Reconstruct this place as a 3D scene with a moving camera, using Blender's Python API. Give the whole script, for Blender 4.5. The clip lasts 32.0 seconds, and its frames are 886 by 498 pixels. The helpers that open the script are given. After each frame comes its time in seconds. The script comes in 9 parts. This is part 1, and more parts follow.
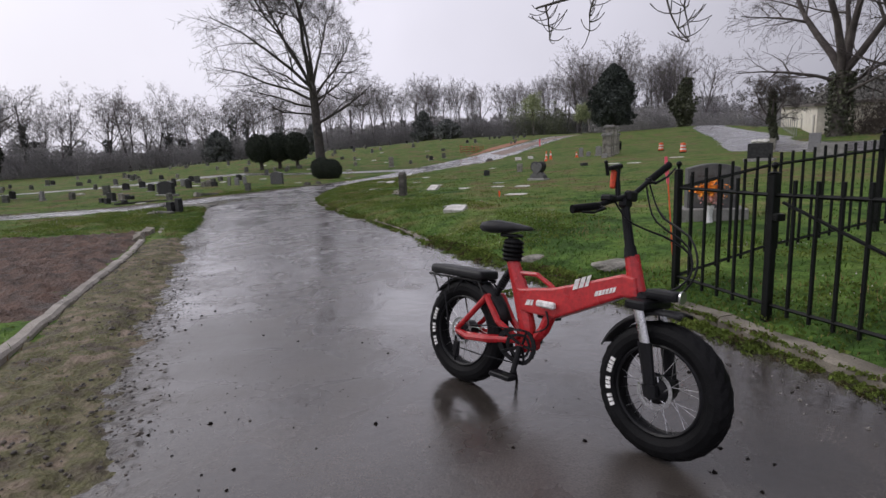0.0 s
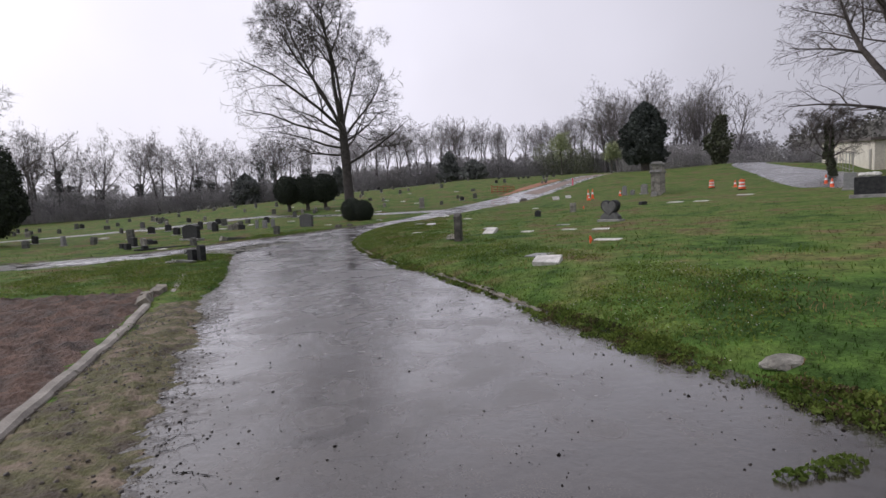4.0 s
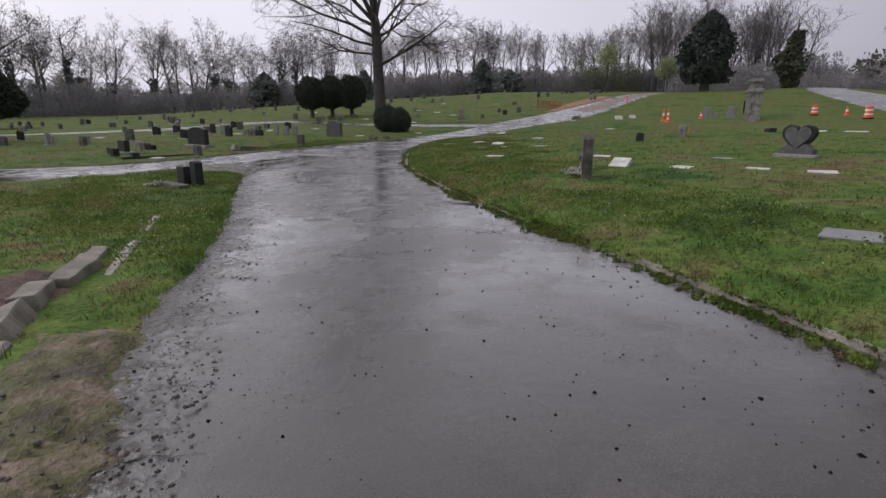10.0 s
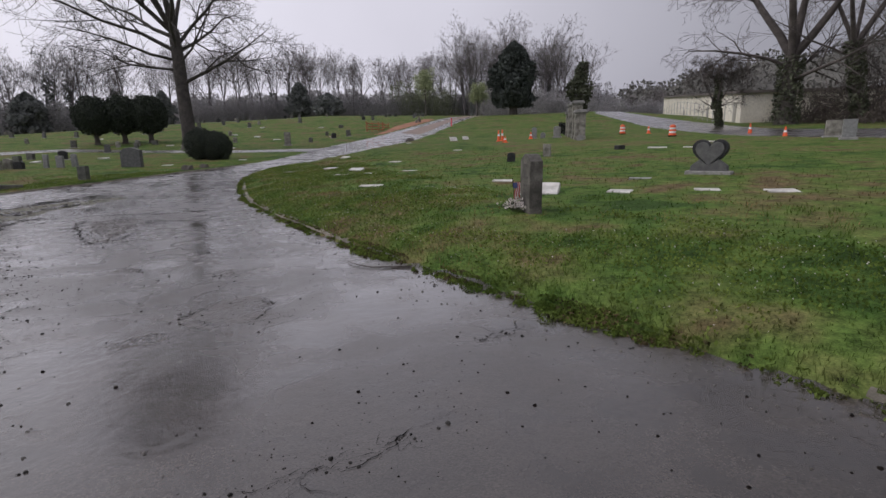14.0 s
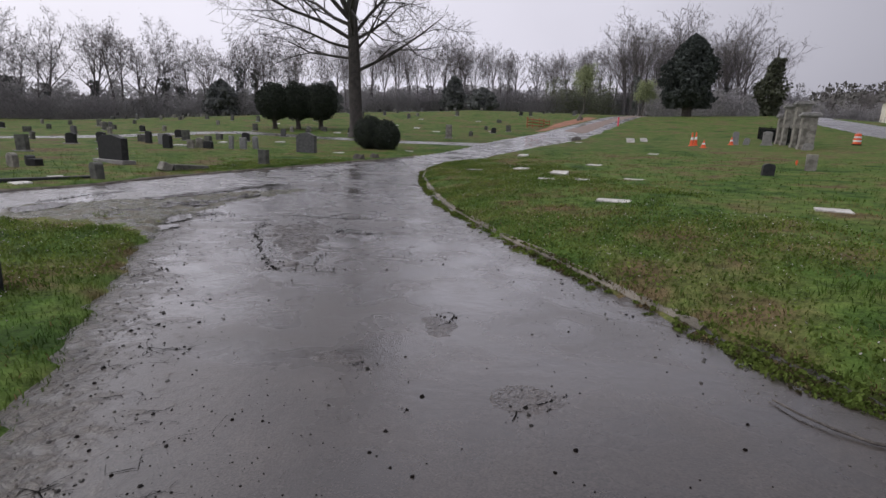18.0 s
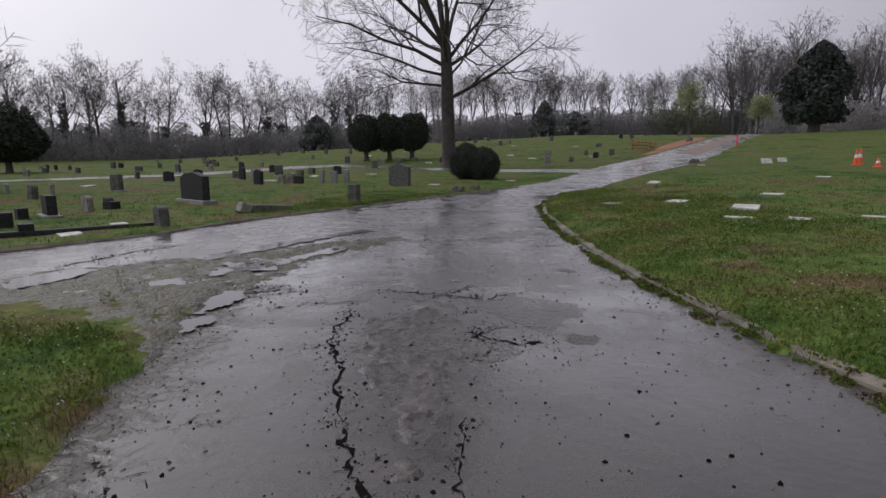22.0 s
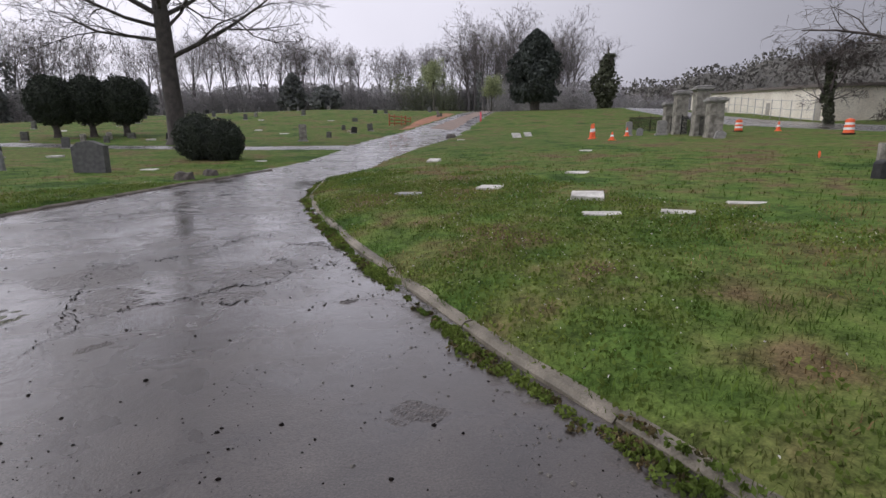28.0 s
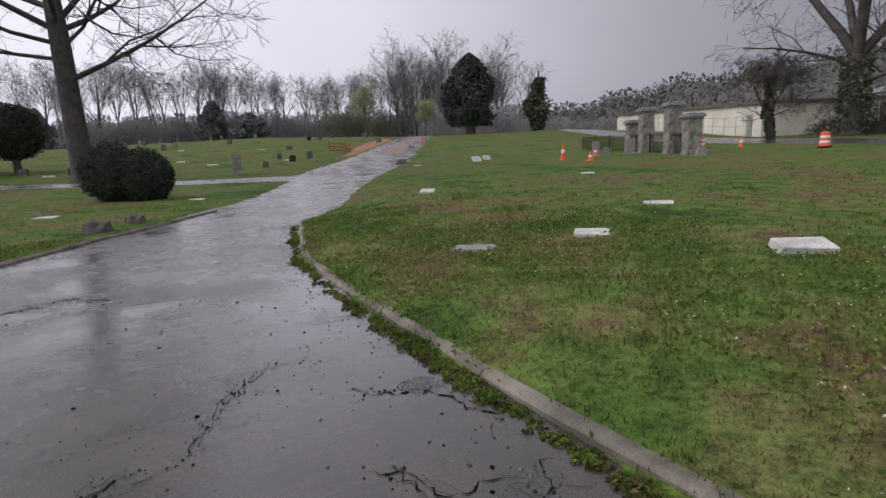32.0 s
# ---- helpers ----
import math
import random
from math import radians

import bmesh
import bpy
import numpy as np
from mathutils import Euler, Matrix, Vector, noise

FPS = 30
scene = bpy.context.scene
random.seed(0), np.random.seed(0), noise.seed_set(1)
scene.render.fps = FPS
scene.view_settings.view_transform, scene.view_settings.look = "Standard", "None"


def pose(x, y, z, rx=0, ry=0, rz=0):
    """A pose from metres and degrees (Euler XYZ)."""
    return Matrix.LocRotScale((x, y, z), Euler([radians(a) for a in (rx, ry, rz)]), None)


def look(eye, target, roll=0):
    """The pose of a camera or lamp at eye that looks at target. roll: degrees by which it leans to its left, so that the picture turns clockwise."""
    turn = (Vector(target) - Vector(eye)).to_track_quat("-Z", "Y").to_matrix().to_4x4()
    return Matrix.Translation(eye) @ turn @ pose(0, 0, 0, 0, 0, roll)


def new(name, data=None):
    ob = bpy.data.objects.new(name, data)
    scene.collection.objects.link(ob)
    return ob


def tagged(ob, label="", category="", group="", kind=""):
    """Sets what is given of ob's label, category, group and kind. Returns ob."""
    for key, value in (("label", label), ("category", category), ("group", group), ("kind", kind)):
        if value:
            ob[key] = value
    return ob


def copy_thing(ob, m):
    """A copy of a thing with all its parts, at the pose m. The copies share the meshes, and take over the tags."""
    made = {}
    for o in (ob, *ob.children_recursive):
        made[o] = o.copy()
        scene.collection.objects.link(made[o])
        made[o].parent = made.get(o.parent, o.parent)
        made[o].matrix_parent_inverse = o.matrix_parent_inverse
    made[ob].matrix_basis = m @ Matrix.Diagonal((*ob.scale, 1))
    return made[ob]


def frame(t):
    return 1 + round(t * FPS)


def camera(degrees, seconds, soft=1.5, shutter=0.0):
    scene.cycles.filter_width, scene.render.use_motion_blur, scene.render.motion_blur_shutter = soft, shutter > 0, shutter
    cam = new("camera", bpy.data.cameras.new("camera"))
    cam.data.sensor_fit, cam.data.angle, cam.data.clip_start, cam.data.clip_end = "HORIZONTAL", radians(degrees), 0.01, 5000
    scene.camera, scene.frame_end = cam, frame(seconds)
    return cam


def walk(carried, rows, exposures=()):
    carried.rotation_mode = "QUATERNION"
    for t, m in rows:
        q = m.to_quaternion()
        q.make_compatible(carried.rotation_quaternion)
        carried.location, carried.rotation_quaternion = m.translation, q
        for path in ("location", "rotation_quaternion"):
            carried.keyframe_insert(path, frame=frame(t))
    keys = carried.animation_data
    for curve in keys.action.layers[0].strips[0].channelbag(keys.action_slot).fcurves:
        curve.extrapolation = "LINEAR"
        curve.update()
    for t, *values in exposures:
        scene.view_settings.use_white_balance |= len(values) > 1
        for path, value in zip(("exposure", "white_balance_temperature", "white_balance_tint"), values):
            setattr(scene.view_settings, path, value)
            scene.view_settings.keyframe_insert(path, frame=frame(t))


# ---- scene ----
cam = camera(80.9, 32.0, soft=1.5)
PATH = [
    (0, (4.291, 2.07, 1.251), (4.293, 4.044, 0.932), -2.3),
    (0.5, (4.209, 2.313, 1.254), (4.301, 4.292, 0.979), -8.4),
    (1, (4.059, 2.641, 1.287), (3.91, 4.626, 1.094), -10.8),
    (1.5, (3.869, 3.034, 1.229), (3.695, 5.013, 0.997), -2.4),
    (2, (3.801, 3.337, 1.21), (3.813, 5.319, 0.945), -3.3),
    (2.5, (3.634, 3.701, 1.234), (3.557, 5.675, 0.923), -3.1),
    (3, (3.43, 3.979, 1.258), (3.336, 5.949, 0.925), -1.6),
    (3.5, (3.332, 4.247, 1.268), (3.242, 6.239, 1.109), -2.4),
    (5.5, (2.692, 5.745, 1.317), (2.741, 7.736, 1.131), -3.5),
    (6, (2.557, 6.14, 1.303), (2.986, 8.082, 1.091), -1.8),
    (6.5, (2.403, 6.641, 1.293), (3.008, 8.52, 0.969), 2.8),
    (7, (2.15, 6.933, 1.295), (2.514, 8.859, 0.898), 2.0),
    (7.5, (2.024, 7.378, 1.267), (2.381, 9.297, 0.832), 3.5),
    (8, (1.814, 7.878, 1.258), (2.112, 9.794, 0.769), 6.9),
    (8.5, (1.718, 8.245, 1.266), (2.005, 10.157, 0.754), 3.8),
    (9, (1.587, 8.595, 1.315), (1.612, 10.534, 0.829), 0.5),
    (9.5, (1.418, 9.018, 1.288), (1.437, 10.957, 0.794), -1.9),
    (10, (1.292, 9.354, 1.303), (1.145, 11.29, 0.822), 0.2),
    (10.5, (1.027, 9.706, 1.288), (0.75, 11.627, 0.805), 1.0),
    (11, (0.904, 10.141, 1.284), (0.74, 12.073, 0.795), -0.3),
    (11.5, (0.7, 10.44, 1.292), (0.529, 12.378, 0.83), 0.6),
    (12, (0.548, 10.847, 1.301), (0.511, 12.792, 0.837), -2.4),
    (12.5, (0.438, 11.228, 1.308), (0.457, 13.177, 0.857), -1.5),
    (13, (0.242, 11.598, 1.289), (0.313, 13.55, 0.861), -0.5),
    (13.5, (0.255, 12.029, 1.231), (0.591, 13.952, 0.794), -2.2),
    (15.5, (-0.187, 13.519, 1.273), (0.525, 15.373, 1.04), 2.0),
    (16, (-0.327, 13.882, 1.237), (0.103, 15.811, 0.93), -1.1),
    (16.5, (-0.492, 14.291, 1.25), (-0.352, 16.259, 0.928), 2.4),
    (17, (-0.655, 14.684, 1.242), (-0.522, 16.642, 0.854), -0.3),
    (17.5, (-0.827, 15.108, 1.248), (-0.857, 17.065, 0.834), 2.5),
    (18, (-1.029, 15.554, 1.222), (-1.023, 17.511, 0.806), 2.1),
    (18.5, (-1.091, 15.998, 1.2), (-0.928, 17.954, 0.815), -1.6),
    (19, (-1.2, 16.395, 1.208), (-0.907, 18.348, 0.895), 1.5),
    (19.5, (-1.286, 16.802, 1.219), (-0.927, 18.757, 0.997), 1.1),
    (20, (-1.424, 17.192, 1.257), (-1.262, 19.171, 1.015), 4.8),
    (20.5, (-1.626, 17.525, 1.24), (-1.684, 19.505, 0.963), 0.7),
    (21, (-1.728, 17.917, 1.234), (-1.963, 19.882, 0.944), -0.5),
    (21.5, (-1.868, 18.199, 1.216), (-2.306, 20.126, 0.911), -0.1),
    (22, (-1.979, 18.466, 1.214), (-2.303, 20.413, 0.895), 0.3),
    (22.5, (-2.04, 18.762, 1.214), (-2.4, 20.704, 0.897), -1.5),
    (23, (-2.144, 18.974, 1.192), (-2.546, 20.908, 0.878), -1.6),
    (23.5, (-2.247, 19.241, 1.175), (-2.254, 21.215, 0.85), -1.8),
    (24, (-2.214, 19.468, 1.175), (-2.068, 21.437, 0.861), -2.4),
    (24.5, (-2.22, 19.673, 1.15), (-1.969, 21.631, 0.826), -2.1),
    (25, (-2.199, 20.058, 1.163), (-1.602, 21.938, 0.83), -1.0),
    (25.5, (-2.122, 20.263, 1.148), (-1.255, 22.029, 0.787), -2.0),
    (27.5, (-1.928, 21.945, 1.233), (-1.071, 23.705, 0.825), 2.1),
    (28, (-2.065, 22.335, 1.214), (-1.5, 24.21, 0.808), -0.2),
    (28.5, (-2.207, 22.817, 1.232), (-1.79, 24.731, 0.829), 1.9),
    (29, (-2.369, 23.204, 1.243), (-1.918, 25.107, 0.825), 0.1),
    (29.5, (-2.442, 23.639, 1.241), (-1.933, 25.526, 0.817), 0.4),
    (30, (-2.613, 24.055, 1.264), (-2.04, 25.931, 0.876), 1.7),
    (30.5, (-2.647, 24.514, 1.235), (-2.041, 26.382, 0.853), -3.5),
    (31, (-2.741, 24.964, 1.238), (-2.059, 26.809, 0.874), 1.0),
    (31.5, (-2.727, 25.362, 1.242), (-1.943, 27.171, 0.909), -3.2),
    (32, (-2.733, 25.793, 1.263), (-1.913, 27.59, 0.945), -2.0),
]
walk(cam, [(t, look(eye, target, roll)) for t, eye, target, roll in PATH],
     exposures=[(0, 0.18), (1, 0.17), (2, 0.27), (3, 0.23), (6, 0.29), (8, 0.34), (9, -0.06), (10, 0.12), (13, 0.07), (16, 0.15), (19, 0.17), (20, 0.12), (21, -0.03), (22, -0.10), (23, -0.12), (25, 0.22), (28, 0.38), (30, 0.30), (32, 0.27)])

# ---------------------------------------------------------------- light
def make_world():
    w = bpy.data.worlds.new("overcast_sky")
    w.use_nodes = True
    scene.world = w
    nt = w.node_tree
    nt.nodes.clear()
    out = nt.nodes.new("ShaderNodeOutputWorld")
    bg = nt.nodes.new("ShaderNodeBackground")
    sky = nt.nodes.new("ShaderNodeTexSky")
    sky.sky_type, sky.sun_disc = "NISHITA", False
    sky.sun_elevation, sky.sun_rotation = radians(38), radians(-60)
    sky.air_density, sky.dust_density, sky.ozone_density = 1.0, 6.0, 1.0
    grey = nt.nodes.new("ShaderNodeHueSaturation")
    grey.inputs["Saturation"].default_value = 0.10
    nt.links.new(sky.outputs[0], grey.inputs["Color"])
    # cloud deck: paler to the west, heavier to the east, with soft billows
    tc = nt.nodes.new("ShaderNodeTexCoord")
    sep = nt.nodes.new("ShaderNodeSeparateXYZ")
    nt.links.new(tc.outputs["Generated"], sep.inputs[0])
    ramp = nt.nodes.new("ShaderNodeValToRGB")
    mr = nt.nodes.new("ShaderNodeMapRange")
    mr.inputs[1].default_value, mr.inputs[2].default_value = -1.0, 1.0
    nt.links.new(sep.outputs["X"], mr.inputs[0])
    nt.links.new(mr.outputs[0], ramp.inputs[0])
    e = ramp.color_ramp.elements
    e[0].position, e[0].color = 0.22, (6.2, 6.0, 6.95, 1)
    e[1].position, e[1].color = 0.92, (2.0, 2.0, 2.4, 1)
    m1 = ramp.color_ramp.elements.new(0.62)
    m1.color = (6.0, 5.85, 6.8, 1)
    ramp.color_ramp.elements.new(0.46).color = (7.2, 7.0, 8.1, 1)
    noi = nt.nodes.new("ShaderNodeTexNoise")
    noi.inputs["Scale"].default_value, noi.inputs["Detail"].default_value = 2.2, 4
    nt.links.new(tc.outputs["Generated"], noi.inputs["Vector"])
    nr = nt.nodes.new("ShaderNodeMapRange")
    nr.inputs[1].default_value, nr.inputs[2].default_value = 0.25, 0.75
    nr.inputs[3].default_value, nr.inputs[4].default_value = 0.90, 1.08
    nt.links.new(noi.outputs[0], nr.inputs[0])
    mul = nt.nodes.new("ShaderNodeVectorMath")
    mul.operation = "SCALE"
    nt.links.new(ramp.outputs[0], mul.inputs[0])
    nt.links.new(nr.outputs[0], mul.inputs["Scale"])
    mix = nt.nodes.new("ShaderNodeMix")
    mix.data_type = "RGBA"
    mix.inputs[0].default_value = 0.82
    nt.links.new(grey.outputs[0], mix.inputs[6])
    nt.links.new(mul.outputs[0], mix.inputs[7])
    nt.links.new(mix.outputs[2], bg.inputs[0])
    bg.inputs[1].default_value = 0.115
    nt.links.new(bg.outputs[0], out.inputs[0])


make_world()
sun_data = bpy.data.lights.new("sun", "SUN")
sun_data.energy, sun_data.angle, sun_data.color = 0.7, radians(30), (1.0, 0.97, 0.93)
sun = new("sun", sun_data)
sun.matrix_world = look((-60, 35, 60), (0, 20, 0))


# ---------------------------------------------------------------- materials
def mat(name, c1, c2, scale=8.0, rough=0.7, bump=0.2, fine=80.0, c3=None, metal=0.0, rvar=0.1, coords="Object", island=0.0, spec=0.5, bdist=0.01, thin=0.0):
    """A surface with colour variation at two scales, uneven gloss and fine relief."""
    m = bpy.data.materials.new(name)
    m.use_nodes = True
    nt = m.node_tree
    b = nt.nodes["Principled BSDF"]
    tc = nt.nodes.new("ShaderNodeTexCoord")
    n1 = nt.nodes.new("ShaderNodeTexNoise")
    n1.inputs["Scale"].default_value, n1.inputs["Detail"].default_value = scale, 5
    n2 = nt.nodes.new("ShaderNodeTexNoise")
    n2.inputs["Scale"].default_value, n2.inputs["Detail"].default_value = fine, 3
    for n in (n1, n2):
        nt.links.new(tc.outputs[coords], n.inputs["Vector"])
    r = nt.nodes.new("ShaderNodeValToRGB")
    r.color_ramp.elements[0].position, r.color_ramp.elements[1].position = 0.34, 0.66
    r.color_ramp.elements[0].color, r.color_ramp.elements[1].color = (*c1, 1), (*c2, 1)
    if c3:
        r.color_ramp.elements.new(0.5).color = (*c3, 1)
    nt.links.new(n1.outputs[0], r.inputs[0])
    hs = nt.nodes.new("ShaderNodeHueSaturation")
    v = nt.nodes.new("ShaderNodeMapRange")
    v.inputs[1].default_value, v.inputs[2].default_value = 0.3, 0.7
    v.inputs[3].default_value, v.inputs[4].default_value = 0.78, 1.22
    nt.links.new(n2.outputs[0], v.inputs[0])
    nt.links.new(r.outputs[0], hs.inputs["Color"])
    if island:
        g = nt.nodes.new("ShaderNodeNewGeometry")
        v2 = nt.nodes.new("ShaderNodeMapRange")
        v2.inputs[3].default_value, v2.inputs[4].default_value = 1 - island, 1 + island
        nt.links.new(g.outputs["Random Per Island"], v2.inputs[0])
        mm = nt.nodes.new("ShaderNodeMath")
        mm.operation = "MULTIPLY"
        nt.links.new(v.outputs[0], mm.inputs[0])
        nt.links.new(v2.outputs[0], mm.inputs[1])
        nt.links.new(mm.outputs[0], hs.inputs["Value"])
    else:
        nt.links.new(v.outputs[0], hs.inputs["Value"])
    nt.links.new(hs.outputs[0], b.inputs["Base Color"])
    rr = nt.nodes.new("ShaderNodeMapRange")
    rr.inputs[1].default_value, rr.inputs[2].default_value = 0.3, 0.7
    rr.inputs[3].default_value, rr.inputs[4].default_value = max(0.02, rough - rvar), min(1, rough + rvar)
    nt.links.new(n1.outputs[0], rr.inputs[0])
    nt.links.new(rr.outputs[0], b.inputs["Roughness"])
    b.inputs["Metallic"].default_value = metal
    b.inputs["Specular IOR Level"].default_value = spec
    if bump:
        bp = nt.nodes.new("ShaderNodeBump")
        bp.inputs["Strength"].default_value, bp.inputs["Distance"].default_value = bump, bdist
        nt.links.new(n2.outputs[0], bp.inputs["Height"])
        nt.links.new(bp.outputs[0], b.inputs["Normal"])
    if thin:
        see_through(nt, b, hs.outputs[0], thin)
    return m


def see_through(nt, b, colour, share):
    """Thin leaves and blades pass on part of the light that falls on their far side."""
    tr = nt.nodes.new("ShaderNodeBsdfTranslucent")
    mx = nt.nodes.new("ShaderNodeMixShader")
    mx.inputs[0].default_value = share
    nt.links.new(colour, tr.inputs["Color"])
    nt.links.new(b.outputs[0], mx.inputs[1])
    nt.links.new(tr.outputs[0], mx.inputs[2])
    nt.links.new(mx.outputs[0], nt.nodes["Material Output"].inputs["Surface"])


def grass_mat(name, blade):
    """Spring turf: fresh green with olive and straw patches on a broad scale, tufts on a fine one."""
    m = bpy.data.materials.new(name)
    m.use_nodes = True
    nt = m.node_tree
    b = nt.nodes["Principled BSDF"]
    geo = nt.nodes.new("ShaderNodeNewGeometry")

    def noise_node(scale, detail):
        n = nt.nodes.new("ShaderNodeTexNoise")
        n.inputs["Scale"].default_value, n.inputs["Detail"].default_value = scale, detail
        nt.links.new(geo.outputs["Position"], n.inputs["Vector"])
        return n

    broad, mid, fine = noise_node(0.40, 5), noise_node(1.5, 6), noise_node(24, 5)
    r = nt.nodes.new("ShaderNodeValToRGB")
    e = r.color_ramp.elements
    e[0].position, e[0].color = 0.410, (0.050, 0.096, 0.022, 1)
    e[1].position, e[1].color = 0.630, (0.168, 0.128, 0.066, 1)
    e.new(0.465).color = (0.087, 0.152, 0.032, 1)
    e.new(0.530).color = (0.122, 0.176, 0.043, 1)
    e.new(0.580).color = (0.158, 0.170, 0.058, 1)
    # lusher turf to the south, thin and straw-flecked further up the lane
    sep = nt.nodes.new("ShaderNodeSeparateXYZ")
    nt.links.new(geo.outputs["Position"], sep.inputs[0])
    worn = nt.nodes.new("ShaderNodeMapRange")
    worn.inputs[1].default_value, worn.inputs[2].default_value = 7.0, 17.0
    worn.inputs[3].default_value, worn.inputs[4].default_value = -0.030, 0.034
    nt.links.new(sep.outputs["Y"], worn.inputs[0])
    add = nt.nodes.new("ShaderNodeMath")
    add.operation = "MULTIPLY_ADD"
    add.inputs[1].default_value = 0.5
    half = nt.nodes.new("ShaderNodeMath")
    half.operation = "MULTIPLY"
    half.inputs[1].default_value = 0.5
    nt.links.new(mid.outputs[0], half.inputs[0])
    nt.links.new(broad.outputs[0], add.inputs[0])
    nt.links.new(half.outputs[0], add.inputs[2])
    shift = nt.nodes.new("ShaderNodeMath")
    nt.links.new(add.outputs[0], shift.inputs[0])
    nt.links.new(worn.outputs[0], shift.inputs[1])
    nt.links.new(shift.outputs[0], r.inputs[0])
    dull = nt.nodes.new("ShaderNodeMapRange")
    dull.inputs[1].default_value, dull.inputs[2].default_value = 8.0, 16.0
    dull.inputs[3].default_value, dull.inputs[4].default_value = 1.02, 0.85
    nt.links.new(sep.outputs["Y"], dull.inputs[0])
    tone = nt.nodes.new("ShaderNodeVectorMath")
    tone.operation = "SCALE"
    nt.links.new(r.outputs[0], tone.inputs[0])
    nt.links.new(dull.outputs[0], tone.inputs["Scale"])
    hs = nt.nodes.new("ShaderNodeHueSaturation")
    v = nt.nodes.new("ShaderNodeMapRange")
    v.inputs[1].default_value, v.inputs[2].default_value = 0.37, 0.63
    v.inputs[3].default_value, v.inputs[4].default_value = (0.30, 1.46) if not blade else (0.48, 1.34)
    clump = noise_node(5.0, 4)
    tiny = noise_node(85, 3)
    both = nt.nodes.new("ShaderNodeMix")
    both.inputs[0].default_value = 0.50
    nt.links.new(fine.outputs[0], both.inputs[2])
    nt.links.new(clump.outputs[0], both.inputs[3])
    grain = nt.nodes.new("ShaderNodeMix")
    grain.inputs[0].default_value = 0.15 if blade else 0.30
    nt.links.new(both.outputs[0], grain.inputs[2])
    nt.links.new(tiny.outputs[0], grain.inputs[3])
    nt.links.new(grain.outputs[0], v.inputs[0])
    nt.links.new(tone.outputs[0], hs.inputs["Color"])
    if blade:
        v2 = nt.nodes.new("ShaderNodeMapRange")
        v2.inputs[3].default_value, v2.inputs[4].default_value = 0.85, 1.32
        nt.links.new(geo.outputs["Random Per Island"], v2.inputs[0])
        mm = nt.nodes.new("ShaderNodeMath")
        mm.operation = "MULTIPLY"
        nt.links.new(v.outputs[0], mm.inputs[0])
        nt.links.new(v2.outputs[0], mm.inputs[1])
        nt.links.new(mm.outputs[0], hs.inputs["Value"])
    else:
        nt.links.new(v.outputs[0], hs.inputs["Value"])
        bp = nt.nodes.new("ShaderNodeBump")
        bp.inputs["Strength"].default_value, bp.inputs["Distance"].default_value = 0.45, 0.04
        nt.links.new(grain.outputs[0], bp.inputs["Height"])
        nt.links.new(bp.outputs[0], b.inputs["Normal"])
    nt.links.new(hs.outputs[0], b.inputs["Base Color"])
    b.inputs["Roughness"].default_value = 0.85
    b.inputs["Specular IOR Level"].default_value = 0.08
    if blade:
        see_through(nt, b, hs.outputs[0], 0.40)
    return m


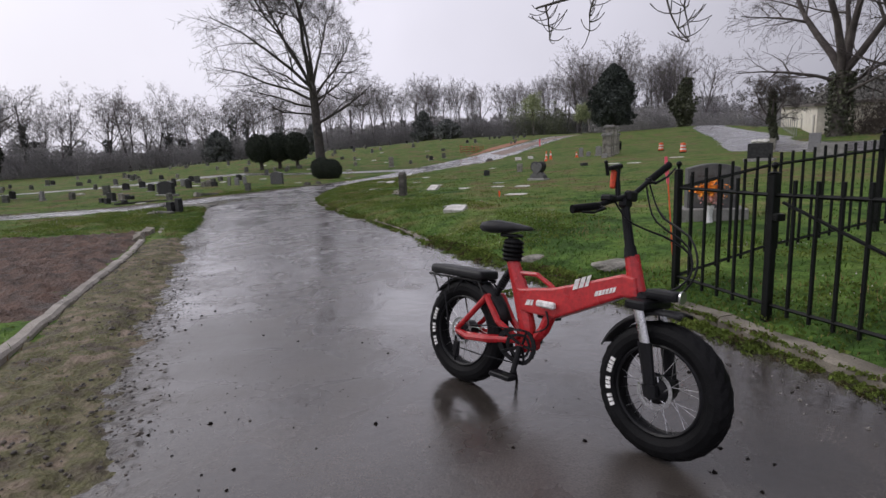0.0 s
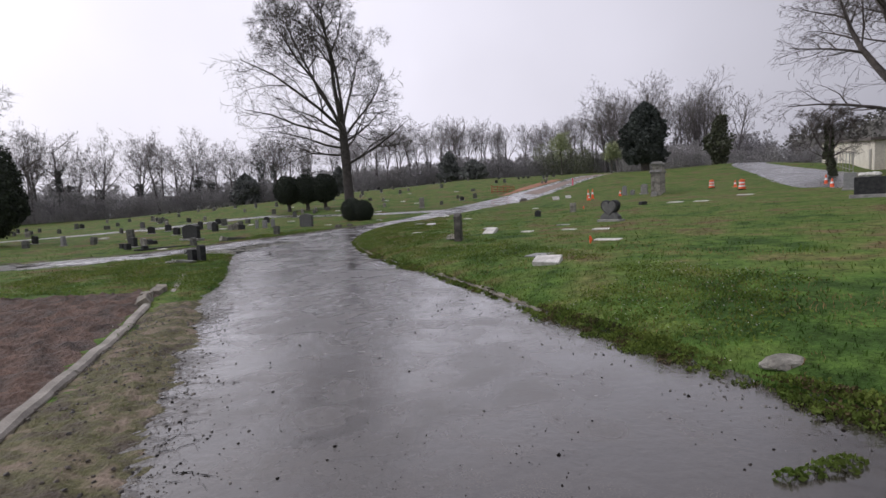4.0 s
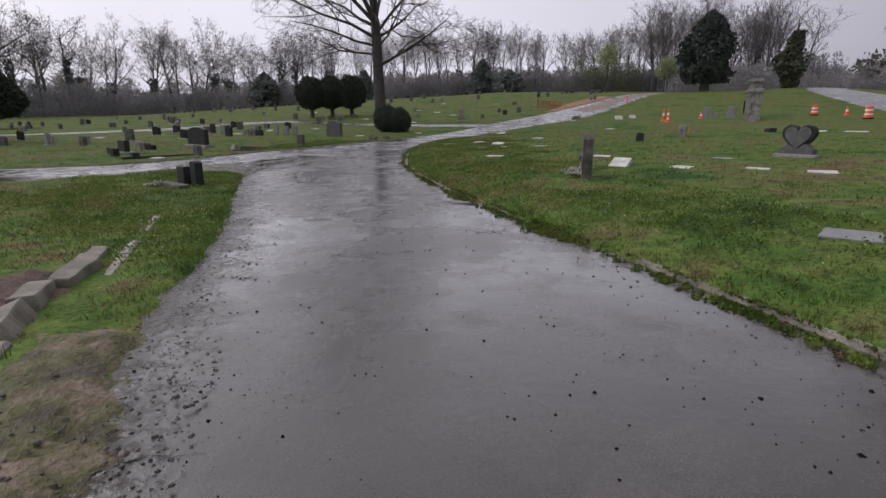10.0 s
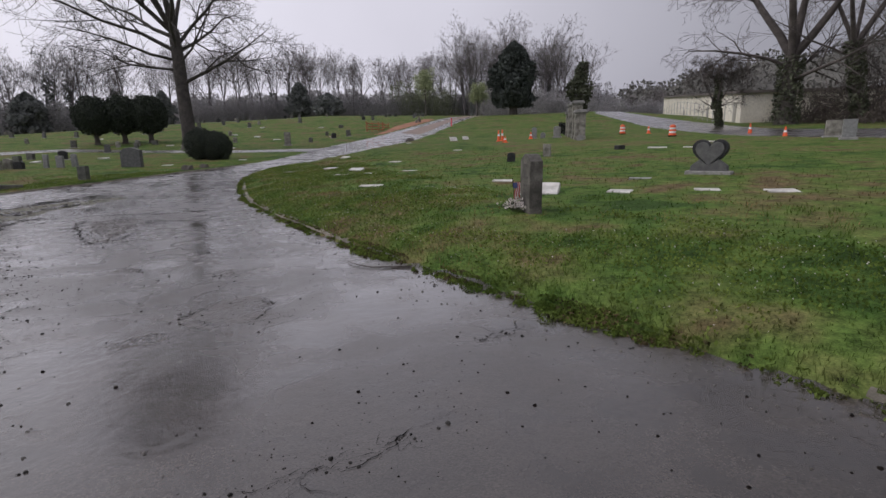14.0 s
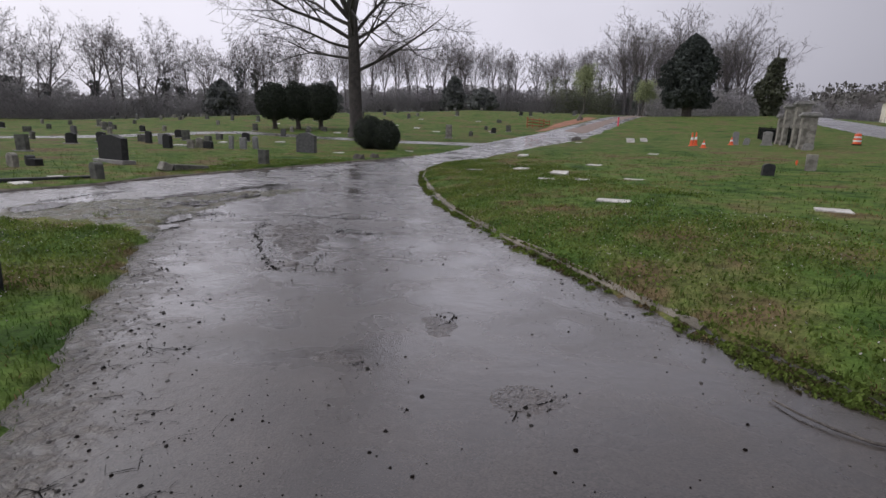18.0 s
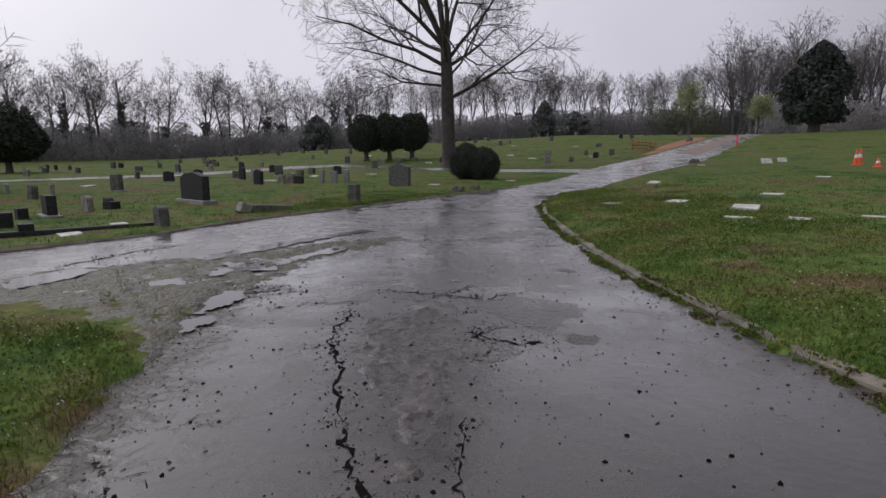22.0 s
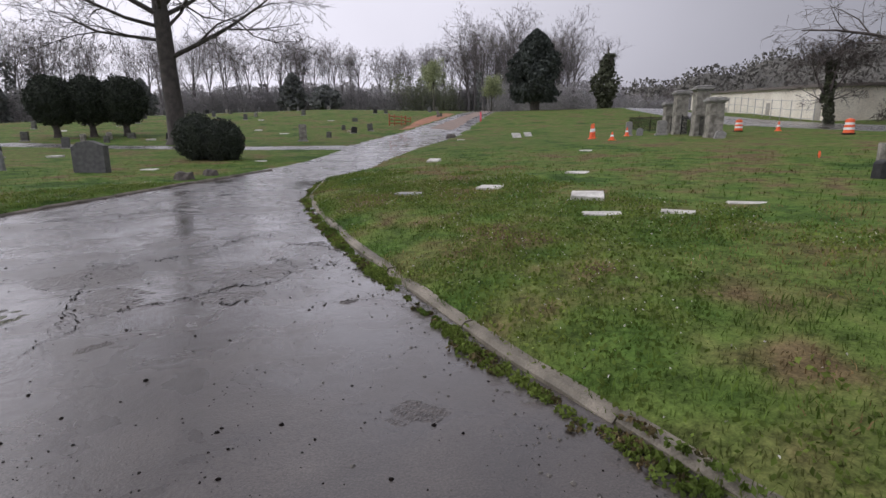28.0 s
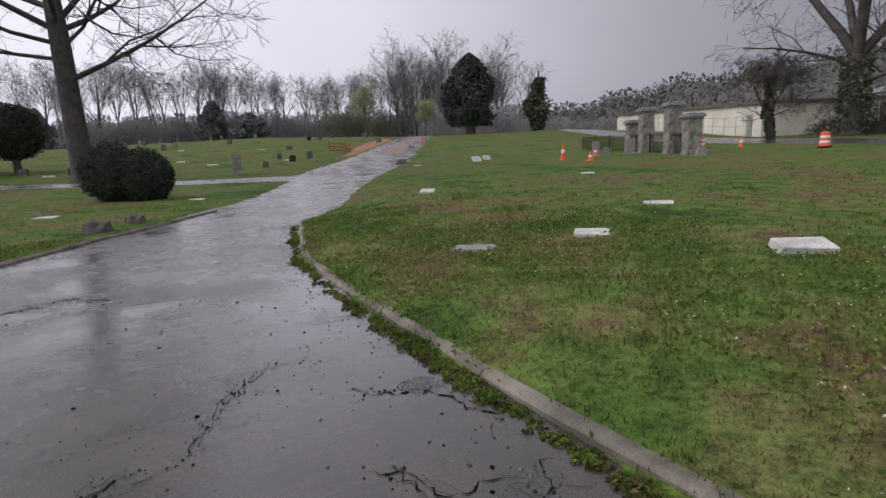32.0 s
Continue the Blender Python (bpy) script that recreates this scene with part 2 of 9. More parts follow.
def wet_asphalt(name, low, high, grit, relief, tint, film):
    """Old asphalt under a film of rain: smooth pools, rougher crowns, pebbled grain."""
    m = bpy.data.materials.new(name)
    m.use_nodes = True
    nt = m.node_tree
    b = nt.nodes["Principled BSDF"]
    geo = nt.nodes.new("ShaderNodeNewGeometry")

    def noise_node(scale, detail, distort=0.0):
        n = nt.nodes.new("ShaderNodeTexNoise")
        n.inputs["Scale"].default_value, n.inputs["Detail"].default_value = scale, detail
        n.inputs["Distortion"].default_value = distort
        nt.links.new(geo.outputs["Position"], n.inputs["Vector"])
        return n

    pool, patch, grain = noise_node(0.55, 5, 0.6), noise_node(2.6, 7, 0.4), noise_node(grit, 4)
    crumb = noise_node(14, 6, 0.3)

    def ranged(src, a, b, lo, hi):
        n = nt.nodes.new("ShaderNodeMapRange")
        n.inputs[1].default_value, n.inputs[2].default_value = a, b
        n.inputs[3].default_value, n.inputs[4].default_value = lo, hi
        nt.links.new(src, n.inputs[0])
        return n.outputs[0]

    def sums(op, a, b):
        n = nt.nodes.new("ShaderNodeMath")
        n.operation = op
        for k, q in enumerate((a, b)):
            if isinstance(q, float):
                n.inputs[k].default_value = q
            else:
                nt.links.new(q, n.inputs[k])
        return n.outputs[0]

    # fray: how crumbled and muddied the surface is towards its unkept edges
    at = nt.nodes.new("ShaderNodeAttribute")
    at.attribute_name = "fray"
    ragged = sums("ADD", sums("MULTIPLY", patch.outputs[0], 0.55), sums("MULTIPLY", crumb.outputs[0], 0.85))
    fray = ranged(sums("ADD", at.outputs["Fac"], ragged), 1.0, 1.32, 0.0, 1.0)
    r = nt.nodes.new("ShaderNodeValToRGB")
    e = r.color_ramp.elements
    e[0].position, e[0].color = 0.3, (0.062 * tint, 0.052 * tint, 0.045 * tint, 1)
    e[1].position, e[1].color = 0.75, (0.126 * tint, 0.107 * tint, 0.093 * tint, 1)
    nt.links.new(patch.outputs[0], r.inputs[0])
    mud = nt.nodes.new("ShaderNodeValToRGB")
    e = mud.color_ramp.elements
    e[0].position, e[0].color = 0.36, (0.020, 0.017, 0.014, 1)
    e[1].position, e[1].color = 0.68, (0.074, 0.061, 0.049, 1)
    nt.links.new(crumb.outputs[0], mud.inputs[0])
    mix = nt.nodes.new("ShaderNodeMix")
    mix.data_type = "RGBA"
    nt.links.new(fray, mix.inputs[0])
    nt.links.new(r.outputs[0], mix.inputs[6])
    nt.links.new(mud.outputs[0], mix.inputs[7])
    hs = nt.nodes.new("ShaderNodeHueSaturation")
    nt.links.new(mix.outputs[2], hs.inputs["Color"])
    nt.links.new(ranged(grain.outputs[0], 0.32, 0.68, 0.50, 1.5), hs.inputs["Value"])
    nt.links.new(hs.outputs[0], b.inputs["Base Color"])
    film_noise = sums("ADD", sums("MULTIPLY", pool.outputs[0], 0.6), sums("MULTIPLY", patch.outputs[0], 0.4))
    wet = ranged(film_noise, 0.40, 0.60, low, high)
    st = nt.nodes.new("ShaderNodeAttribute")
    st.attribute_name = "still"
    calm = ranged(sums("ADD", st.outputs["Fac"], sums("MULTIPLY", pool.outputs[0], 0.8)), 0.62, 0.95, 1.0, 0.22)
    rough = sums("ADD", sums("MULTIPLY", wet, calm), sums("MULTIPLY", fray, 0.12))
    nt.links.new(rough, b.inputs["Roughness"])
    bp = nt.nodes.new("ShaderNodeBump")
    bp.inputs["Distance"].default_value = 0.005 * relief
    nt.links.new(ranged(film_noise, 0.40, 0.60, 0.08 * relief, 0.34 * relief), bp.inputs["Strength"])
    nt.links.new(grain.outputs[0], bp.inputs["Height"])
    bp2 = nt.nodes.new("ShaderNodeBump")
    bp2.inputs["Strength"].default_value, bp2.inputs["Distance"].default_value = 0.2, 0.02
    nt.links.new(patch.outputs[0], bp2.inputs["Height"])
    nt.links.new(bp.outputs[0], bp2.inputs["Normal"])
    bp3 = nt.nodes.new("ShaderNodeBump")
    bp3.inputs["Distance"].default_value = 0.05
    nt.links.new(ranged(fray, 0.0, 1.0, 0.05, 0.9), bp3.inputs["Strength"])
    nt.links.new(crumb.outputs[0], bp3.inputs["Height"])
    nt.links.new(bp2.outputs[0], bp3.inputs["Normal"])
    nt.links.new(bp3.outputs[0], b.inputs["Normal"])
    b.inputs["Specular IOR Level"].default_value = 0.4
    nt.links.new(ranged(fray, 0.0, 1.0, film, film * 0.45), b.inputs["Coat Weight"])
    b.inputs["Coat IOR"].default_value = 1.43
    nt.links.new(sums("MULTIPLY", rough, 0.85), b.inputs["Coat Roughness"])
    nt.links.new(bp3.outputs[0], b.inputs["Coat Normal"])
    return m


TURF, BLADE = grass_mat("turf", False), grass_mat("grass_blade", True)
ASPHALT = wet_asphalt("wet_asphalt", 0.15, 0.40, 110, 0.9, 0.54, 1.0)
BROKEN = wet_asphalt("wet_crumbled_asphalt", 0.22, 0.46, 60, 2.2, 0.66, 0.9)
KERB = mat("old_concrete", (0.105, 0.093, 0.071), (0.27, 0.24, 0.195), 3.5, 0.75, 0.5, 90, bdist=0.01)
PALEKERB = mat("pale_concrete", (0.19, 0.17, 0.145), (0.36, 0.33, 0.29), 4, 0.75, 0.5, 90)
SOIL = mat("wet_soil", (0.045, 0.028, 0.021), (0.140, 0.086, 0.064), 3.5, 0.8, 1.0, 26, bdist=0.05, coords="Object")
MUD = mat("mud_gravel", (0.042, 0.036, 0.026), (0.115, 0.098, 0.066), 4.5, 0.34, 1.0, 30, c3=(0.068, 0.070, 0.034), rvar=0.28, bdist=0.035)
BARK = mat("grey_bark", (0.055, 0.048, 0.042), (0.13, 0.115, 0.10), 4, 0.9, 0.8, 30, bdist=0.04)
LIMB = mat("dark_wet_bark", (0.038, 0.033, 0.030), (0.088, 0.078, 0.070), 3, 0.85, 0.5, 30, bdist=0.03)
TWIG = mat("bare_twigs", (0.075, 0.062, 0.055), (0.14, 0.115, 0.10), 1.2, 0.9, 0, 20)
# Paler than near bark: part of the rain haze is in this colour.
HAZED_WOODS = mat("hazed_bare_woods", (0.125, 0.112, 0.112), (0.195, 0.177, 0.175), 0.15, 0.95, 0, 2)
DARKLEAF = mat("dark_evergreen", (0.022, 0.030, 0.021), (0.050, 0.063, 0.042), 3, 0.75, 0, 20, island=0.4)
IVY = mat("ivy_leaf", (0.055, 0.062, 0.040), (0.10, 0.11, 0.065), 2, 0.8, 0, 20, island=0.35)
# Fresh pale green, lifted further in colour for the haze around it.
YOUNG = mat("young_leaf", (0.30, 0.335, 0.19), (0.40, 0.435, 0.25), 1, 0.8, 0, 10, island=0.25, thin=0.45)
SLATEGREY = mat("dark_rough_granite", (0.075, 0.075, 0.076), (0.135, 0.134, 0.130), 8, 0.75, 0.4, 80)
GRANITE = mat("grey_granite", (0.17, 0.17, 0.17), (0.27, 0.27, 0.265), 10, 0.45, 0.15, 160)
DARKSTONE = mat("dark_granite", (0.018, 0.019, 0.020), (0.046, 0.046, 0.047), 9, 0.6, 0.1, 150, spec=0.25)
OLDSTONE = mat("old_stained_stone", (0.052, 0.054, 0.047), (0.150, 0.150, 0.130), 6, 0.8, 0.4, 60)
# Dark foliage lightened in its colour to show rain haze over distance.
HAZED_LEAF = mat("hazed_evergreen", (0.130, 0.140, 0.135), (0.200, 0.210, 0.200), 2, 0.85, 0, 20, island=0.3, thin=0.3)
PALESTONE = mat("pale_marble", (0.40, 0.385, 0.35), (0.66, 0.64, 0.60), 7, 0.6, 0.2, 60)
WORNSTONE = mat("weathered_stone", (0.13, 0.12, 0.10), (0.33, 0.31, 0.27), 5, 0.85, 0.6, 50, c3=(0.22, 0.21, 0.18))
BLACKPAINT = mat("black_paint", (0.003, 0.0035, 0.0035), (0.008, 0.009, 0.0085), 12, 0.45, 0.15, 120, spec=0.18)
ORANGE = mat("orange_plastic", (0.80, 0.10, 0.03), (0.9, 0.17, 0.05), 6, 0.5, 0.05, 60)
WHITEBAND = mat("white_reflective", (0.72, 0.72, 0.72), (0.85, 0.85, 0.85), 8, 0.4, 0.05, 60)


# ---------------------------------------------------------------- helpers for things
def mesh_ob(name, verts, faces, material, smooth=False):
    me = bpy.data.meshes.new(name)
    me.from_pydata([tuple(v) for v in verts], [], [tuple(f) for f in faces])
    me.materials.append(material)
    if smooth:
        me.polygons.foreach_set("use_smooth", [True] * len(me.polygons))
    return new(name, me)


def thing(name, at, label, category, group="", turn=0.0, tilt=(0.0, 0.0), kind=""):
    e = new(name)
    e.empty_display_size = 0.2
    e.matrix_basis = pose(at[0], at[1], at[2], tilt[0], tilt[1], turn)
    return tagged(e, label, category, group, kind)


def part(name, bm, material, parent, label="", smooth=False):
    me = bpy.data.meshes.new(name)
    bm.normal_update()
    bm.to_mesh(me)
    bm.free()
    me.materials.append(material)
    if smooth:
        me.polygons.foreach_set("use_smooth", [True] * len(me.polygons))
    ob = new(name, me)
    ob.parent = parent
    if label:
        ob["label"] = label
    return ob


def whole(name, bm, material, at, label, category, group="", turn=0.0, tilt=(0.0, 0.0), kind="", smooth=False):
    """A thing that is one mesh."""
    ob = part(name, bm, material, None, "", smooth)
    ob.matrix_basis = pose(at[0], at[1], at[2], tilt[0], tilt[1], turn)
    return tagged(ob, label, category, group, kind)


def box(bm, size, at=(0, 0, 0), bevel=0.0, rot=None, seg=1):
    m = Matrix.Translation(at) @ (rot or Matrix()) @ Matrix.Diagonal((*size, 1))
    g = bmesh.ops.create_cube(bm, size=1.0, matrix=m)
    if bevel:
        es = list({e for v in g["verts"] for e in v.link_edges})
        bmesh.ops.bevel(bm, geom=es, offset=bevel, segments=seg, affect="EDGES", profile=0.6)
    return bm


def rod(bm, a, b, r1, r2=None, n=8, caps=True):
    a, b = Vector(a), Vector(b)
    d = b - a
    m = Matrix.Translation((a + b) / 2) @ d.to_track_quat("Z", "Y").to_matrix().to_4x4()
    bmesh.ops.create_cone(bm, cap_ends=caps, segments=n, radius1=r1, radius2=r1 if r2 is None else r2, depth=d.length, matrix=m)
    return bm


def tube(bm, pts, r, n=6, closed=False):
    """A bent pipe along points; r: one radius or one for each point."""
    pts = [Vector(p) for p in pts]
    rs = r if isinstance(r, (list, tuple)) else [r] * len(pts)
    rings, side = [], None
    for i, p in enumerate(pts):
        if closed:
            d = pts[(i + 1) % len(pts)] - pts[i - 1]
        else:
            d = pts[min(i + 1, len(pts) - 1)] - pts[max(i - 1, 0)]
        d.normalize()
        if side is None:
            side = d.cross(Vector((0, 0, 1)) if abs(d.z) < 0.9 else Vector((1, 0, 0))).normalized()
        side = (side - d * side.dot(d)).normalized()
        up = d.cross(side)
        rings.append([bm.verts.new(p + rs[i] * (math.cos(k * 2 * math.pi / n) * side + math.sin(k * 2 * math.pi / n) * up)) for k in range(n)])
    m = len(rings)
    for i in range(m if closed else m - 1):
        a, b = rings[i], rings[(i + 1) % m]
        for k in range(n):
            bm.faces.new((a[k], a[(k + 1) % n], b[(k + 1) % n], b[k]))
    if not closed:
        bm.faces.new(rings[0][::-1])
        bm.faces.new(rings[-1])
    return bm


def lathe(bm, profile, n=16, m=Matrix()):
    """Turned body: profile of (radius, height)."""
    rings = [[bm.verts.new(m @ Vector((r * math.cos(k * 2 * math.pi / n), r * math.sin(k * 2 * math.pi / n), z))) for k in range(n)] for r, z in profile]
    for a, b in zip(rings, rings[1:]):
        for k in range(n):
            bm.faces.new((a[k], a[(k + 1) % n], b[(k + 1) % n], b[k]))
    bm.faces.new(rings[0][::-1])
    bm.faces.new(rings[-1])
    return bm


def slab(bm, outline, depth, m=Matrix(), bevel=0.0):
    """An upright plate: outline of (x, z), thick along y."""
    lo = [bm.verts.new(m @ Vector((x, -depth / 2, z))) for x, z in outline]
    hi = [bm.verts.new(m @ Vector((x, depth / 2, z))) for x, z in outline]
    n = len(outline)
    fs = [bm.faces.new(lo), bm.faces.new(hi[::-1])]
    for k in range(n):
        fs.append(bm.faces.new((lo[(k + 1) % n], lo[k], hi[k], hi[(k + 1) % n])))
    bmesh.ops.recalc_face_normals(bm, faces=fs)
    if bevel:
        es = [e for f in fs[:2] for e in f.edges]
        bmesh.ops.bevel(bm, geom=es, offset=bevel, segments=2, affect="EDGES", profile=0.5)
    return bm


# ---------------------------------------------------------------- the lie of the land
KERB_LINE = [(7.5, -9), (7.1, 0), (6.55, 4.2), (6.08, 6.0), (5.62, 6.9), (5.08, 7.95), (4.66, 8.9), (4.0, 10.5), (3.35, 12.4), (2.65, 14.1), (1.6, 16.5),
             (0.65, 18.8), (-0.4, 22.0), (-1.05, 24.7), (-1.45, 27.6), (-1.68, 30.5), (-1.72, 32.5), (-1.2, 35.8), (0.35, 38.6)]
MAIN = KERB_LINE + [(1.2, 41.2), (4.5, 49.1), (9.4, 59.0), (14.9, 70.3), (19.3, 79.3), (28.5, 97), (26.0, 98), (15.5, 79.3), (8.8, 67.2), (3.6, 57.5), (1.6, 51.8), (0.9, 49.0), (-1.3, 42.7),
                    (-4.3, 36.2), (-6.3, 31.9), (-7.8, 28.2), (-8.35, 25.6), (-9.3, 23.2), (-14, 20.2), (-32, 14), (-31, 10.6), (-14, 16.9), (-8.0, 19.8),
                    (-6.6, 21.9), (-5.4, 23.0), (-4.75, 22.8), (-4.1, 20.8), (-2.9, 18.0), (-1.6, 14.8), (-0.75, 12.2), (0.25, 9.7),
                    (1.75, 6.0), (2.9, 3.5), (3.5, 0), (3.8, -9)]
SIDE_LANE = [(2.4, 52.4), (-4, 53.0), (-11, 56.6), (-18, 61.8), (-22, 60.5), (-24.5, 49), (-33, 40), (-60, 30), (-59, 27.6), (-31, 37.6), (-22.2, 47.8),
             (-20, 58), (-17.5, 59.2), (-10, 54), (-4, 50.8), (1.6, 49.6)]
EAST_ROAD = [(21.0, 16), (21.6, 30), (22.6, 35), (27, 44), (33, 55), (38.5, 67), (43, 80), (46, 88), (52, 98), (55, 96), (49.3, 86), (47, 77), (45, 68), (42, 59), (36.5, 51), (33, 44), (31, 36), (30, 16)]


def signed(x, y, poly):
    """Distance from a polygon's edge, negative inside."""
    x, y = np.asarray(x, float), np.asarray(y, float)
    best, inside = np.full(x.shape, 1e9), np.zeros(x.shape, bool)
    for (ax, ay), (bx, by) in zip(poly, poly[1:] + poly[:1]):
        dx, dy = bx - ax, by - ay
        t = np.clip(((x - ax) * dx + (y - ay) * dy) / (dx * dx + dy * dy), 0, 1)
        best = np.minimum(best, np.hypot(x - ax - t * dx, y - ay - t * dy))
        if dy:
            inside ^= ((ay > y) != (by > y)) & (x < dx * (y - ay) / dy + ax)
    return np.where(inside, -best, best)


def wave(x, y, s, seed=0.0):
    """Smooth uneven swell between about -1 and 1."""
    return (np.sin(x * s * 1.0 + 1.3 * np.sin(y * s * 0.7 + seed) + seed) + np.sin(y * s * 1.17 + 1.1 * np.sin(x * s * 0.83 + 2 * seed))
            + 0.6 * np.sin((x + y) * s * 2.3 + seed) + 0.4 * np.sin((x - 1.4 * y) * s * 3.7 + 3 * seed)) / 3.0


def soft(v, k):
    return k * np.log1p(np.exp(np.clip(v / k, -40, 40)))


def base_height(x, y):
    """Height of the land, roads level with their verges."""
    x, y = np.asarray(x, float), np.asarray(y, float)
    edge = KERB_LINE + [(1.2, 41.2), (4.5, 49.1), (9.4, 59.0), (14.9, 70.3), (26, 92), (90, 215), (300, 900)]
    d = np.clip((x - np.interp(y, [p[1] for p in edge], [p[0] for p in edge])) * 0.9, 0, 42)
    share = np.clip((x + 75) / 80, 0.25, 1.0)
    hill = 0.056 * share * np.minimum(soft(y - 35, 6), 115)
    s = np.clip((y - 56) / 44, 0, 1)
    u = np.clip((x - 50) / 16, 0, 1)
    rise = 2.0 * s * s * (3 - 2 * s) * np.clip((x + 110) / 95, 0.5, 1.0) * (1 - 1.55 * u * u * (3 - 2 * u))
    return rise + hill + 0.20 * (1 - np.exp(-d / 0.9)) * np.exp(-np.maximum(y - 45, 0) / 30) + 0.044 * d


def road_gap(x, y):
    return np.minimum(np.minimum(signed(x, y, MAIN), signed(x, y, SIDE_LANE)), signed(x, y, EAST_ROAD))


def ground_height(x, y):
    d = road_gap(x, y) + 0.07 * wave(x, y, 2.9, 1.0) + 0.05 * wave(x, y, 9.0, 2.0)
    t = np.clip((d + 0.12) / 0.30, 0, 1)
    step = -0.07 + 0.105 * t * t * (3 - 2 * t)
    return base_height(x, y) + step + 0.02 * wave(x, y, 1.9, 4.0) * np.clip(d / 0.5, 0, 1) + 0.010 * wave(x, y, 7.0, 5.0) * (d > 0)


def H(x, y):
    return float(ground_height(np.array([x]), np.array([y]))[0])


def zones(*pieces):
    """Grid lines: pieces of (from, to, step), then ever wider out to the horizon."""
    a = np.concatenate([np.arange(lo, hi - 1e-6, st) for lo, hi, st in pieces])
    lo, hi = a[0], a[-1]
    out, s = [], pieces[-1][2]
    while hi < 1600:
        s *= 1.16
        lo, hi = lo - s, hi + s
        out += [lo, hi]
    return np.array(sorted([*a, *out]))


def sheet(name, xs, ys, z, keep, material, label, fray=None):
    """A terrain sheet over a grid; keep: which cells stay."""
    nx, ny = len(xs), len(ys)
    gx, gy = np.meshgrid(xs, ys)
    co = np.stack([gx, gy, z], -1).reshape(-1, 3)
    i = np.arange(nx * ny).reshape(ny, nx)
    quads = np.stack([i[:-1, :-1], i[:-1, 1:], i[1:, 1:], i[1:, :-1]], -1).reshape(-1, 4)
    if keep is not None:
        quads = quads[keep[:-1, :-1].ravel()]
        used = np.unique(quads)
        back = np.zeros(nx * ny, int)
        back[used] = np.arange(len(used))
        co, quads = co[used], back[quads]
    me = bpy.data.meshes.new(name)
    me.vertices.add(len(co))
    me.vertices.foreach_set("co", co.ravel())
    me.loops.add(quads.size)
    me.loops.foreach_set("vertex_index", quads.ravel())
    me.polygons.add(len(quads))
    me.polygons.foreach_set("loop_start", np.arange(0, quads.size, 4))
    me.polygons.foreach_set("use_smooth", np.ones(len(quads), bool))
    me.update(calc_edges=True)
    me.materials.append(material)
    if fray is not None:
        a = me.attributes.new("fray", "FLOAT", "POINT")
        f = np.asarray(fray, float).ravel()
        a.data.foreach_set("value", f if keep is None else f[used])
        a = me.attributes.new("still", "FLOAT", "POINT")
        f = still_water(gx, gy).ravel()
        a.data.foreach_set("value", f if keep is None else f[used])
    return tagged(new(name, me), label, name, kind="structure")


def road_fray(x, y):
    """How crumbled the asphalt is: wide along the unkept western edge, narrow at the eastern kerb."""
    g = np.minimum(signed(x, y, MAIN), 0.0)
    ke = np.interp(y, [p[1] for p in KERB_LINE], [p[0] for p in KERB_LINE])
    west = (ke - x) > 2.2
    return np.where(west & (y < 34), 0.66 * np.exp(g / 0.42), 0.46 * np.exp(g / 0.18))


def still_water(x, y):
    """Where rain stands on the lane: a broad film along the kerb by the fence."""
    ke = np.interp(y, [p[1] for p in KERB_LINE], [p[0] for p in KERB_LINE])
    return 0.6 * np.exp(-np.maximum(ke - x, 0) / 1.0) * np.clip((11.5 - y) / 3, 0, 1)


GX = zones((-40, -10, 0.6), (-10, 9.4, 0.19), (9.4, 36, 0.5), (36, 62, 0.9))
GY = zones((-10, 0.4, 0.5), (0.4, 40, 0.20), (40, 62, 0.45), (62, 106, 0.9))
gx, gy = np.meshgrid(GX, GY)
ground = sheet("ground", GX, GY, ground_height(gx, gy), None, TURF, "uneven spring turf, green with straw patches")
rx = np.concatenate([np.arange(-76, -10, 0.4), np.arange(-10, 8, 0.2), np.arange(8, 62, 0.35)])
ry = np.concatenate([np.arange(-12, 42, 0.2), np.arange(42, 106, 0.35)])
px, py = np.meshgrid(rx, ry)
near = road_gap(px, py) < np.where((py > 41) | (px > 8) | (px < -10), 0.22, 0.45)
near[:-1, :-1] = near[:-1, :-1] | near[1:, :-1] | near[:-1, 1:] | near[1:, 1:]
road = sheet("road", rx, ry, base_height(px, py) + 0.006 * wave(px, py, 1.3, 7.0) - 0.004 + 0.034 * np.clip((py - 44) / 5, 0, 1), near, ASPHALT, "wet cracked asphalt lane with rain film", road_fray(px, py))


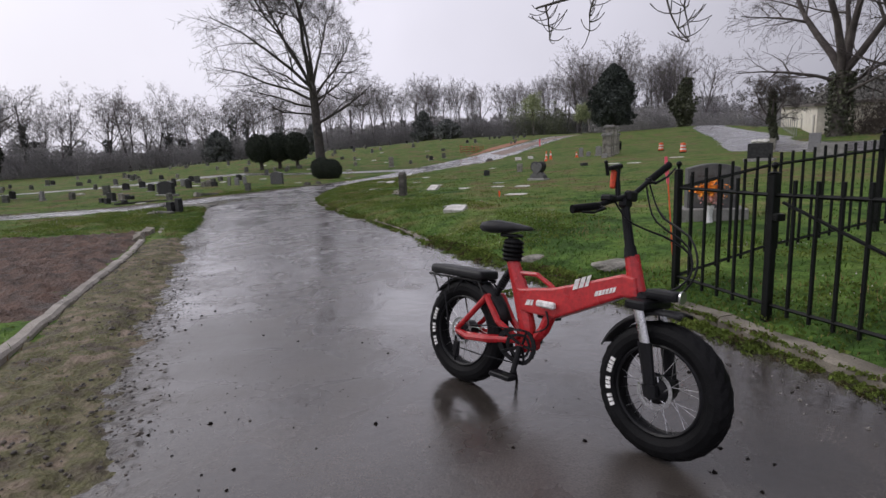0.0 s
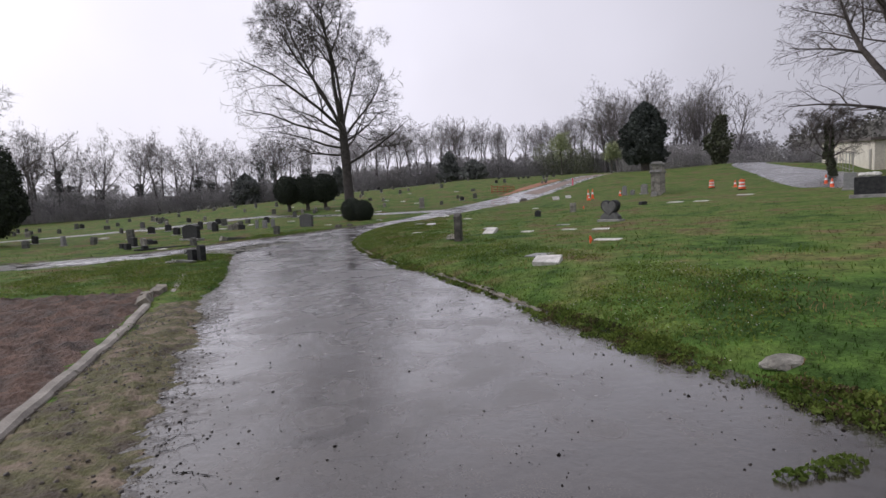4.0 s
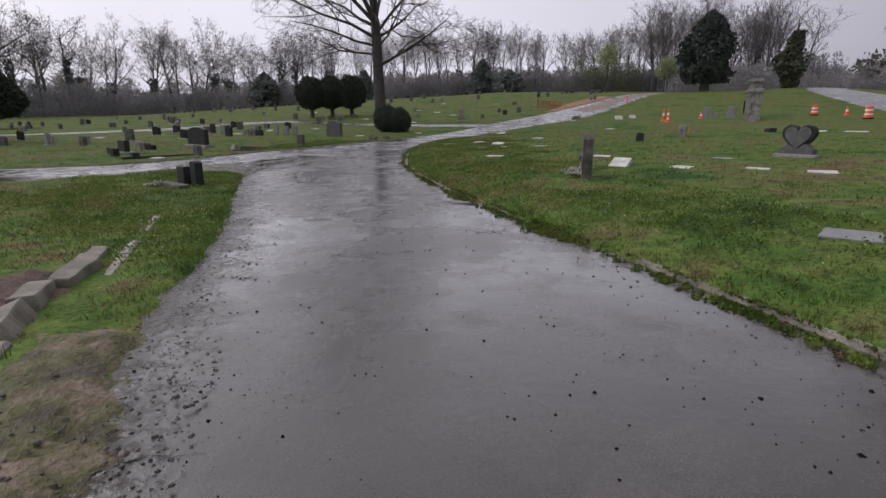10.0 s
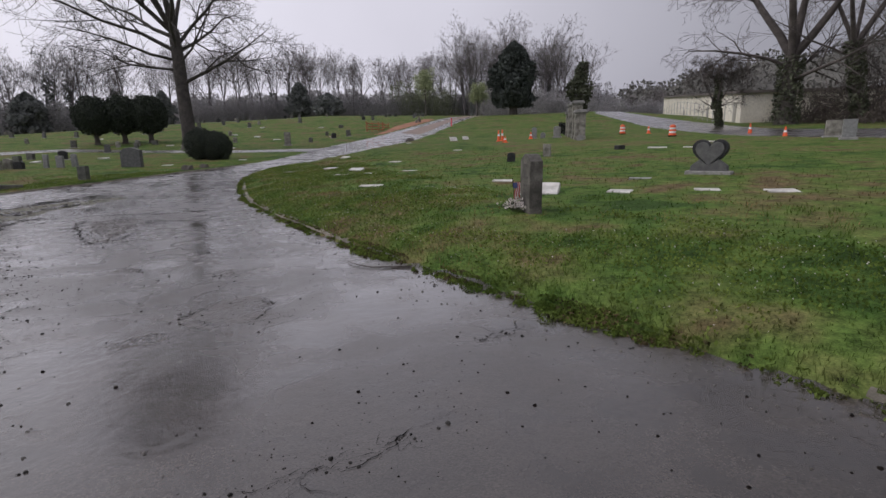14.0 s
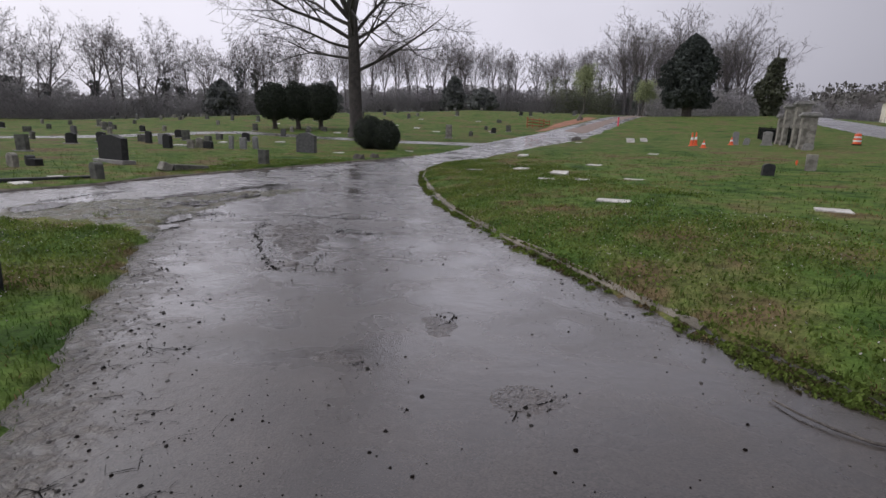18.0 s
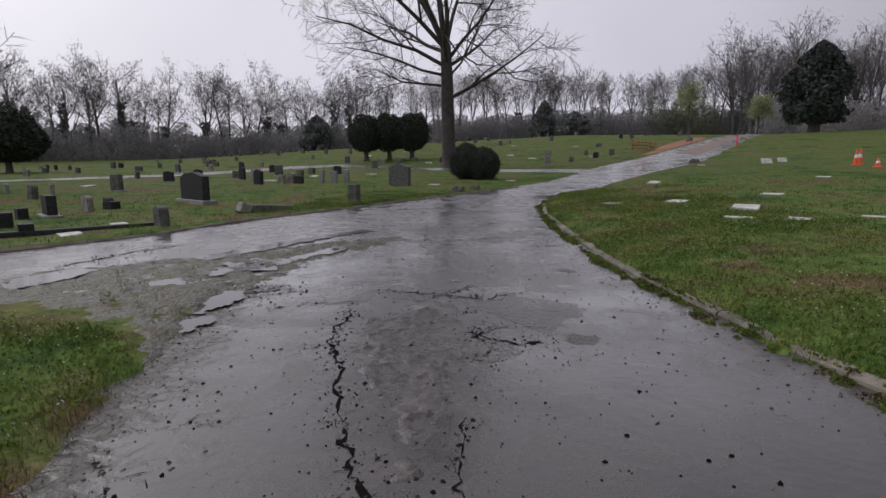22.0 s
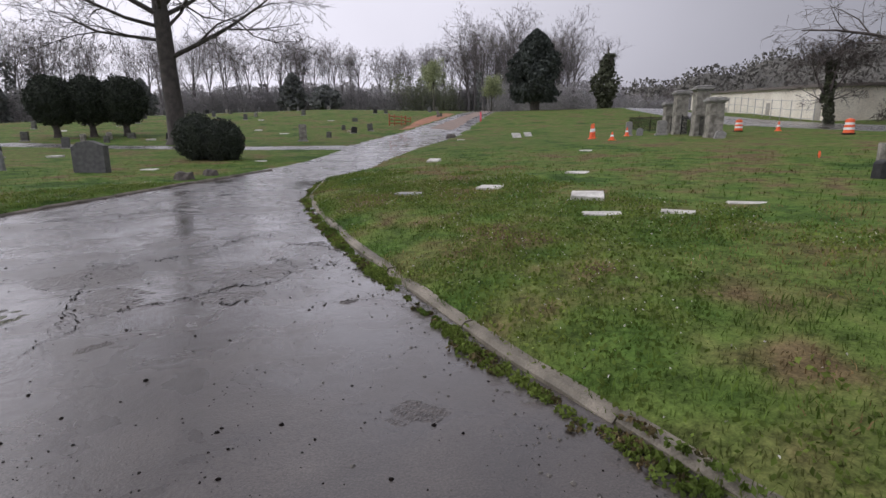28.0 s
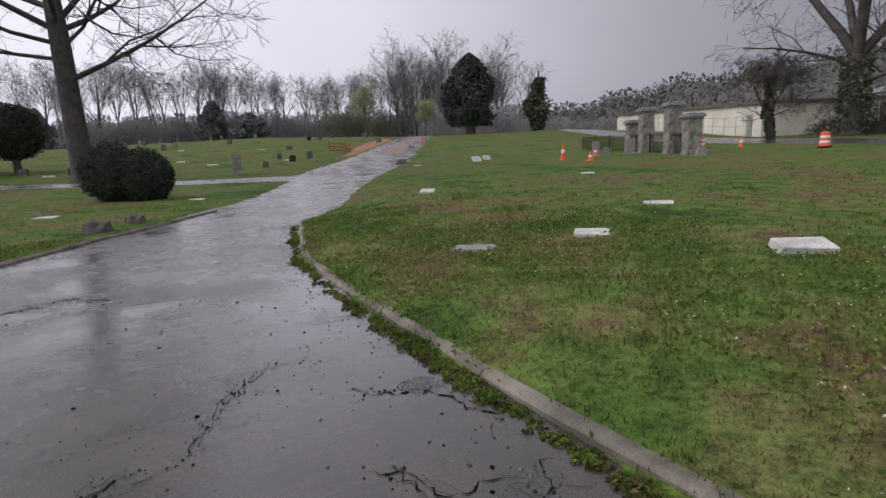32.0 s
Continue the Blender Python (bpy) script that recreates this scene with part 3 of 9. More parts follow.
# ---------------------------------------------------------------- kerbs
def kerb_run(name, line, width, height, parent, rng, seg=1.2, gap=0.02, sink=0.0, skip=(), shift=0.0, material=None):
    """Concrete kerb stones laid end to end along a line, a little out of true."""
    pts = [Vector((x, y, 0)) for x, y in line]
    lens = [(b - a).length for a, b in zip(pts, pts[1:])]
    total, s, n = sum(lens), 0.0, 0

    def at(u):
        for a, b, l in zip(pts, pts[1:], lens):
            if u <= l:
                return a + (b - a) * (u / l), (b - a).normalized()
            u -= l
        return pts[-1], (pts[-1] - pts[-2]).normalized()

    while s < total - 0.1:
        l = min(seg * rng.uniform(0.8, 1.25), total - s)
        n += 1
        if n not in skip:
            bm = bmesh.new()
            k = max(2, int(l / 0.3) + 1)
            rows = []
            for i in range(k):
                p, d = at(s + gap / 2 + (l - gap) * i / (k - 1))
                side = Vector((d.y, -d.x, 0))
                z = float(base_height(np.array([p.x - side.x * 0.2]), np.array([p.y - side.y * 0.2]))[0])
                wob = rng.uniform(-0.008, 0.008)
                h = height + rng.uniform(-0.012, 0.012) - sink
                b = 0.018 + rng.uniform(0, 0.012)
                prof = [(0, -0.15), (0, h - b), (b, h), (width - b, h + 0.005), (width, h - b), (width, -0.15)]
                rows.append([bm.verts.new(p + side * (u + wob + shift) + Vector((0, 0, z + v))) for u, v in prof])
            for a, b in zip(rows, rows[1:]):
                for j in range(6):
                    bm.faces.new((a[j], b[j], b[(j + 1) % 6], a[(j + 1) % 6]))
            bm.faces.new(rows[0])
            bm.faces.new(rows[-1][::-1])
            bmesh.ops.recalc_face_normals(bm, faces=bm.faces[:])
            part("kerb_stone", bm, material or KERB, parent)
        s += l


rng = random.Random(5)
kerb_east = tagged(new("kerb_east"), "weathered concrete kerb along grass bank, overgrown", "kerb", kind="structure")
kerb_run("kerb", [(7.1, 0), (6.55, 4.2), (6.08, 6.0), (5.86, 6.55)], 0.16, 0.085, kerb_east, rng, shift=0.06)
kerb_run("kerb", [(5.70, 6.95), (5.30, 7.70)], 0.15, 0.06, kerb_east, rng, seg=0.5, gap=0.06, shift=0.10)
kerb_run("kerb", [(5.08, 8.28), (4.82, 8.75)], 0.14, 0.05, kerb_east, rng, seg=0.7, shift=0.12)
kerb_run("kerb", [(4.02, 10.45), (3.35, 12.4), (2.65, 14.1)], 0.105, 0.045, kerb_east, rng, seg=1.4, shift=0.06)
kerb_run("kerb", [(2.65, 14.1), (1.6, 16.5), (0.65, 18.8)], 0.10, 0.018, kerb_east, rng, seg=1.4, shift=0.07)
kerb_run("kerb", [(0.65, 18.8)] + KERB_LINE[12:-1], 0.105, 0.055, kerb_east, rng, seg=1.4, shift=0.06)
kerb_west = tagged(new("kerb_west"), "straight concrete edging beside bare soil bed", "kerb", kind="structure")
kerb_run("kerb", [(-1.35, 11.9), (-0.55, 10.1), (0.6, 7.1), (1.3, 5.4), (2.4, 2.2), (3.0, -4)], 0.12, 0.085, kerb_west, rng, seg=2.0, material=PALEKERB)


# ---------------------------------------------------------------- trees
class Wood:
    """Gathers tapered limbs into one mesh."""

    def __init__(self, least=0.004, steps=(6, 4, 3, 2, 2)):
        self.v, self.f, self.tips, self.least, self.steps, self.first = [], [], [], least, steps, 0.42

    def twigs(self, n, length, width, rng, lift=0.15):
        """Fine end twigs: slim tapering three-sided spikes round every tip."""
        for p, d in self.tips:
            for _ in range(n):
                e = (d + Vector((rng.gauss(0, 0.42), rng.gauss(0, 0.42), rng.gauss(lift, 0.42)))).normalized()
                b = p - d * length * rng.uniform(0.0, 1.1)
                s = e.orthogonal().normalized() * width
                k = len(self.v)
                self.v += [b + s, b - s * 0.5 + e.cross(s) * 0.86, b - s * 0.5 - e.cross(s) * 0.86, b + e * length * rng.uniform(0.6, 1.3)]
                self.f += [(k, k + 1, k + 3), (k + 1, k + 2, k + 3), (k + 2, k, k + 3)]

    def limb(self, pts, rads, n):
        start = len(self.v)
        side = None
        for i, p in enumerate(pts):
            d = (pts[min(i + 1, len(pts) - 1)] - pts[max(i - 1, 0)]).normalized()
            if side is None:
                side = d.cross(Vector((0.3, 0.2, 1)) if abs(d.z) < 0.9 else Vector((1, 0.1, 0))).normalized()
            side = (side - d * side.dot(d)).normalized()
            up = d.cross(side)
            for k in range(n):
                a = k * 2 * math.pi / n
                self.v.append(p + rads[i] * (math.cos(a) * side + math.sin(a) * up))
        for i in range(len(pts) - 1):
            for k in range(n):
                a, b = start + i * n + k, start + i * n + (k + 1) % n
                self.f.append((a, b, b + n, a + n))

    def grow(self, p, d, length, r, level, rng, spec):
        """One limb with its side limbs. spec: per level (count of children, angle, length share, sides, droop, wobble)."""
        kids, angle, share, sides, droop, wob = spec[level]
        steps = self.steps[level]
        pts, rads, dirs = [p.copy()], [r], [d.copy()]
        q, e = p.copy(), d.copy()
        for i in range(steps):
            e = (e + Vector((rng.uniform(-1, 1), rng.uniform(-1, 1), rng.uniform(-1, 1))) * wob + Vector((0, 0, droop))).normalized()
            q = q + e * (length / steps)
            pts.append(q.copy())
            dirs.append(e.copy())
            rads.append(max(r * (1 - 0.78 * (i + 1) / steps), self.least))
        self.limb(pts, rads, sides)
        if level + 1 >= len(spec):
            self.tips.append((pts[-1], dirs[-1]))
            return
        first = self.first if level == 0 else 0.18
        spin = rng.uniform(0, 6.28)
        for k in range(kids):
            u = first + (1 - first) * (k + rng.uniform(0, 0.8)) / kids
            i = min(int(u * steps), steps - 1)
            w = u * steps - i
            at, way = pts[i].lerp(pts[i + 1], w), dirs[i + 1]
            rr = rads[i] + (rads[i + 1] - rads[i]) * w
            spin += 2.4 + rng.uniform(-0.4, 0.4)
            side = way.orthogonal().normalized()
            side = Matrix.Rotation(spin, 3, way) @ side
            a = radians(angle * rng.uniform(0.75, 1.25))
            nd = (way * math.cos(a) + side * math.sin(a)).normalized()
            self.grow(at, nd, length * share * (1.15 - 0.55 * u) * rng.uniform(0.8, 1.2), rr * rng.uniform(0.5, 0.7), level + 1, rng, spec)

    def mesh(self, name, material):
        me = bpy.data.meshes.new(name)
        me.from_pydata([tuple(v) for v in self.v], [], self.f)
        me.materials.append(material)
        me.polygons.foreach_set("use_smooth", [True] * len(me.polygons))
        return me


def leaf_cloud(name, points, size, rng, material, flat=0.0, slim=0.6, upright=0.0):
    """Many small leaf clumps: a bent pair of triangles at each point."""
    r = np.random.RandomState(rng.randrange(1 << 30))
    p = np.array([tuple(q) for q in points], float).reshape(-1, 3)
    n = len(p)
    s = (size * r.uniform(0.6, 1.4, n))[:, None]
    a = r.normal(size=(n, 3)) * (1, 1, 1 - flat)
    a /= np.linalg.norm(a, axis=1, keepdims=True) + 1e-9
    b = np.cross(a, r.normal(size=(n, 3)))
    b /= np.linalg.norm(b, axis=1, keepdims=True) + 1e-9
    if upright:
        b = b + np.array([0, 0, upright])
        b /= np.linalg.norm(b, axis=1, keepdims=True) + 1e-9
    c = np.cross(a, b)
    v = np.stack([p - b * s, p + c * s * slim + a * s * 0.25, p + b * s, p - c * s * slim + a * s * 0.2], 1).reshape(-1, 3)
    k = np.arange(n)[:, None] * 4
    f = np.concatenate([k + [0, 1, 2], k + [0, 2, 3]], 1).reshape(-1, 3)
    me = bpy.data.meshes.new(name)
    me.vertices.add(len(v))
    me.vertices.foreach_set("co", v.ravel())
    me.loops.add(f.size)
    me.loops.foreach_set("vertex_index", f.ravel())
    me.polygons.add(len(f))
    me.polygons.foreach_set("loop_start", np.arange(0, f.size, 3))
    me.update(calc_edges=True)
    me.materials.append(material)
    return me


def under(name, me, parent, label=""):
    ob = new(name, me)
    ob.parent = parent
    if label:
        ob["label"] = label
    return ob


def lobed_crown(rng, n, rx, ry, rz, lump=0.12, freq=3.0, squash=1.0):
    """Points in the outer shell of a clipped, uneven crown about the origin."""
    pts = []
    for _ in range(n):
        d = Vector((rng.gauss(0, 1), rng.gauss(0, 1), rng.gauss(0, 1))).normalized()
        k = 1 + lump * noise.noise(d * freq + Vector((rx, ry, rz)))
        k *= rng.uniform(0.82, 1.01) if rng.random() < 0.97 else rng.uniform(1.01, 1.06)
        pts.append(Vector((d.x * rx * k, d.y * ry * k, d.z * rz * k * (squash if d.z < 0 else 1))))
    return pts


def core(bm, rx, ry, rz, at=(0, 0, 0), lump=0.1, freq=3.0, squash=1.0):
    """The dark inside of a dense crown."""
    g = bmesh.ops.create_icosphere(bm, subdivisions=3, radius=1.0)
    for v in g["verts"]:
        d = v.co.normalized()
        k = 0.84 * (1 + lump * noise.noise(d * freq + Vector((rx, ry, rz))))
        v.co = Vector((d.x * rx * k, d.y * ry * k, d.z * rz * k * (squash if d.z < 0 else 1))) + Vector(at)
    return bm


def big_bare_tree():
    rng = random.Random(21)
    x, y = -7.9, 57.0
    t = thing("bare_tree", (x, y, H(x, y) - 0.1), "tall leafless tree with thick trunk and spreading limbs", "tree")
    w = Wood()
    trunk = [Vector(p) for p in ((0, 0, 0), (-0.02, 0, 0.5), (-0.1, 0, 1.6), (-0.2, 0.05, 4.0), (-0.3, 0.1, 7.0), (-0.4, 0.1, 8.8))]
    w.limb(trunk, [0.86, 0.60, 0.50, 0.46, 0.42, 0.36], 12)
    under("trunk", w.mesh("trunk", LIMB), t)
    c = Wood(0.011)
    spec = [(9, 40, 0.46, 6, 0.02, 0.17), (7, 46, 0.52, 4, 0.02, 0.28), (6, 44, 0.55, 3, 0.02, 0.34), (4, 42, 0.6, 3, 0.0, 0.36), (0, 0, 0, 3, -0.02, 0.36)]
    top = trunk[-1]
    for way, length, r in (((-0.06, 0.1, 1.0), 14.0, 0.27), ((-0.40, 0.15, 0.9), 13.5, 0.22), ((0.24, -0.2, 0.95), 11.5, 0.20), ((0.05, 0.5, 0.86), 11.0, 0.18), ((-0.2, -0.5, 0.85), 11.5, 0.18)):
        c.grow(top - Vector((0, 0, 0.3)), Vector(way).normalized(), length, r, 0, rng, spec)
    for z, way, length, r in ((8.4, (-0.84, -0.1, 0.60), 11.5, 0.19), (7.6, (0.52, 0.1, 0.80), 7.5, 0.16), (8.2, (-0.6, 0.6, 0.6), 9.5, 0.16), (7.2, (-0.93, 0.1, 0.40), 10.0, 0.16), (7.4, (0.1, -0.8, 0.6), 9.0, 0.15), (7.2, (0.45, 0.7, 0.55), 7.5, 0.14),
                              (5.9, (-0.95, -0.2, 0.10), 7.0, 0.11), (4.9, (0.98, -0.1, 0.10), 9.0, 0.17), (6.4, (0.75, -0.5, 0.40), 6.0, 0.12), (6.6, (-0.8, -0.5, 0.22), 7.5, 0.12)):
        c.grow(Vector((-0.03 * z - 0.08, 0.012 * z, z)), Vector(way).normalized(), length, r, 1, rng, spec)
    c.twigs(2, 0.50, 0.007, rng, 0.05)
    under("crown", c.mesh("crown", LIMB), t)
    return t


big_bare_tree()


def clipped_bush(x, y, rx, rz, trunk_h, seed, label, lobes=((0, 0, 0, 1.0),), leaf=0.10, count=5200, squash=1.0, group=""):
    rng = random.Random(seed)
    t = thing("clipped_bush", (x, y, H(x, y) - 0.03), label, "bush", group)
    pts, bm = [], bmesh.new()
    for lx, ly, lz, k in lobes:
        c = Vector((lx, ly, trunk_h + rz * squash * 0.9 + lz))
        pts += [p + c for p in lobed_crown(rng, int(count * k), rx * k, rx * k, rz * k, squash=squash)]
        core(bm, rx * k, rx * k, rz * k, c, squash=squash)
    part("inner_foliage", bm, DARKLEAF, t, smooth=True)
    under("foliage", leaf_cloud("foliage", pts, leaf, rng, DARKLEAF), t)
    bm = bmesh.new()
    h = trunk_h + 0.5 * rz
    if trunk_h > 0.3:
        tube(bm, [(0, 0, -0.1), (0.03, 0, 0.3), (-0.04, 0.02, h * 0.6), (0.1, 0, h)], [0.30, 0.23, 0.19, 0.10], 8)
        tube(bm, [(-0.04, 0.02, h * 0.45), (-0.35, 0.1, h * 0.8), (-0.5, 0.1, h * 1.1)], [0.12, 0.09, 0.05], 6)
        tube(bm, [(0.0, 0.02, h * 0.5), (0.4, -0.1, h * 0.85), (0.55, -0.1, h * 1.1)], [0.11, 0.08, 0.05], 6)
    else:
        tube(bm, [(0, 0, -0.1), (0, 0, h)], [0.12, 0.06], 6)
    part("trunk", bm, BARK, t)
    return t


clipped_bush(-4.72, 44.2, 0.86, 0.90, 0.0, 3, "rounded dark clipped evergreen bush beside the lane", ((-0.42, 0.2, 0.06, 1.0), (0.46, -0.15, -0.08, 0.92)), 0.030, 15000)
for n, (bx, by) in enumerate(((-17.2, 66.0), (-15.1, 66.4), (-12.9, 66.2))):
    clipped_bush(bx, by, 1.68 - 0.05 * n, 1.75, 1.0, 10 + n, "dark clipped evergreen with bare forked trunk", ((0, 0, 0, 1.0),), 0.075, 9000, 0.95, "row of clipped evergreens")
clipped_bush(-40.6, 52.0, 2.55, 2.35, 1.0, 31, "broad dark clipped evergreen on short forked trunk", ((-0.25, 0, 0.1, 1.0), (0.6, 0, -0.2, 0.85)), 0.11, 8000, 0.75)
clipped_bush(-24.5, 34.2, 1.85, 3.1, 0.75, 32, "tall dark evergreen with short forked trunk", ((0, 0, 0, 1.0), (-0.3, 0.2, -0.6, 0.8)), 0.09, 9000, 0.85)


def evergreen(x, y, h, w, seed, material, label, name="evergreen_tree", leaf=0.30, n=9000, low=0.08):
    """A dense conifer: boughs in tiers with ragged ends."""
    rng = random.Random(seed)
    t = thing(name, (x, y, H(x, y) - 0.1), label, "tree")
    bm = bmesh.new()
    tube(bm, [(0, 0, 0), (0, 0, h * 0.5), (0.1, 0, h * 0.97)], [w * 0.10, w * 0.07, 0.04], 8)
    part("trunk", bm, BARK, t)
    pts = []
    for _ in range(n):
        u = rng.random() ** 0.85
        z = low + (1 - low) * u
        a = rng.uniform(0, 6.283)
        prof = (0.72 + 0.28 * min(1, (u + 0.04) / 0.16)) * (1 - max(0, u - 0.10) ** 2.6 / 0.90 ** 2.6) ** 0.75
        lump = 0.96 + 0.60 * noise.noise(Vector((math.cos(a) * 1.7, math.sin(a) * 1.7, z * 5 + seed))) + 0.30 * noise.noise(Vector((math.cos(a) * 5, math.sin(a) * 5, z * 19)))
        r = w / 2 * prof * lump * (rng.random() ** 0.35)
        pts.append((r * math.cos(a), r * math.sin(a), z * h + rng.uniform(-0.2, 0.2)))
    under("foliage", leaf_cloud("foliage", pts, leaf, rng, material), t)
    return t


# Greyer than the near evergreens: a little distance haze is mixed into the colour.
CEDAR = mat("hazed_cedar_leaf", (0.056, 0.066, 0.060), (0.086, 0.098, 0.087), 3, 0.9, 0, 20, island=0.18, spec=0.15)
evergreen(36.4, 99.5, 12.0, 7.9, 4, CEDAR, "tall dense dark evergreen on the grassy rise", leaf=0.22, n=26000, low=0.12)


def woods_tree(rng, h, r, lean=0.05, spread=28):
    """A far tree ten metres tall: clear stem, rising boughs, side boughs and fine upright twigs."""
    w = Wood(0.013, (6, 4, 3, 2))
    w.first = rng.uniform(0.26, 0.50)
    spec = [(9, spread * rng.uniform(0.85, 1.2), rng.uniform(0.46, 0.58), 5, 0.02, 0.06), (5, 34, 0.50, 3, 0.09, 0.15), (3, 34, 0.55, 3, 0.08, 0.2), (0, 0, 0, 3, 0.05, 0.2)]
    w.grow(Vector((0, 0, -0.3)), Vector((rng.uniform(-lean, lean), rng.uniform(-lean, lean), 1)).normalized(), h, r, 0, rng, spec)
    w.twigs(2, 0.60, 0.010, rng, 0.30)
    return w


def woods(name, spots, heights, seed, material, label, thick=0.17, spread=28, ivy=0.0, buds=None, haze=0):
    """A stand of bare trees, far off, in one mesh; ivy: the share of them clothed in it; buds: a leaf material at the twig ends; haze: fine twiglets per twig."""
    npr, fine = np.random.RandomState(seed), []
    rng = random.Random(seed)
    kinds = [woods_tree(rng, 10.0, thick, 0.10, spread) for _ in range(8)]
    arr = [(np.array([tuple(v) for v in k.v]), np.array([t for f in k.f for t in ((f[0], f[1], f[2]),) + (((f[0], f[2], f[3]),) if len(f) == 4 else ())]), np.array([tuple(p) for p, _ in k.tips])) for k in kinds]
    vs, fs, base, leaves, tips = [], [], 0, [], []
    for (x, y) in spots:
        v, f, tp = arr[rng.randrange(8)]
        s, a = rng.uniform(*heights) / 10.0, rng.uniform(0, 6.283)
        fat = rng.uniform(0.8, 1.4)
        c, sn = math.cos(a), math.sin(a)
        turn = np.array([[c * s * fat, sn * s * fat, 0], [-sn * s * fat, c * s * fat, 0], [0, 0, s]])
        root = np.array([x, y, H(x, y)])
        vs.append(v @ turn + root)
        fs.append(f + base)
        base += len(v)
        tips.append(tp[::2] @ turn + root)
        near_tips = tp @ turn + root
        for _ in range(haze):
            fine.append(near_tips + npr.normal(0, 0.30 * s, near_tips.shape) + (0, 0, 0.1))
        if rng.random() < ivy:
            top, w0 = rng.uniform(0.45, 0.85), rng.uniform(0.5, 0.9)
            for _ in range(420):
                u, b = rng.random(), rng.uniform(0, 6.283)
                k = w0 * (0.5 + 1.3 * max(0, noise.noise(Vector((math.cos(b), math.sin(b), u * 5 + x)))) + 0.5 * u) * rng.random() ** 0.4
                leaves.append((x + k * math.cos(b), y + k * math.sin(b), root[2] + u * top * s * 10))
    v, q = np.concatenate(vs), np.concatenate(fs)
    me = bpy.data.meshes.new(name)
    me.vertices.add(len(v))
    me.vertices.foreach_set("co", v.ravel())
    me.loops.add(q.size)
    me.loops.foreach_set("vertex_index", q.ravel())
    me.polygons.add(len(q))
    me.polygons.foreach_set("loop_start", np.arange(0, q.size, 3))
    me.update(calc_edges=True)
    me.materials.append(material)
    if leaves:
        tagged(new("woods_ivy", leaf_cloud("woods_ivy", leaves, 0.28, rng, HAZED_LEAF)), "dark ivy on far bare trees, paled for haze", "ivy", kind="stuff")
    if buds:
        tagged(new("woods_buds", leaf_cloud("woods_buds", np.concatenate(tips), 0.13, rng, buds)), "pale spring buds on tall bare trees", "buds", kind="stuff")
    if haze:
        tagged(new("woods_twiglets", leaf_cloud("woods_twiglets", np.concatenate(fine), 0.30, rng, HAZED_TWIG, slim=0.05, upright=0.7)), "fine twigs of far bare trees, paled for haze", "twigs", kind="stuff")
    return tagged(new(name, me), label, "woods", kind="stuff")


def along(line, n, rng, depth):
    """Spots scattered along a line, some way behind it."""
    pts = [Vector((*p, 0)) for p in line]
    ls = [(b - a).length for a, b in zip(pts, pts[1:])]
    out = []
    for k in range(n):
        u = (k + rng.random()) / n * sum(ls)
        for a, b, l in zip(pts, pts[1:], ls):
            if u <= l:
                p = a.lerp(b, u / l)
                s = Vector((-(b - a).y, (b - a).x, 0)).normalized()
                p = p + s * rng.uniform(0, depth)
                out.append((p.x, p.y))
                break
            u -= l
    return out


rng = random.Random(8)
# Far lighter than the near twigs, so the crowns look misted.
HAZED_TWIG = mat("hazed_twiglets", (0.255, 0.236, 0.240), (0.345, 0.322, 0.326), 0.2, 0.95, 0, 3, island=0.2, thin=0.55)
PALEBUD = mat("pale_buds", (0.18, 0.172, 0.135), (0.26, 0.25, 0.19), 0.4, 0.9, 0, 3, island=0.2)
woods("west_woods", along([(-26, 120), (-60, 101), (-80, 72), (-93, 36)], 58, rng, -12), (8.0, 14.0), 2, HAZED_WOODS, "leafless trees along the cemetery's far edge, paled for haze", 0.20, 34, 0.3, haze=6)
woods("north_woods", along([(60, 148), (20, 150), (-28, 134)], 58, rng, -16), (10.0, 14.5), 3, HAZED_WOODS, "tall thin leafless trees, paled in place of mist", 0.16, 22, 0.06, haze=4)
woods("north_east_woods", along([(76, 142), (42, 138)], 34, rng, -14), (13.5, 20.5), 4, HAZED_WOODS, "tall leafless woods behind the grassy rise", 0.16, 26, 0.1, PALEBUD, haze=2)
woods("road_woods", along([(116, 150), (76, 140)], 16, rng, -18), (6, 9.5), 5, HAZED_WOODS, "low leafless woods beyond the far road", 0.15, 32)


# ---------------------------------------------------------------- folding bicycle
RED = mat("red_frame_paint", (0.40, 0.014, 0.020), (0.47, 0.024, 0.027), 5, 0.28, 0.03, 60)
RUBBER = mat("tyre_rubber", (0.003, 0.003, 0.0035), (0.008, 0.008, 0.009), 10, 0.6, 0.3, 120, spec=0.14)
BLACKPLASTIC = mat("black_plastic", (0.004, 0.004, 0.005), (0.010, 0.010, 0.012), 8, 0.4, 0.1, 100, spec=0.22)
SADDLE = mat("black_vinyl", (0.006, 0.006, 0.007), (0.015, 0.015, 0.017), 6, 0.42, 0.25, 140, spec=0.3)
STEEL = mat("brushed_steel", (0.45, 0.45, 0.46), (0.62, 0.62, 0.63), 14, 0.3, 0.05, 120, metal=1.0)
FENDER = mat("grey_mudguard", (0.03, 0.03, 0.032), (0.055, 0.055, 0.058), 9, 0.45, 0.1, 100)
DECAL = mat("white_decal", (0.66, 0.64, 0.62), (0.78, 0.77, 0.75), 15, 0.5, 0.0, 60)
AMBER = mat("red_case", (0.62, 0.05, 0.02), (0.72, 0.10, 0.03), 8, 0.4, 0.0, 60)


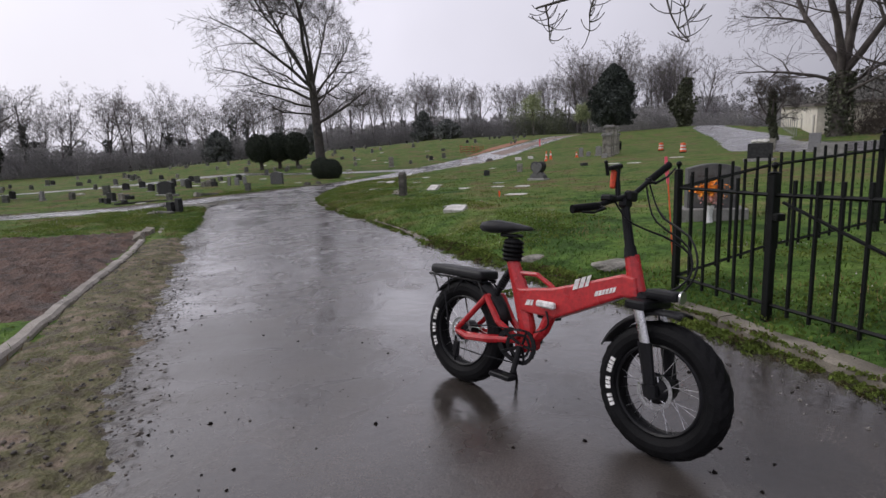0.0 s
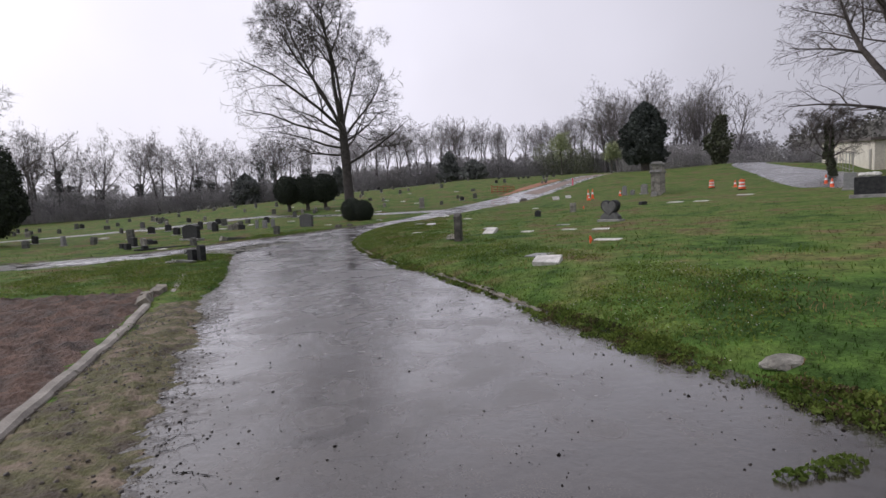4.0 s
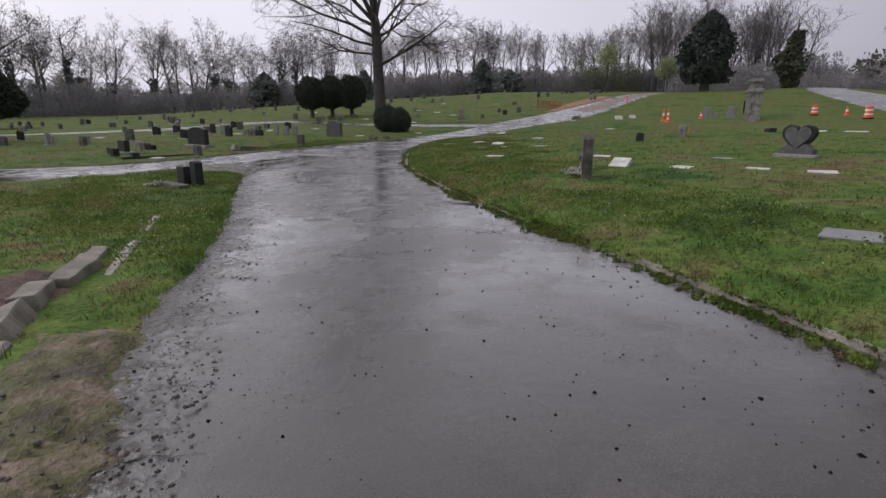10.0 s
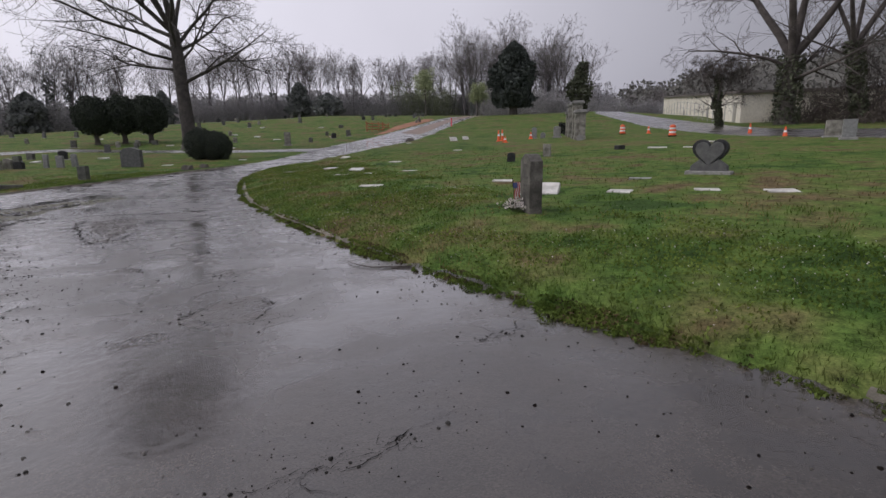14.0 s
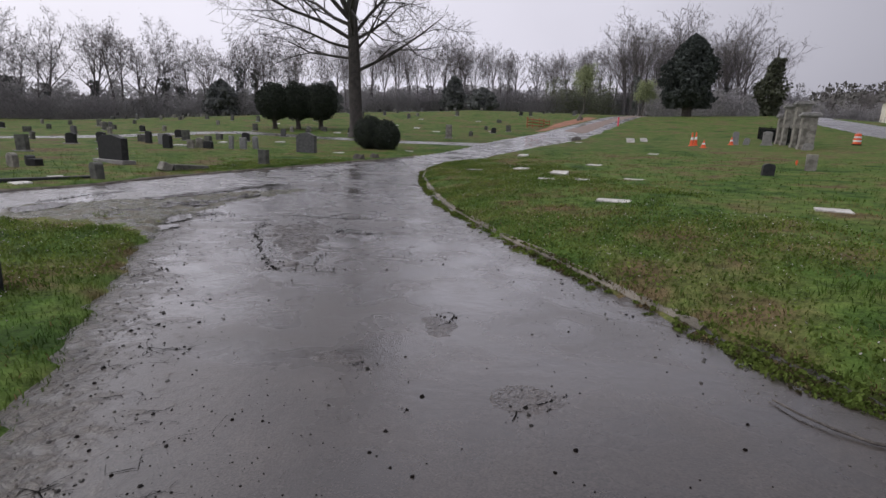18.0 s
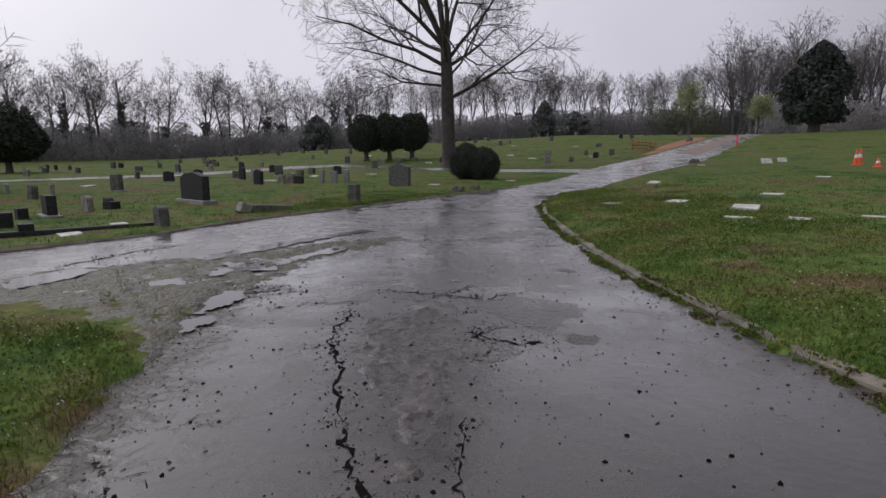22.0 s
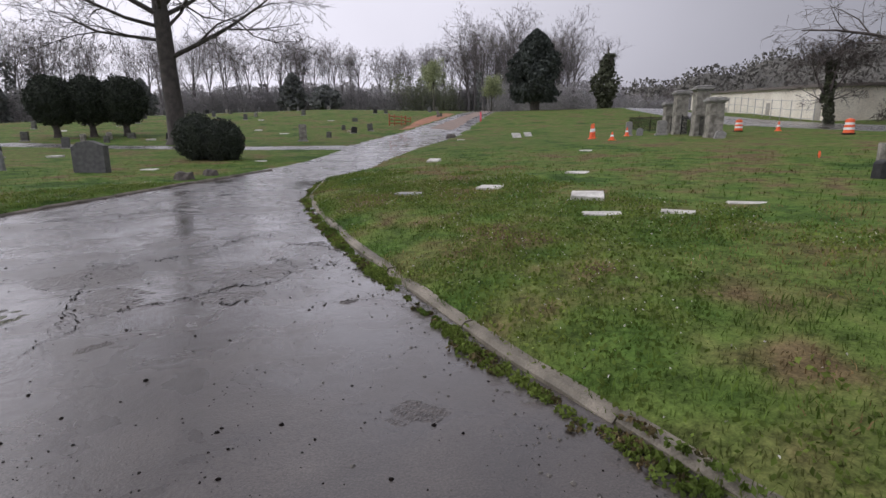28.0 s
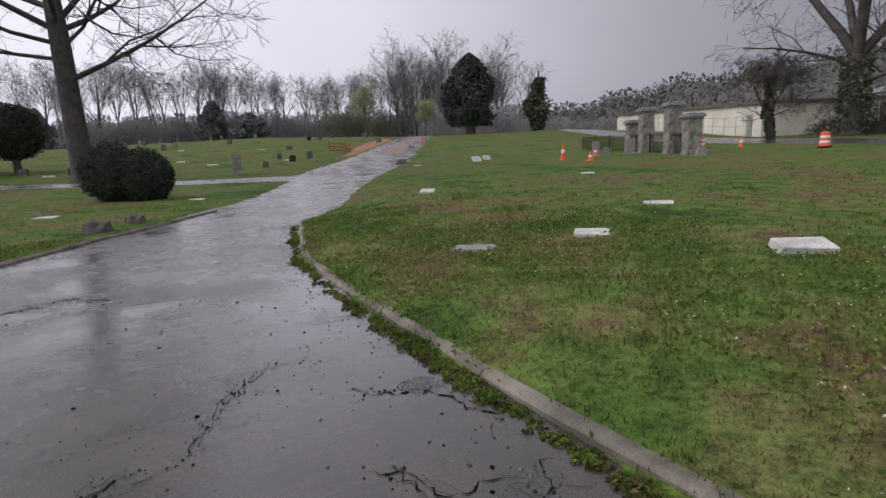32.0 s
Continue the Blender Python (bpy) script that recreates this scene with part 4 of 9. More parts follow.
def wheel(parent, x, z, r, name):
    """Fat tyre, rim, spokes, hub and disc, its axle along y."""
    hub = new(name)
    hub.parent = parent
    hub.location = (x, 0, z)
    hub["label"] = "black fat-tyred spoked wheel"
    bm = bmesh.new()
    n, m, tr = 56, 14, 0.052
    rings = []
    for i in range(n):
        a = 2 * math.pi * i / n
        ring = []
        for k in range(m):
            b = 2 * math.pi * k / m
            rr = r - tr + tr * 1.02 * math.cos(b)
            knob = 0.004 if (math.cos(b) > 0.35 and (i + (k % 2)) % 2) else 0.0
            rr += knob
            ring.append(bm.verts.new((rr * math.cos(a), 0.056 * math.sin(b) * (1.0 if abs(math.sin(b)) < 0.99 else 0.98), rr * math.sin(a))))
        rings.append(ring)
    for i in range(n):
        for k in range(m):
            bm.faces.new((rings[i][k], rings[i][(k + 1) % m], rings[(i + 1) % n][(k + 1) % m], rings[(i + 1) % n][k]))
    bmesh.ops.recalc_face_normals(bm, faces=bm.faces[:])
    tyre = part("tyre", bm, RUBBER, hub)
    for k in (0, 1, 2, 3, 5, 6, 7, 9, 10, 11):
        bm = bmesh.new()
        a = 2.75 + k * 0.085
        c = Matrix.Translation((math.cos(a) * (r - 0.066), -0.0535, math.sin(a) * (r - 0.066))) @ Matrix.Rotation(-a, 4, "Y")
        box(bm, (0.022, 0.006, 0.014), (0, 0, 0), rot=c)
        part("white_marking", bm, DECAL, hub, "white bar of worn sidewall lettering")
    bm = bmesh.new()
    ring_r = r - 0.098
    tube(bm, [(ring_r * math.cos(2 * math.pi * i / 40), -0.032, ring_r * math.sin(2 * math.pi * i / 40)) for i in range(40)], 0.008, 6, True)
    tube(bm, [(ring_r * math.cos(2 * math.pi * i / 40), 0.032, ring_r * math.sin(2 * math.pi * i / 40)) for i in range(40)], 0.008, 6, True)
    for i in range(40):
        a, b = 2 * math.pi * i / 40, 2 * math.pi * (i + 1) / 40
        q = [bm.verts.new((ring_r * math.cos(t), y, ring_r * math.sin(t))) for t, y in ((a, -0.032), (a, 0.032), (b, 0.032), (b, -0.032))]
        bm.faces.new(q)
    part("rim", bm, BLACKPLASTIC, hub)
    bm = bmesh.new()
    for k in range(28):
        a = 2 * math.pi * k / 28
        b = a + (0.5 if k % 4 < 2 else -0.5)
        y = -0.03 if k % 2 else 0.03
        rod(bm, (0.04 * math.cos(b), y, 0.04 * math.sin(b)), (ring_r * math.cos(a), y * 0.4, ring_r * math.sin(a)), 0.0012, n=4, caps=False)
    part("spokes", bm, STEEL, hub)
    bm = bmesh.new()
    rot = Matrix.Rotation(radians(90), 4, "X")
    lathe(bm, [(0.034, -0.06), (0.055, -0.042), (0.058, 0.0), (0.055, 0.042), (0.034, 0.06)], 16, rot)
    rod(bm, (0, -0.085, 0), (0, 0.085, 0), 0.011, n=8)
    part("hub", bm, BLACKPLASTIC, hub)
    bm = bmesh.new()
    disc = Matrix.Translation((0, -0.05, 0)) @ rot
    inner = [[bm.verts.new(disc @ Vector((q * math.cos(2 * math.pi * k / 32), q * math.sin(2 * math.pi * k / 32), z))) for q, z in ((0.062, -0.001), (0.078, -0.001), (0.078, 0.001), (0.062, 0.001))] for k in range(32)]
    for k in range(32):
        for j in range(4):
            bm.faces.new((inner[k][j], inner[k][(j + 1) % 4], inner[(k + 1) % 32][(j + 1) % 4], inner[(k + 1) % 32][j]))
    for k in range(6):
        a = 2 * math.pi * k / 6
        rod(bm, disc @ Vector((0.03 * math.cos(a), 0.03 * math.sin(a), 0)), disc @ Vector((0.064 * math.cos(a + 0.4), 0.064 * math.sin(a + 0.4), 0)), 0.003, n=4)
    part("brake_disc", bm, STEEL, hub)
    return hub


def letter_bars(bm, spans, y, z0, h, slope=0.0, x0=0.0, shear=0.25):
    """Plain bars in place of lettering, on the side at y."""
    for a, b in spans:
        q = [(a, z0 + (a - x0) * slope), (b, z0 + (b - x0) * slope), (b + h * shear, z0 + h + (b - x0) * slope), (a + h * shear, z0 + h + (a - x0) * slope)]
        lo = [bm.verts.new((x, y, z)) for x, z in q]
        hi = [bm.verts.new((x, y - 0.002, z)) for x, z in q]
        bm.faces.new(lo[::-1])
        bm.faces.new(hi)
        for k in range(4):
            bm.faces.new((lo[k], lo[(k + 1) % 4], hi[(k + 1) % 4], hi[k]))


def folding_bike():
    t = thing("folding_bike", (4.411, 4.926, 0.004), "red folding fat-tyre electric bike on wet asphalt", "bicycle", turn=-47.7, tilt=(-9.5, 0))
    R = 0.296
    wheel(t, 0.10, R, R, "rear_wheel")
    wheel(t, 1.295, 0.284, 0.284, "front_wheel")
    # main beam: deep box tube, fold hinge, seat tube, chain stays
    bm = bmesh.new()
    q = [(0.52, 0.62), (0.72, 0.655), (1.13, 0.772), (1.20, 0.765), (1.22, 0.672), (1.14, 0.665), (0.74, 0.50), (0.54, 0.50)]
    slab(bm, q, 0.085, bevel=0.012)
    part("main_beam", bm, RED, t)
    bm = bmesh.new()
    tube(bm, [(0.47, 0, 0.76), (0.52, 0, 0.60), (0.56, 0, 0.42), (0.575, 0, 0.32)], [0.030, 0.032, 0.034, 0.036], 10)
    tube(bm, [(0.70, 0, 0.52), (0.665, 0, 0.42), (0.60, 0, 0.33)], [0.030, 0.030, 0.030], 8)
    tube(bm, [(0.50, 0, 0.70), (0.58, 0, 0.705), (0.68, 0, 0.66), (0.72, 0, 0.63)], 0.013, 8)
    rod(bm, (0.575, -0.05, 0.31), (0.575, 0.05, 0.31), 0.036, n=14)
    part("seat_tube", bm, RED, t)
    bm = bmesh.new()
    rod(bm, (0.36, -0.07, 0.545), (0.36, 0.07, 0.545), 0.016, n=8)
    arm = part("rear_swing_arm", bm, RED, t)
    for y in (-0.085, 0.085):
        for name, line, radii in (("chain_stay", [(0.10, y, 0.30), (0.22, y, 0.285), (0.40, y * 0.95, 0.30), (0.54, y * 0.5, 0.33)], [0.016, 0.024, 0.024, 0.02]),
                                  ("seat_stay", [(0.10, y, 0.31), (0.24, y, 0.43), (0.36, y * 0.8, 0.545)], [0.015, 0.018, 0.018]),
                                  ("link_tube", [(0.36, y * 0.8, 0.545), (0.46, y * 0.7, 0.42), (0.53, y * 0.45, 0.34)], [0.018, 0.018, 0.018])):
            bm = bmesh.new()
            tube(bm, line, radii, 8)
            part(name, bm, RED, arm)
    bm = bmesh.new()
    rod(bm, (0.375, 0, 0.555), (0.40, 0, 0.60), 0.018, n=10)
    for k in range(6):
        rod(bm, (0.40 + 0.008 * k, 0, 0.60 + 0.013 * k), (0.404 + 0.008 * k, 0, 0.607 + 0.013 * k), 0.025, n=10)
    rod(bm, (0.445, 0, 0.675), (0.47, 0, 0.72), 0.017, n=10)
    part("rear_shock", bm, BLACKPLASTIC, t)
    bm = bmesh.new()
    box(bm, (0.10, 0.03, 0.035), (0.70, -0.058, 0.565), 0.008)
    part("hinge_lever", bm, DECAL, t, "pale folding hinge lever")
    for spans, z, h, slope in (([(0.84, 0.87), (0.878, 0.905), (0.913, 0.935)], 0.66, 0.055, 0.36), ([(0.975, 0.993), (0.998, 1.014), (1.019, 1.034), (1.04, 1.056), (1.062, 1.078), (1.084, 1.098)], 0.648, 0.026, 0.30), ([(0.56, 0.578), (0.584, 0.602)], 0.54, 0.03, 0.1)):
        for span in spans:
            bm = bmesh.new()
            letter_bars(bm, [span], -0.0432, z, h, slope, spans[0][0])
            part("decal_bar", bm, DECAL, t, "white bar of painted lettering")
    # saddle, post and sprung boot
    bm = bmesh.new()
    for i, (x, w, z0, z1) in enumerate(((0.27, 0.06, 0.925, 0.955), (0.29, 0.085, 0.915, 0.972), (0.36, 0.095, 0.908, 0.985), (0.44, 0.075, 0.915, 0.98), (0.52, 0.045, 0.93, 0.972), (0.60, 0.03, 0.935, 0.962), (0.635, 0.018, 0.94, 0.955))):
        for y, z in ((-w, (z0 + z1) / 2 - 0.01), (-w * 0.75, z1 - 0.008), (0, z1), (w * 0.75, z1 - 0.008), (w, (z0 + z1) / 2 - 0.01), (w * 0.7, z0), (-w * 0.7, z0)):
            bm.verts.new((x, y, z))
    bm.verts.ensure_lookup_table()
    for i in range(6):
        for k in range(7):
            a, b = i * 7 + k, i * 7 + (k + 1) % 7
            bm.faces.new([bm.verts[j] for j in (a, b, b + 7, a + 7)])
    bm.faces.new([bm.verts[j] for j in range(6, -1, -1)])
    bm.faces.new([bm.verts[42 + j] for j in range(7)])
    bmesh.ops.recalc_face_normals(bm, faces=bm.faces[:])
    part("saddle", bm, SADDLE, t, "black padded saddle", True)
    bm = bmesh.new()
    rod(bm, (0.445, 0, 0.90), (0.475, 0, 0.76), 0.016, n=10)
    box(bm, (0.12, 0.05, 0.02), (0.44, 0, 0.902), 0.006)
    part("seat_post", bm, BLACKPLASTIC, t)
    bm = bmesh.new()
    prof = [(0.020, 0.75), (0.028, 0.755)]
    for k in range(5):
        prof += [(0.056 - 0.003 * abs(k - 2), 0.768 + 0.024 * k), (0.044, 0.780 + 0.024 * k)]
    prof += [(0.024, 0.888)]
    lathe(bm, prof, 14, Matrix.Translation((0.46, 0, 0)))
    part("suspension_boot", bm, RUBBER, t)
    # pillion pad on its rack
    bm = bmesh.new()
    box(bm, (0.40, 0.16, 0.055), (0.09, 0, 0.655), 0.024, seg=3)
    part("rack_cushion", bm, SADDLE, t, "black padded rear rack cushion", True)
    bm = bmesh.new()
    for y in (-0.06, 0.06):
        tube(bm, [(-0.13, y, 0.615), (0.28, y, 0.622)], 0.006, 6)
        for x0, x1 in ((-0.09, -0.02), (0.03, 0.06), (0.14, 0.10), (0.26, 0.33)):
            tube(bm, [(x0, y, 0.617), (x1, y * 1.35, 0.53)], 0.005, 5)
        tube(bm, [(0.03, y * 1.35, 0.53), (0.09, y * 1.45, 0.31)], 0.005, 5)
        for k in range(6):
            tube(bm, [(-0.12 + 0.07 * k, y, 0.612), (-0.10 + 0.07 * k, y, 0.600), (-0.08 + 0.07 * k, y, 0.612)], 0.003, 4)
    for x in (-0.13, 0.07, 0.28):
        tube(bm, [(x, -0.06, 0.617), (x, 0.06, 0.617)], 0.005, 5)
    part("rack", bm, BLACKPLASTIC, t)

    def fender(a0, a1, cx, cz, r, w):
        bm = bmesh.new()
        rows = []
        for i in range(15):
            a = a0 + (a1 - a0) * i / 14
            rows.append([bm.verts.new((cx + (r - dr) * math.cos(a), y, cz + (r - dr) * math.sin(a))) for y, dr in ((-w, 0.022), (-w * 0.7, 0.004), (0, 0), (w * 0.7, 0.004), (w, 0.022))])
        for p, q in zip(rows, rows[1:]):
            for k in range(4):
                bm.faces.new((p[k], p[k + 1], q[k + 1], q[k]))
        g = bmesh.ops.solidify(bm, geom=bm.faces[:], thickness=0.003)
        return bm

    part("rear_mudguard", fender(0.35, 2.5, 0.10, R, R + 0.02, 0.055), FENDER, t, smooth=True)
    part("front_mudguard", fender(1.35, 2.75, 1.31, R, R + 0.028, 0.055), FENDER, t, smooth=True)
    # fork, head tube, stem, bars
    for y in (-0.085, 0.085):
        bm = bmesh.new()
        rod(bm, (1.298, y, 0.285), (1.270, y, 0.50), 0.017, 0.019, 12)
        rod(bm, (1.303, y, 0.265), (1.295, y, 0.315), 0.023, n=12)
        part("fork_leg", bm, BLACKPLASTIC, t)
        bm = bmesh.new()
        rod(bm, (1.270, y, 0.50), (1.245, y, 0.64), 0.013, n=12)
        part("fork_tube", bm, STEEL, t, "bright steel suspension tube")
    bm = bmesh.new()
    box(bm, (0.06, 0.22, 0.045), (1.24, 0, 0.655), 0.014, seg=2)
    rod(bm, (1.225, 0, 0.66), (1.165, 0, 0.70), 0.03, n=12)
    part("fork_crown", bm, BLACKPLASTIC, t)
    bm = bmesh.new()
    rod(bm, (1.195, 0, 0.68), (1.150, 0, 0.86), 0.038, 0.036, 14)
    part("head_tube", bm, RED, t)
    bm = bmesh.new()
    rod(bm, (1.150, 0, 0.855), (1.140, 0, 0.90), 0.034, 0.030, 14)
    rod(bm, (1.140, 0, 0.895), (1.085, 0, 1.09), 0.025, 0.022, 12)
    box(bm, (0.05, 0.07, 0.045), (1.085, 0, 1.10), 0.012)
    part("stem", bm, BLACKPLASTIC, t)
    bm = bmesh.new()
    bar = [(1.050, -0.32, 1.050), (1.062, -0.20, 1.070), (1.085, -0.08, 1.110), (1.088, 0.06, 1.150), (1.10, 0.18, 1.235), (1.105, 0.30, 1.310)]
    tube(bm, bar, 0.013, 10)
    part("handlebar", bm, BLACKPLASTIC, t)
    for i, j in ((0, 1), (5, 4)):
        bm = bmesh.new()
        a, b = Vector(bar[i]), Vector(bar[j])
        rod(bm, a + (a - b) * 0.1, a + (b - a) * 1.15, 0.019, 0.018, 12)
        part("grip", bm, RUBBER, t, "black rubber grip")
        bm = bmesh.new()
        c = a.lerp(b, 1.2)
        tube(bm, [c, c + Vector((0.045, 0, -0.01)), c.lerp(a, 0.55) + Vector((0.055, 0, -0.02)), a + Vector((0.05, 0, -0.012))], [0.009, 0.008, 0.006, 0.005], 6)
        box(bm, (0.035, 0.03, 0.03), c, 0.006)
        part("brake_lever", bm, BLACKPLASTIC, t)
    bm = bmesh.new()
    box(bm, (0.07, 0.055, 0.03), (1.07, -0.11, 1.115), 0.008)
    part("display", bm, BLACKPLASTIC, t)
    bm = bmesh.new()
    box(bm, (0.045, 0.07, 0.05), (1.10, 0.02, 1.135), 0.01)
    part("bar_clamp", bm, BLACKPLASTIC, t)
    bm = bmesh.new()
    rod(bm, (1.07, -0.04, 1.12), (1.06, -0.045, 1.20), 0.014, n=8)
    rod(bm, (1.06, -0.045, 1.20), (1.06, -0.045, 1.255), 0.011, n=8)
    box(bm, (0.035, 0.09, 0.022), (1.045, -0.055, 1.262), 0.005, rot=Matrix.Rotation(radians(14), 4, "X"))
    box(bm, (0.02, 0.012, 0.07), (1.05, -0.12, 1.25), 0.004, rot=Matrix.Rotation(radians(20), 4, "X"))
    part("phone_clamp", bm, BLACKPLASTIC, t)
    bm = bmesh.new()
    box(bm, (0.028, 0.030, 0.085), (1.045, -0.06, 1.205), 0.008)
    part("red_pouch", bm, AMBER, t, "small red case hung at the bars")
    # lamp, cables, crank
    bm = bmesh.new()
    box(bm, (0.10, 0.085, 0.045), (1.29, 0.0, 0.705), 0.016, seg=2)
    box(bm, (0.05, 0.03, 0.03), (1.24, 0, 0.69), 0.006)
    lamp = part("headlamp", bm, BLACKPLASTIC, t)
    bm = bmesh.new()
    lathe(bm, [(0.016, 0), (0.028, 0.004), (0.028, 0.012)], 14, Matrix.Translation((1.336, 0, 0.705)) @ Matrix.Rotation(radians(90), 4, "Y"))
    part("lens", bm, STEEL, lamp)
    for n, pts in enumerate(([(1.105, 0.17, 1.215), (1.19, 0.14, 1.08), (1.33, 0.07, 0.93), (1.36, 0.03, 0.80), (1.29, 0.02, 0.69), (1.20, 0.03, 0.665)],
                             [(1.10, 0.15, 1.20), (1.17, 0.12, 1.06), (1.31, 0.06, 0.92), (1.345, 0.02, 0.80), (1.27, -0.02, 0.70)],
                             [(1.085, -0.10, 1.10), (1.14, -0.05, 1.02), (1.25, 0.03, 0.96), (1.33, 0.05, 0.88)],
                             [(0.70, -0.05, 0.53), (0.72, -0.055, 0.47), (0.69, -0.045, 0.43), (0.63, -0.04, 0.40)])):
        bm = bmesh.new()
        fine = []
        for k in range(len(pts) - 1):
            for s in range(4):
                u = s / 4
                p0, p1, p2, p3 = (Vector(pts[max(0, min(len(pts) - 1, k + o))]) for o in (-1, 0, 1, 2))
                fine.append(0.5 * ((2 * p1) + (p2 - p0) * u + (2 * p0 - 5 * p1 + 4 * p2 - p3) * u * u + (3 * p1 - p0 - 3 * p2 + p3) * u ** 3))
        fine.append(Vector(pts[-1]))
        tube(bm, fine, 0.0045, 6)
        part("cable", bm, BLACKPLASTIC, t)
    bm = bmesh.new()
    rot = Matrix.Translation((0.575, -0.07, 0.31)) @ Matrix.Rotation(radians(90), 4, "X")
    n = 40
    for r0, r1 in ((0.078, 0.100), (0.050, 0.064)):
        ring = [[bm.verts.new(rot @ Vector((r * math.cos(2 * math.pi * k / n), r * math.sin(2 * math.pi * k / n), z))) for r, z in ((r0, -0.003), (r1 + (0.003 if k % 2 else 0) * (r1 > 0.09), -0.003), (r1, 0.003), (r0, 0.003))] for k in range(n)]
        for k in range(n):
            for j in range(4):
                bm.faces.new((ring[k][j], ring[k][(j + 1) % 4], ring[(k + 1) % n][(j + 1) % 4], ring[(k + 1) % n][j]))
    for k in range(5):
        a = 2 * math.pi * k / 5
        rod(bm, rot @ Vector((0.012 * math.cos(a), 0.012 * math.sin(a), 0)), rot @ Vector((0.09 * math.cos(a), 0.09 * math.sin(a), 0)), 0.008, n=6)
    part("chainring", bm, BLACKPLASTIC, t)
    bm = bmesh.new()
    tube(bm, [(0.575, -0.08, 0.405), (0.40, -0.085, 0.375), (0.14, -0.075, 0.335)], 0.004, 5)
    tube(bm, [(0.575, -0.08, 0.215), (0.36, -0.085, 0.20), (0.14, -0.075, 0.20)], 0.004, 5)
    part("chain", bm, BLACKPLASTIC, t)
    for y, ang2 in ((-0.10, -95), (0.10, 85)):
        bm = bmesh.new()
        a = radians(ang2)
        e = Vector((0.575 + 0.155 * math.cos(a), y, 0.31 + 0.155 * math.sin(a)))
        tube(bm, [(0.575, y * 0.8, 0.31), e], [0.014, 0.010], 8)
        arm = part("crank_arm", bm, BLACKPLASTIC, t)
        bm = bmesh.new()
        box(bm, (0.10, 0.075, 0.026), e + Vector((0, math.copysign(0.055, y), 0)), 0.006)
        part("pedal", bm, BLACKPLASTIC, arm)
    bm = bmesh.new()
    tube(bm, [(0.46, 0.06, 0.30), (0.44, 0.13, 0.15), (0.42, 0.20, 0.02), (0.44, 0.21, 0.012)], [0.011, 0.010, 0.009, 0.012], 8)
    part("kickstand", bm, BLACKPLASTIC, t)
    bm = bmesh.new()
    box(bm, (0.06, 0.02, 0.09), (0.13, -0.10, 0.20), 0.006)
    tube(bm, [(0.11, -0.10, 0.27), (0.15, -0.11, 0.20), (0.13, -0.10, 0.13)], 0.008, 6)
    part("derailleur", bm, BLACKPLASTIC, t)
    # true proportions along the frame, then the front end steered towards its right
    ox = (-0.5, 0.10, 0.36, 0.47, 0.54, 0.575, 0.65, 0.75, 1.0, 1.17, 1.22, 1.30, 1.6)
    nx = (-0.645, -0.045, 0.142, 0.242, 0.353, 0.415, 0.472, 0.583, 0.80, 0.935, 0.985, 1.125, 1.425)
    steer = Matrix.Translation((0.93, 0, 0)) @ Matrix.Rotation(radians(-8), 4, "Y") @ Matrix.Rotation(radians(-5), 4, "Z") @ Matrix.Rotation(radians(8), 4, "Y") @ Matrix.Translation((-0.93, 0, 0))
    front = ("front_wheel", "fork_", "stem", "handlebar", "grip", "brake_lever", "display", "bar_clamp", "phone_clamp", "red_pouch", "headlamp", "front_mudguard")
    for ob in list(t.children):
        n = ob.name
        if "wheel" in n:
            ob.location.x = -0.045 if "rear" in n else 1.115
        else:
            for o in [ob] + list(ob.children):
                for v in o.data.vertices:
                    x = v.co.x
                    if "rack" in n:
                        x = -0.325 + (x + 0.11) * 1.06
                    elif "saddle" in n:
                        x = 0.042 + (x - 0.27) * 0.87
                    elif "rear_mudguard" in n:
                        x -= 0.145
                    elif "front_mudguard" in n:
                        x -= 0.18
                    else:
                        x = float(np.interp(x, ox, nx))
                    v.co.x = x
                    if "mudguard" not in n and "kickstand" not in n:
                        v.co.z = v.co.z * 0.962 + (0.012 if v.co.z < 0.4 else 0)
        if n.startswith(front):
            ob.matrix_basis = steer @ ob.matrix_basis
    return t


folding_bike()


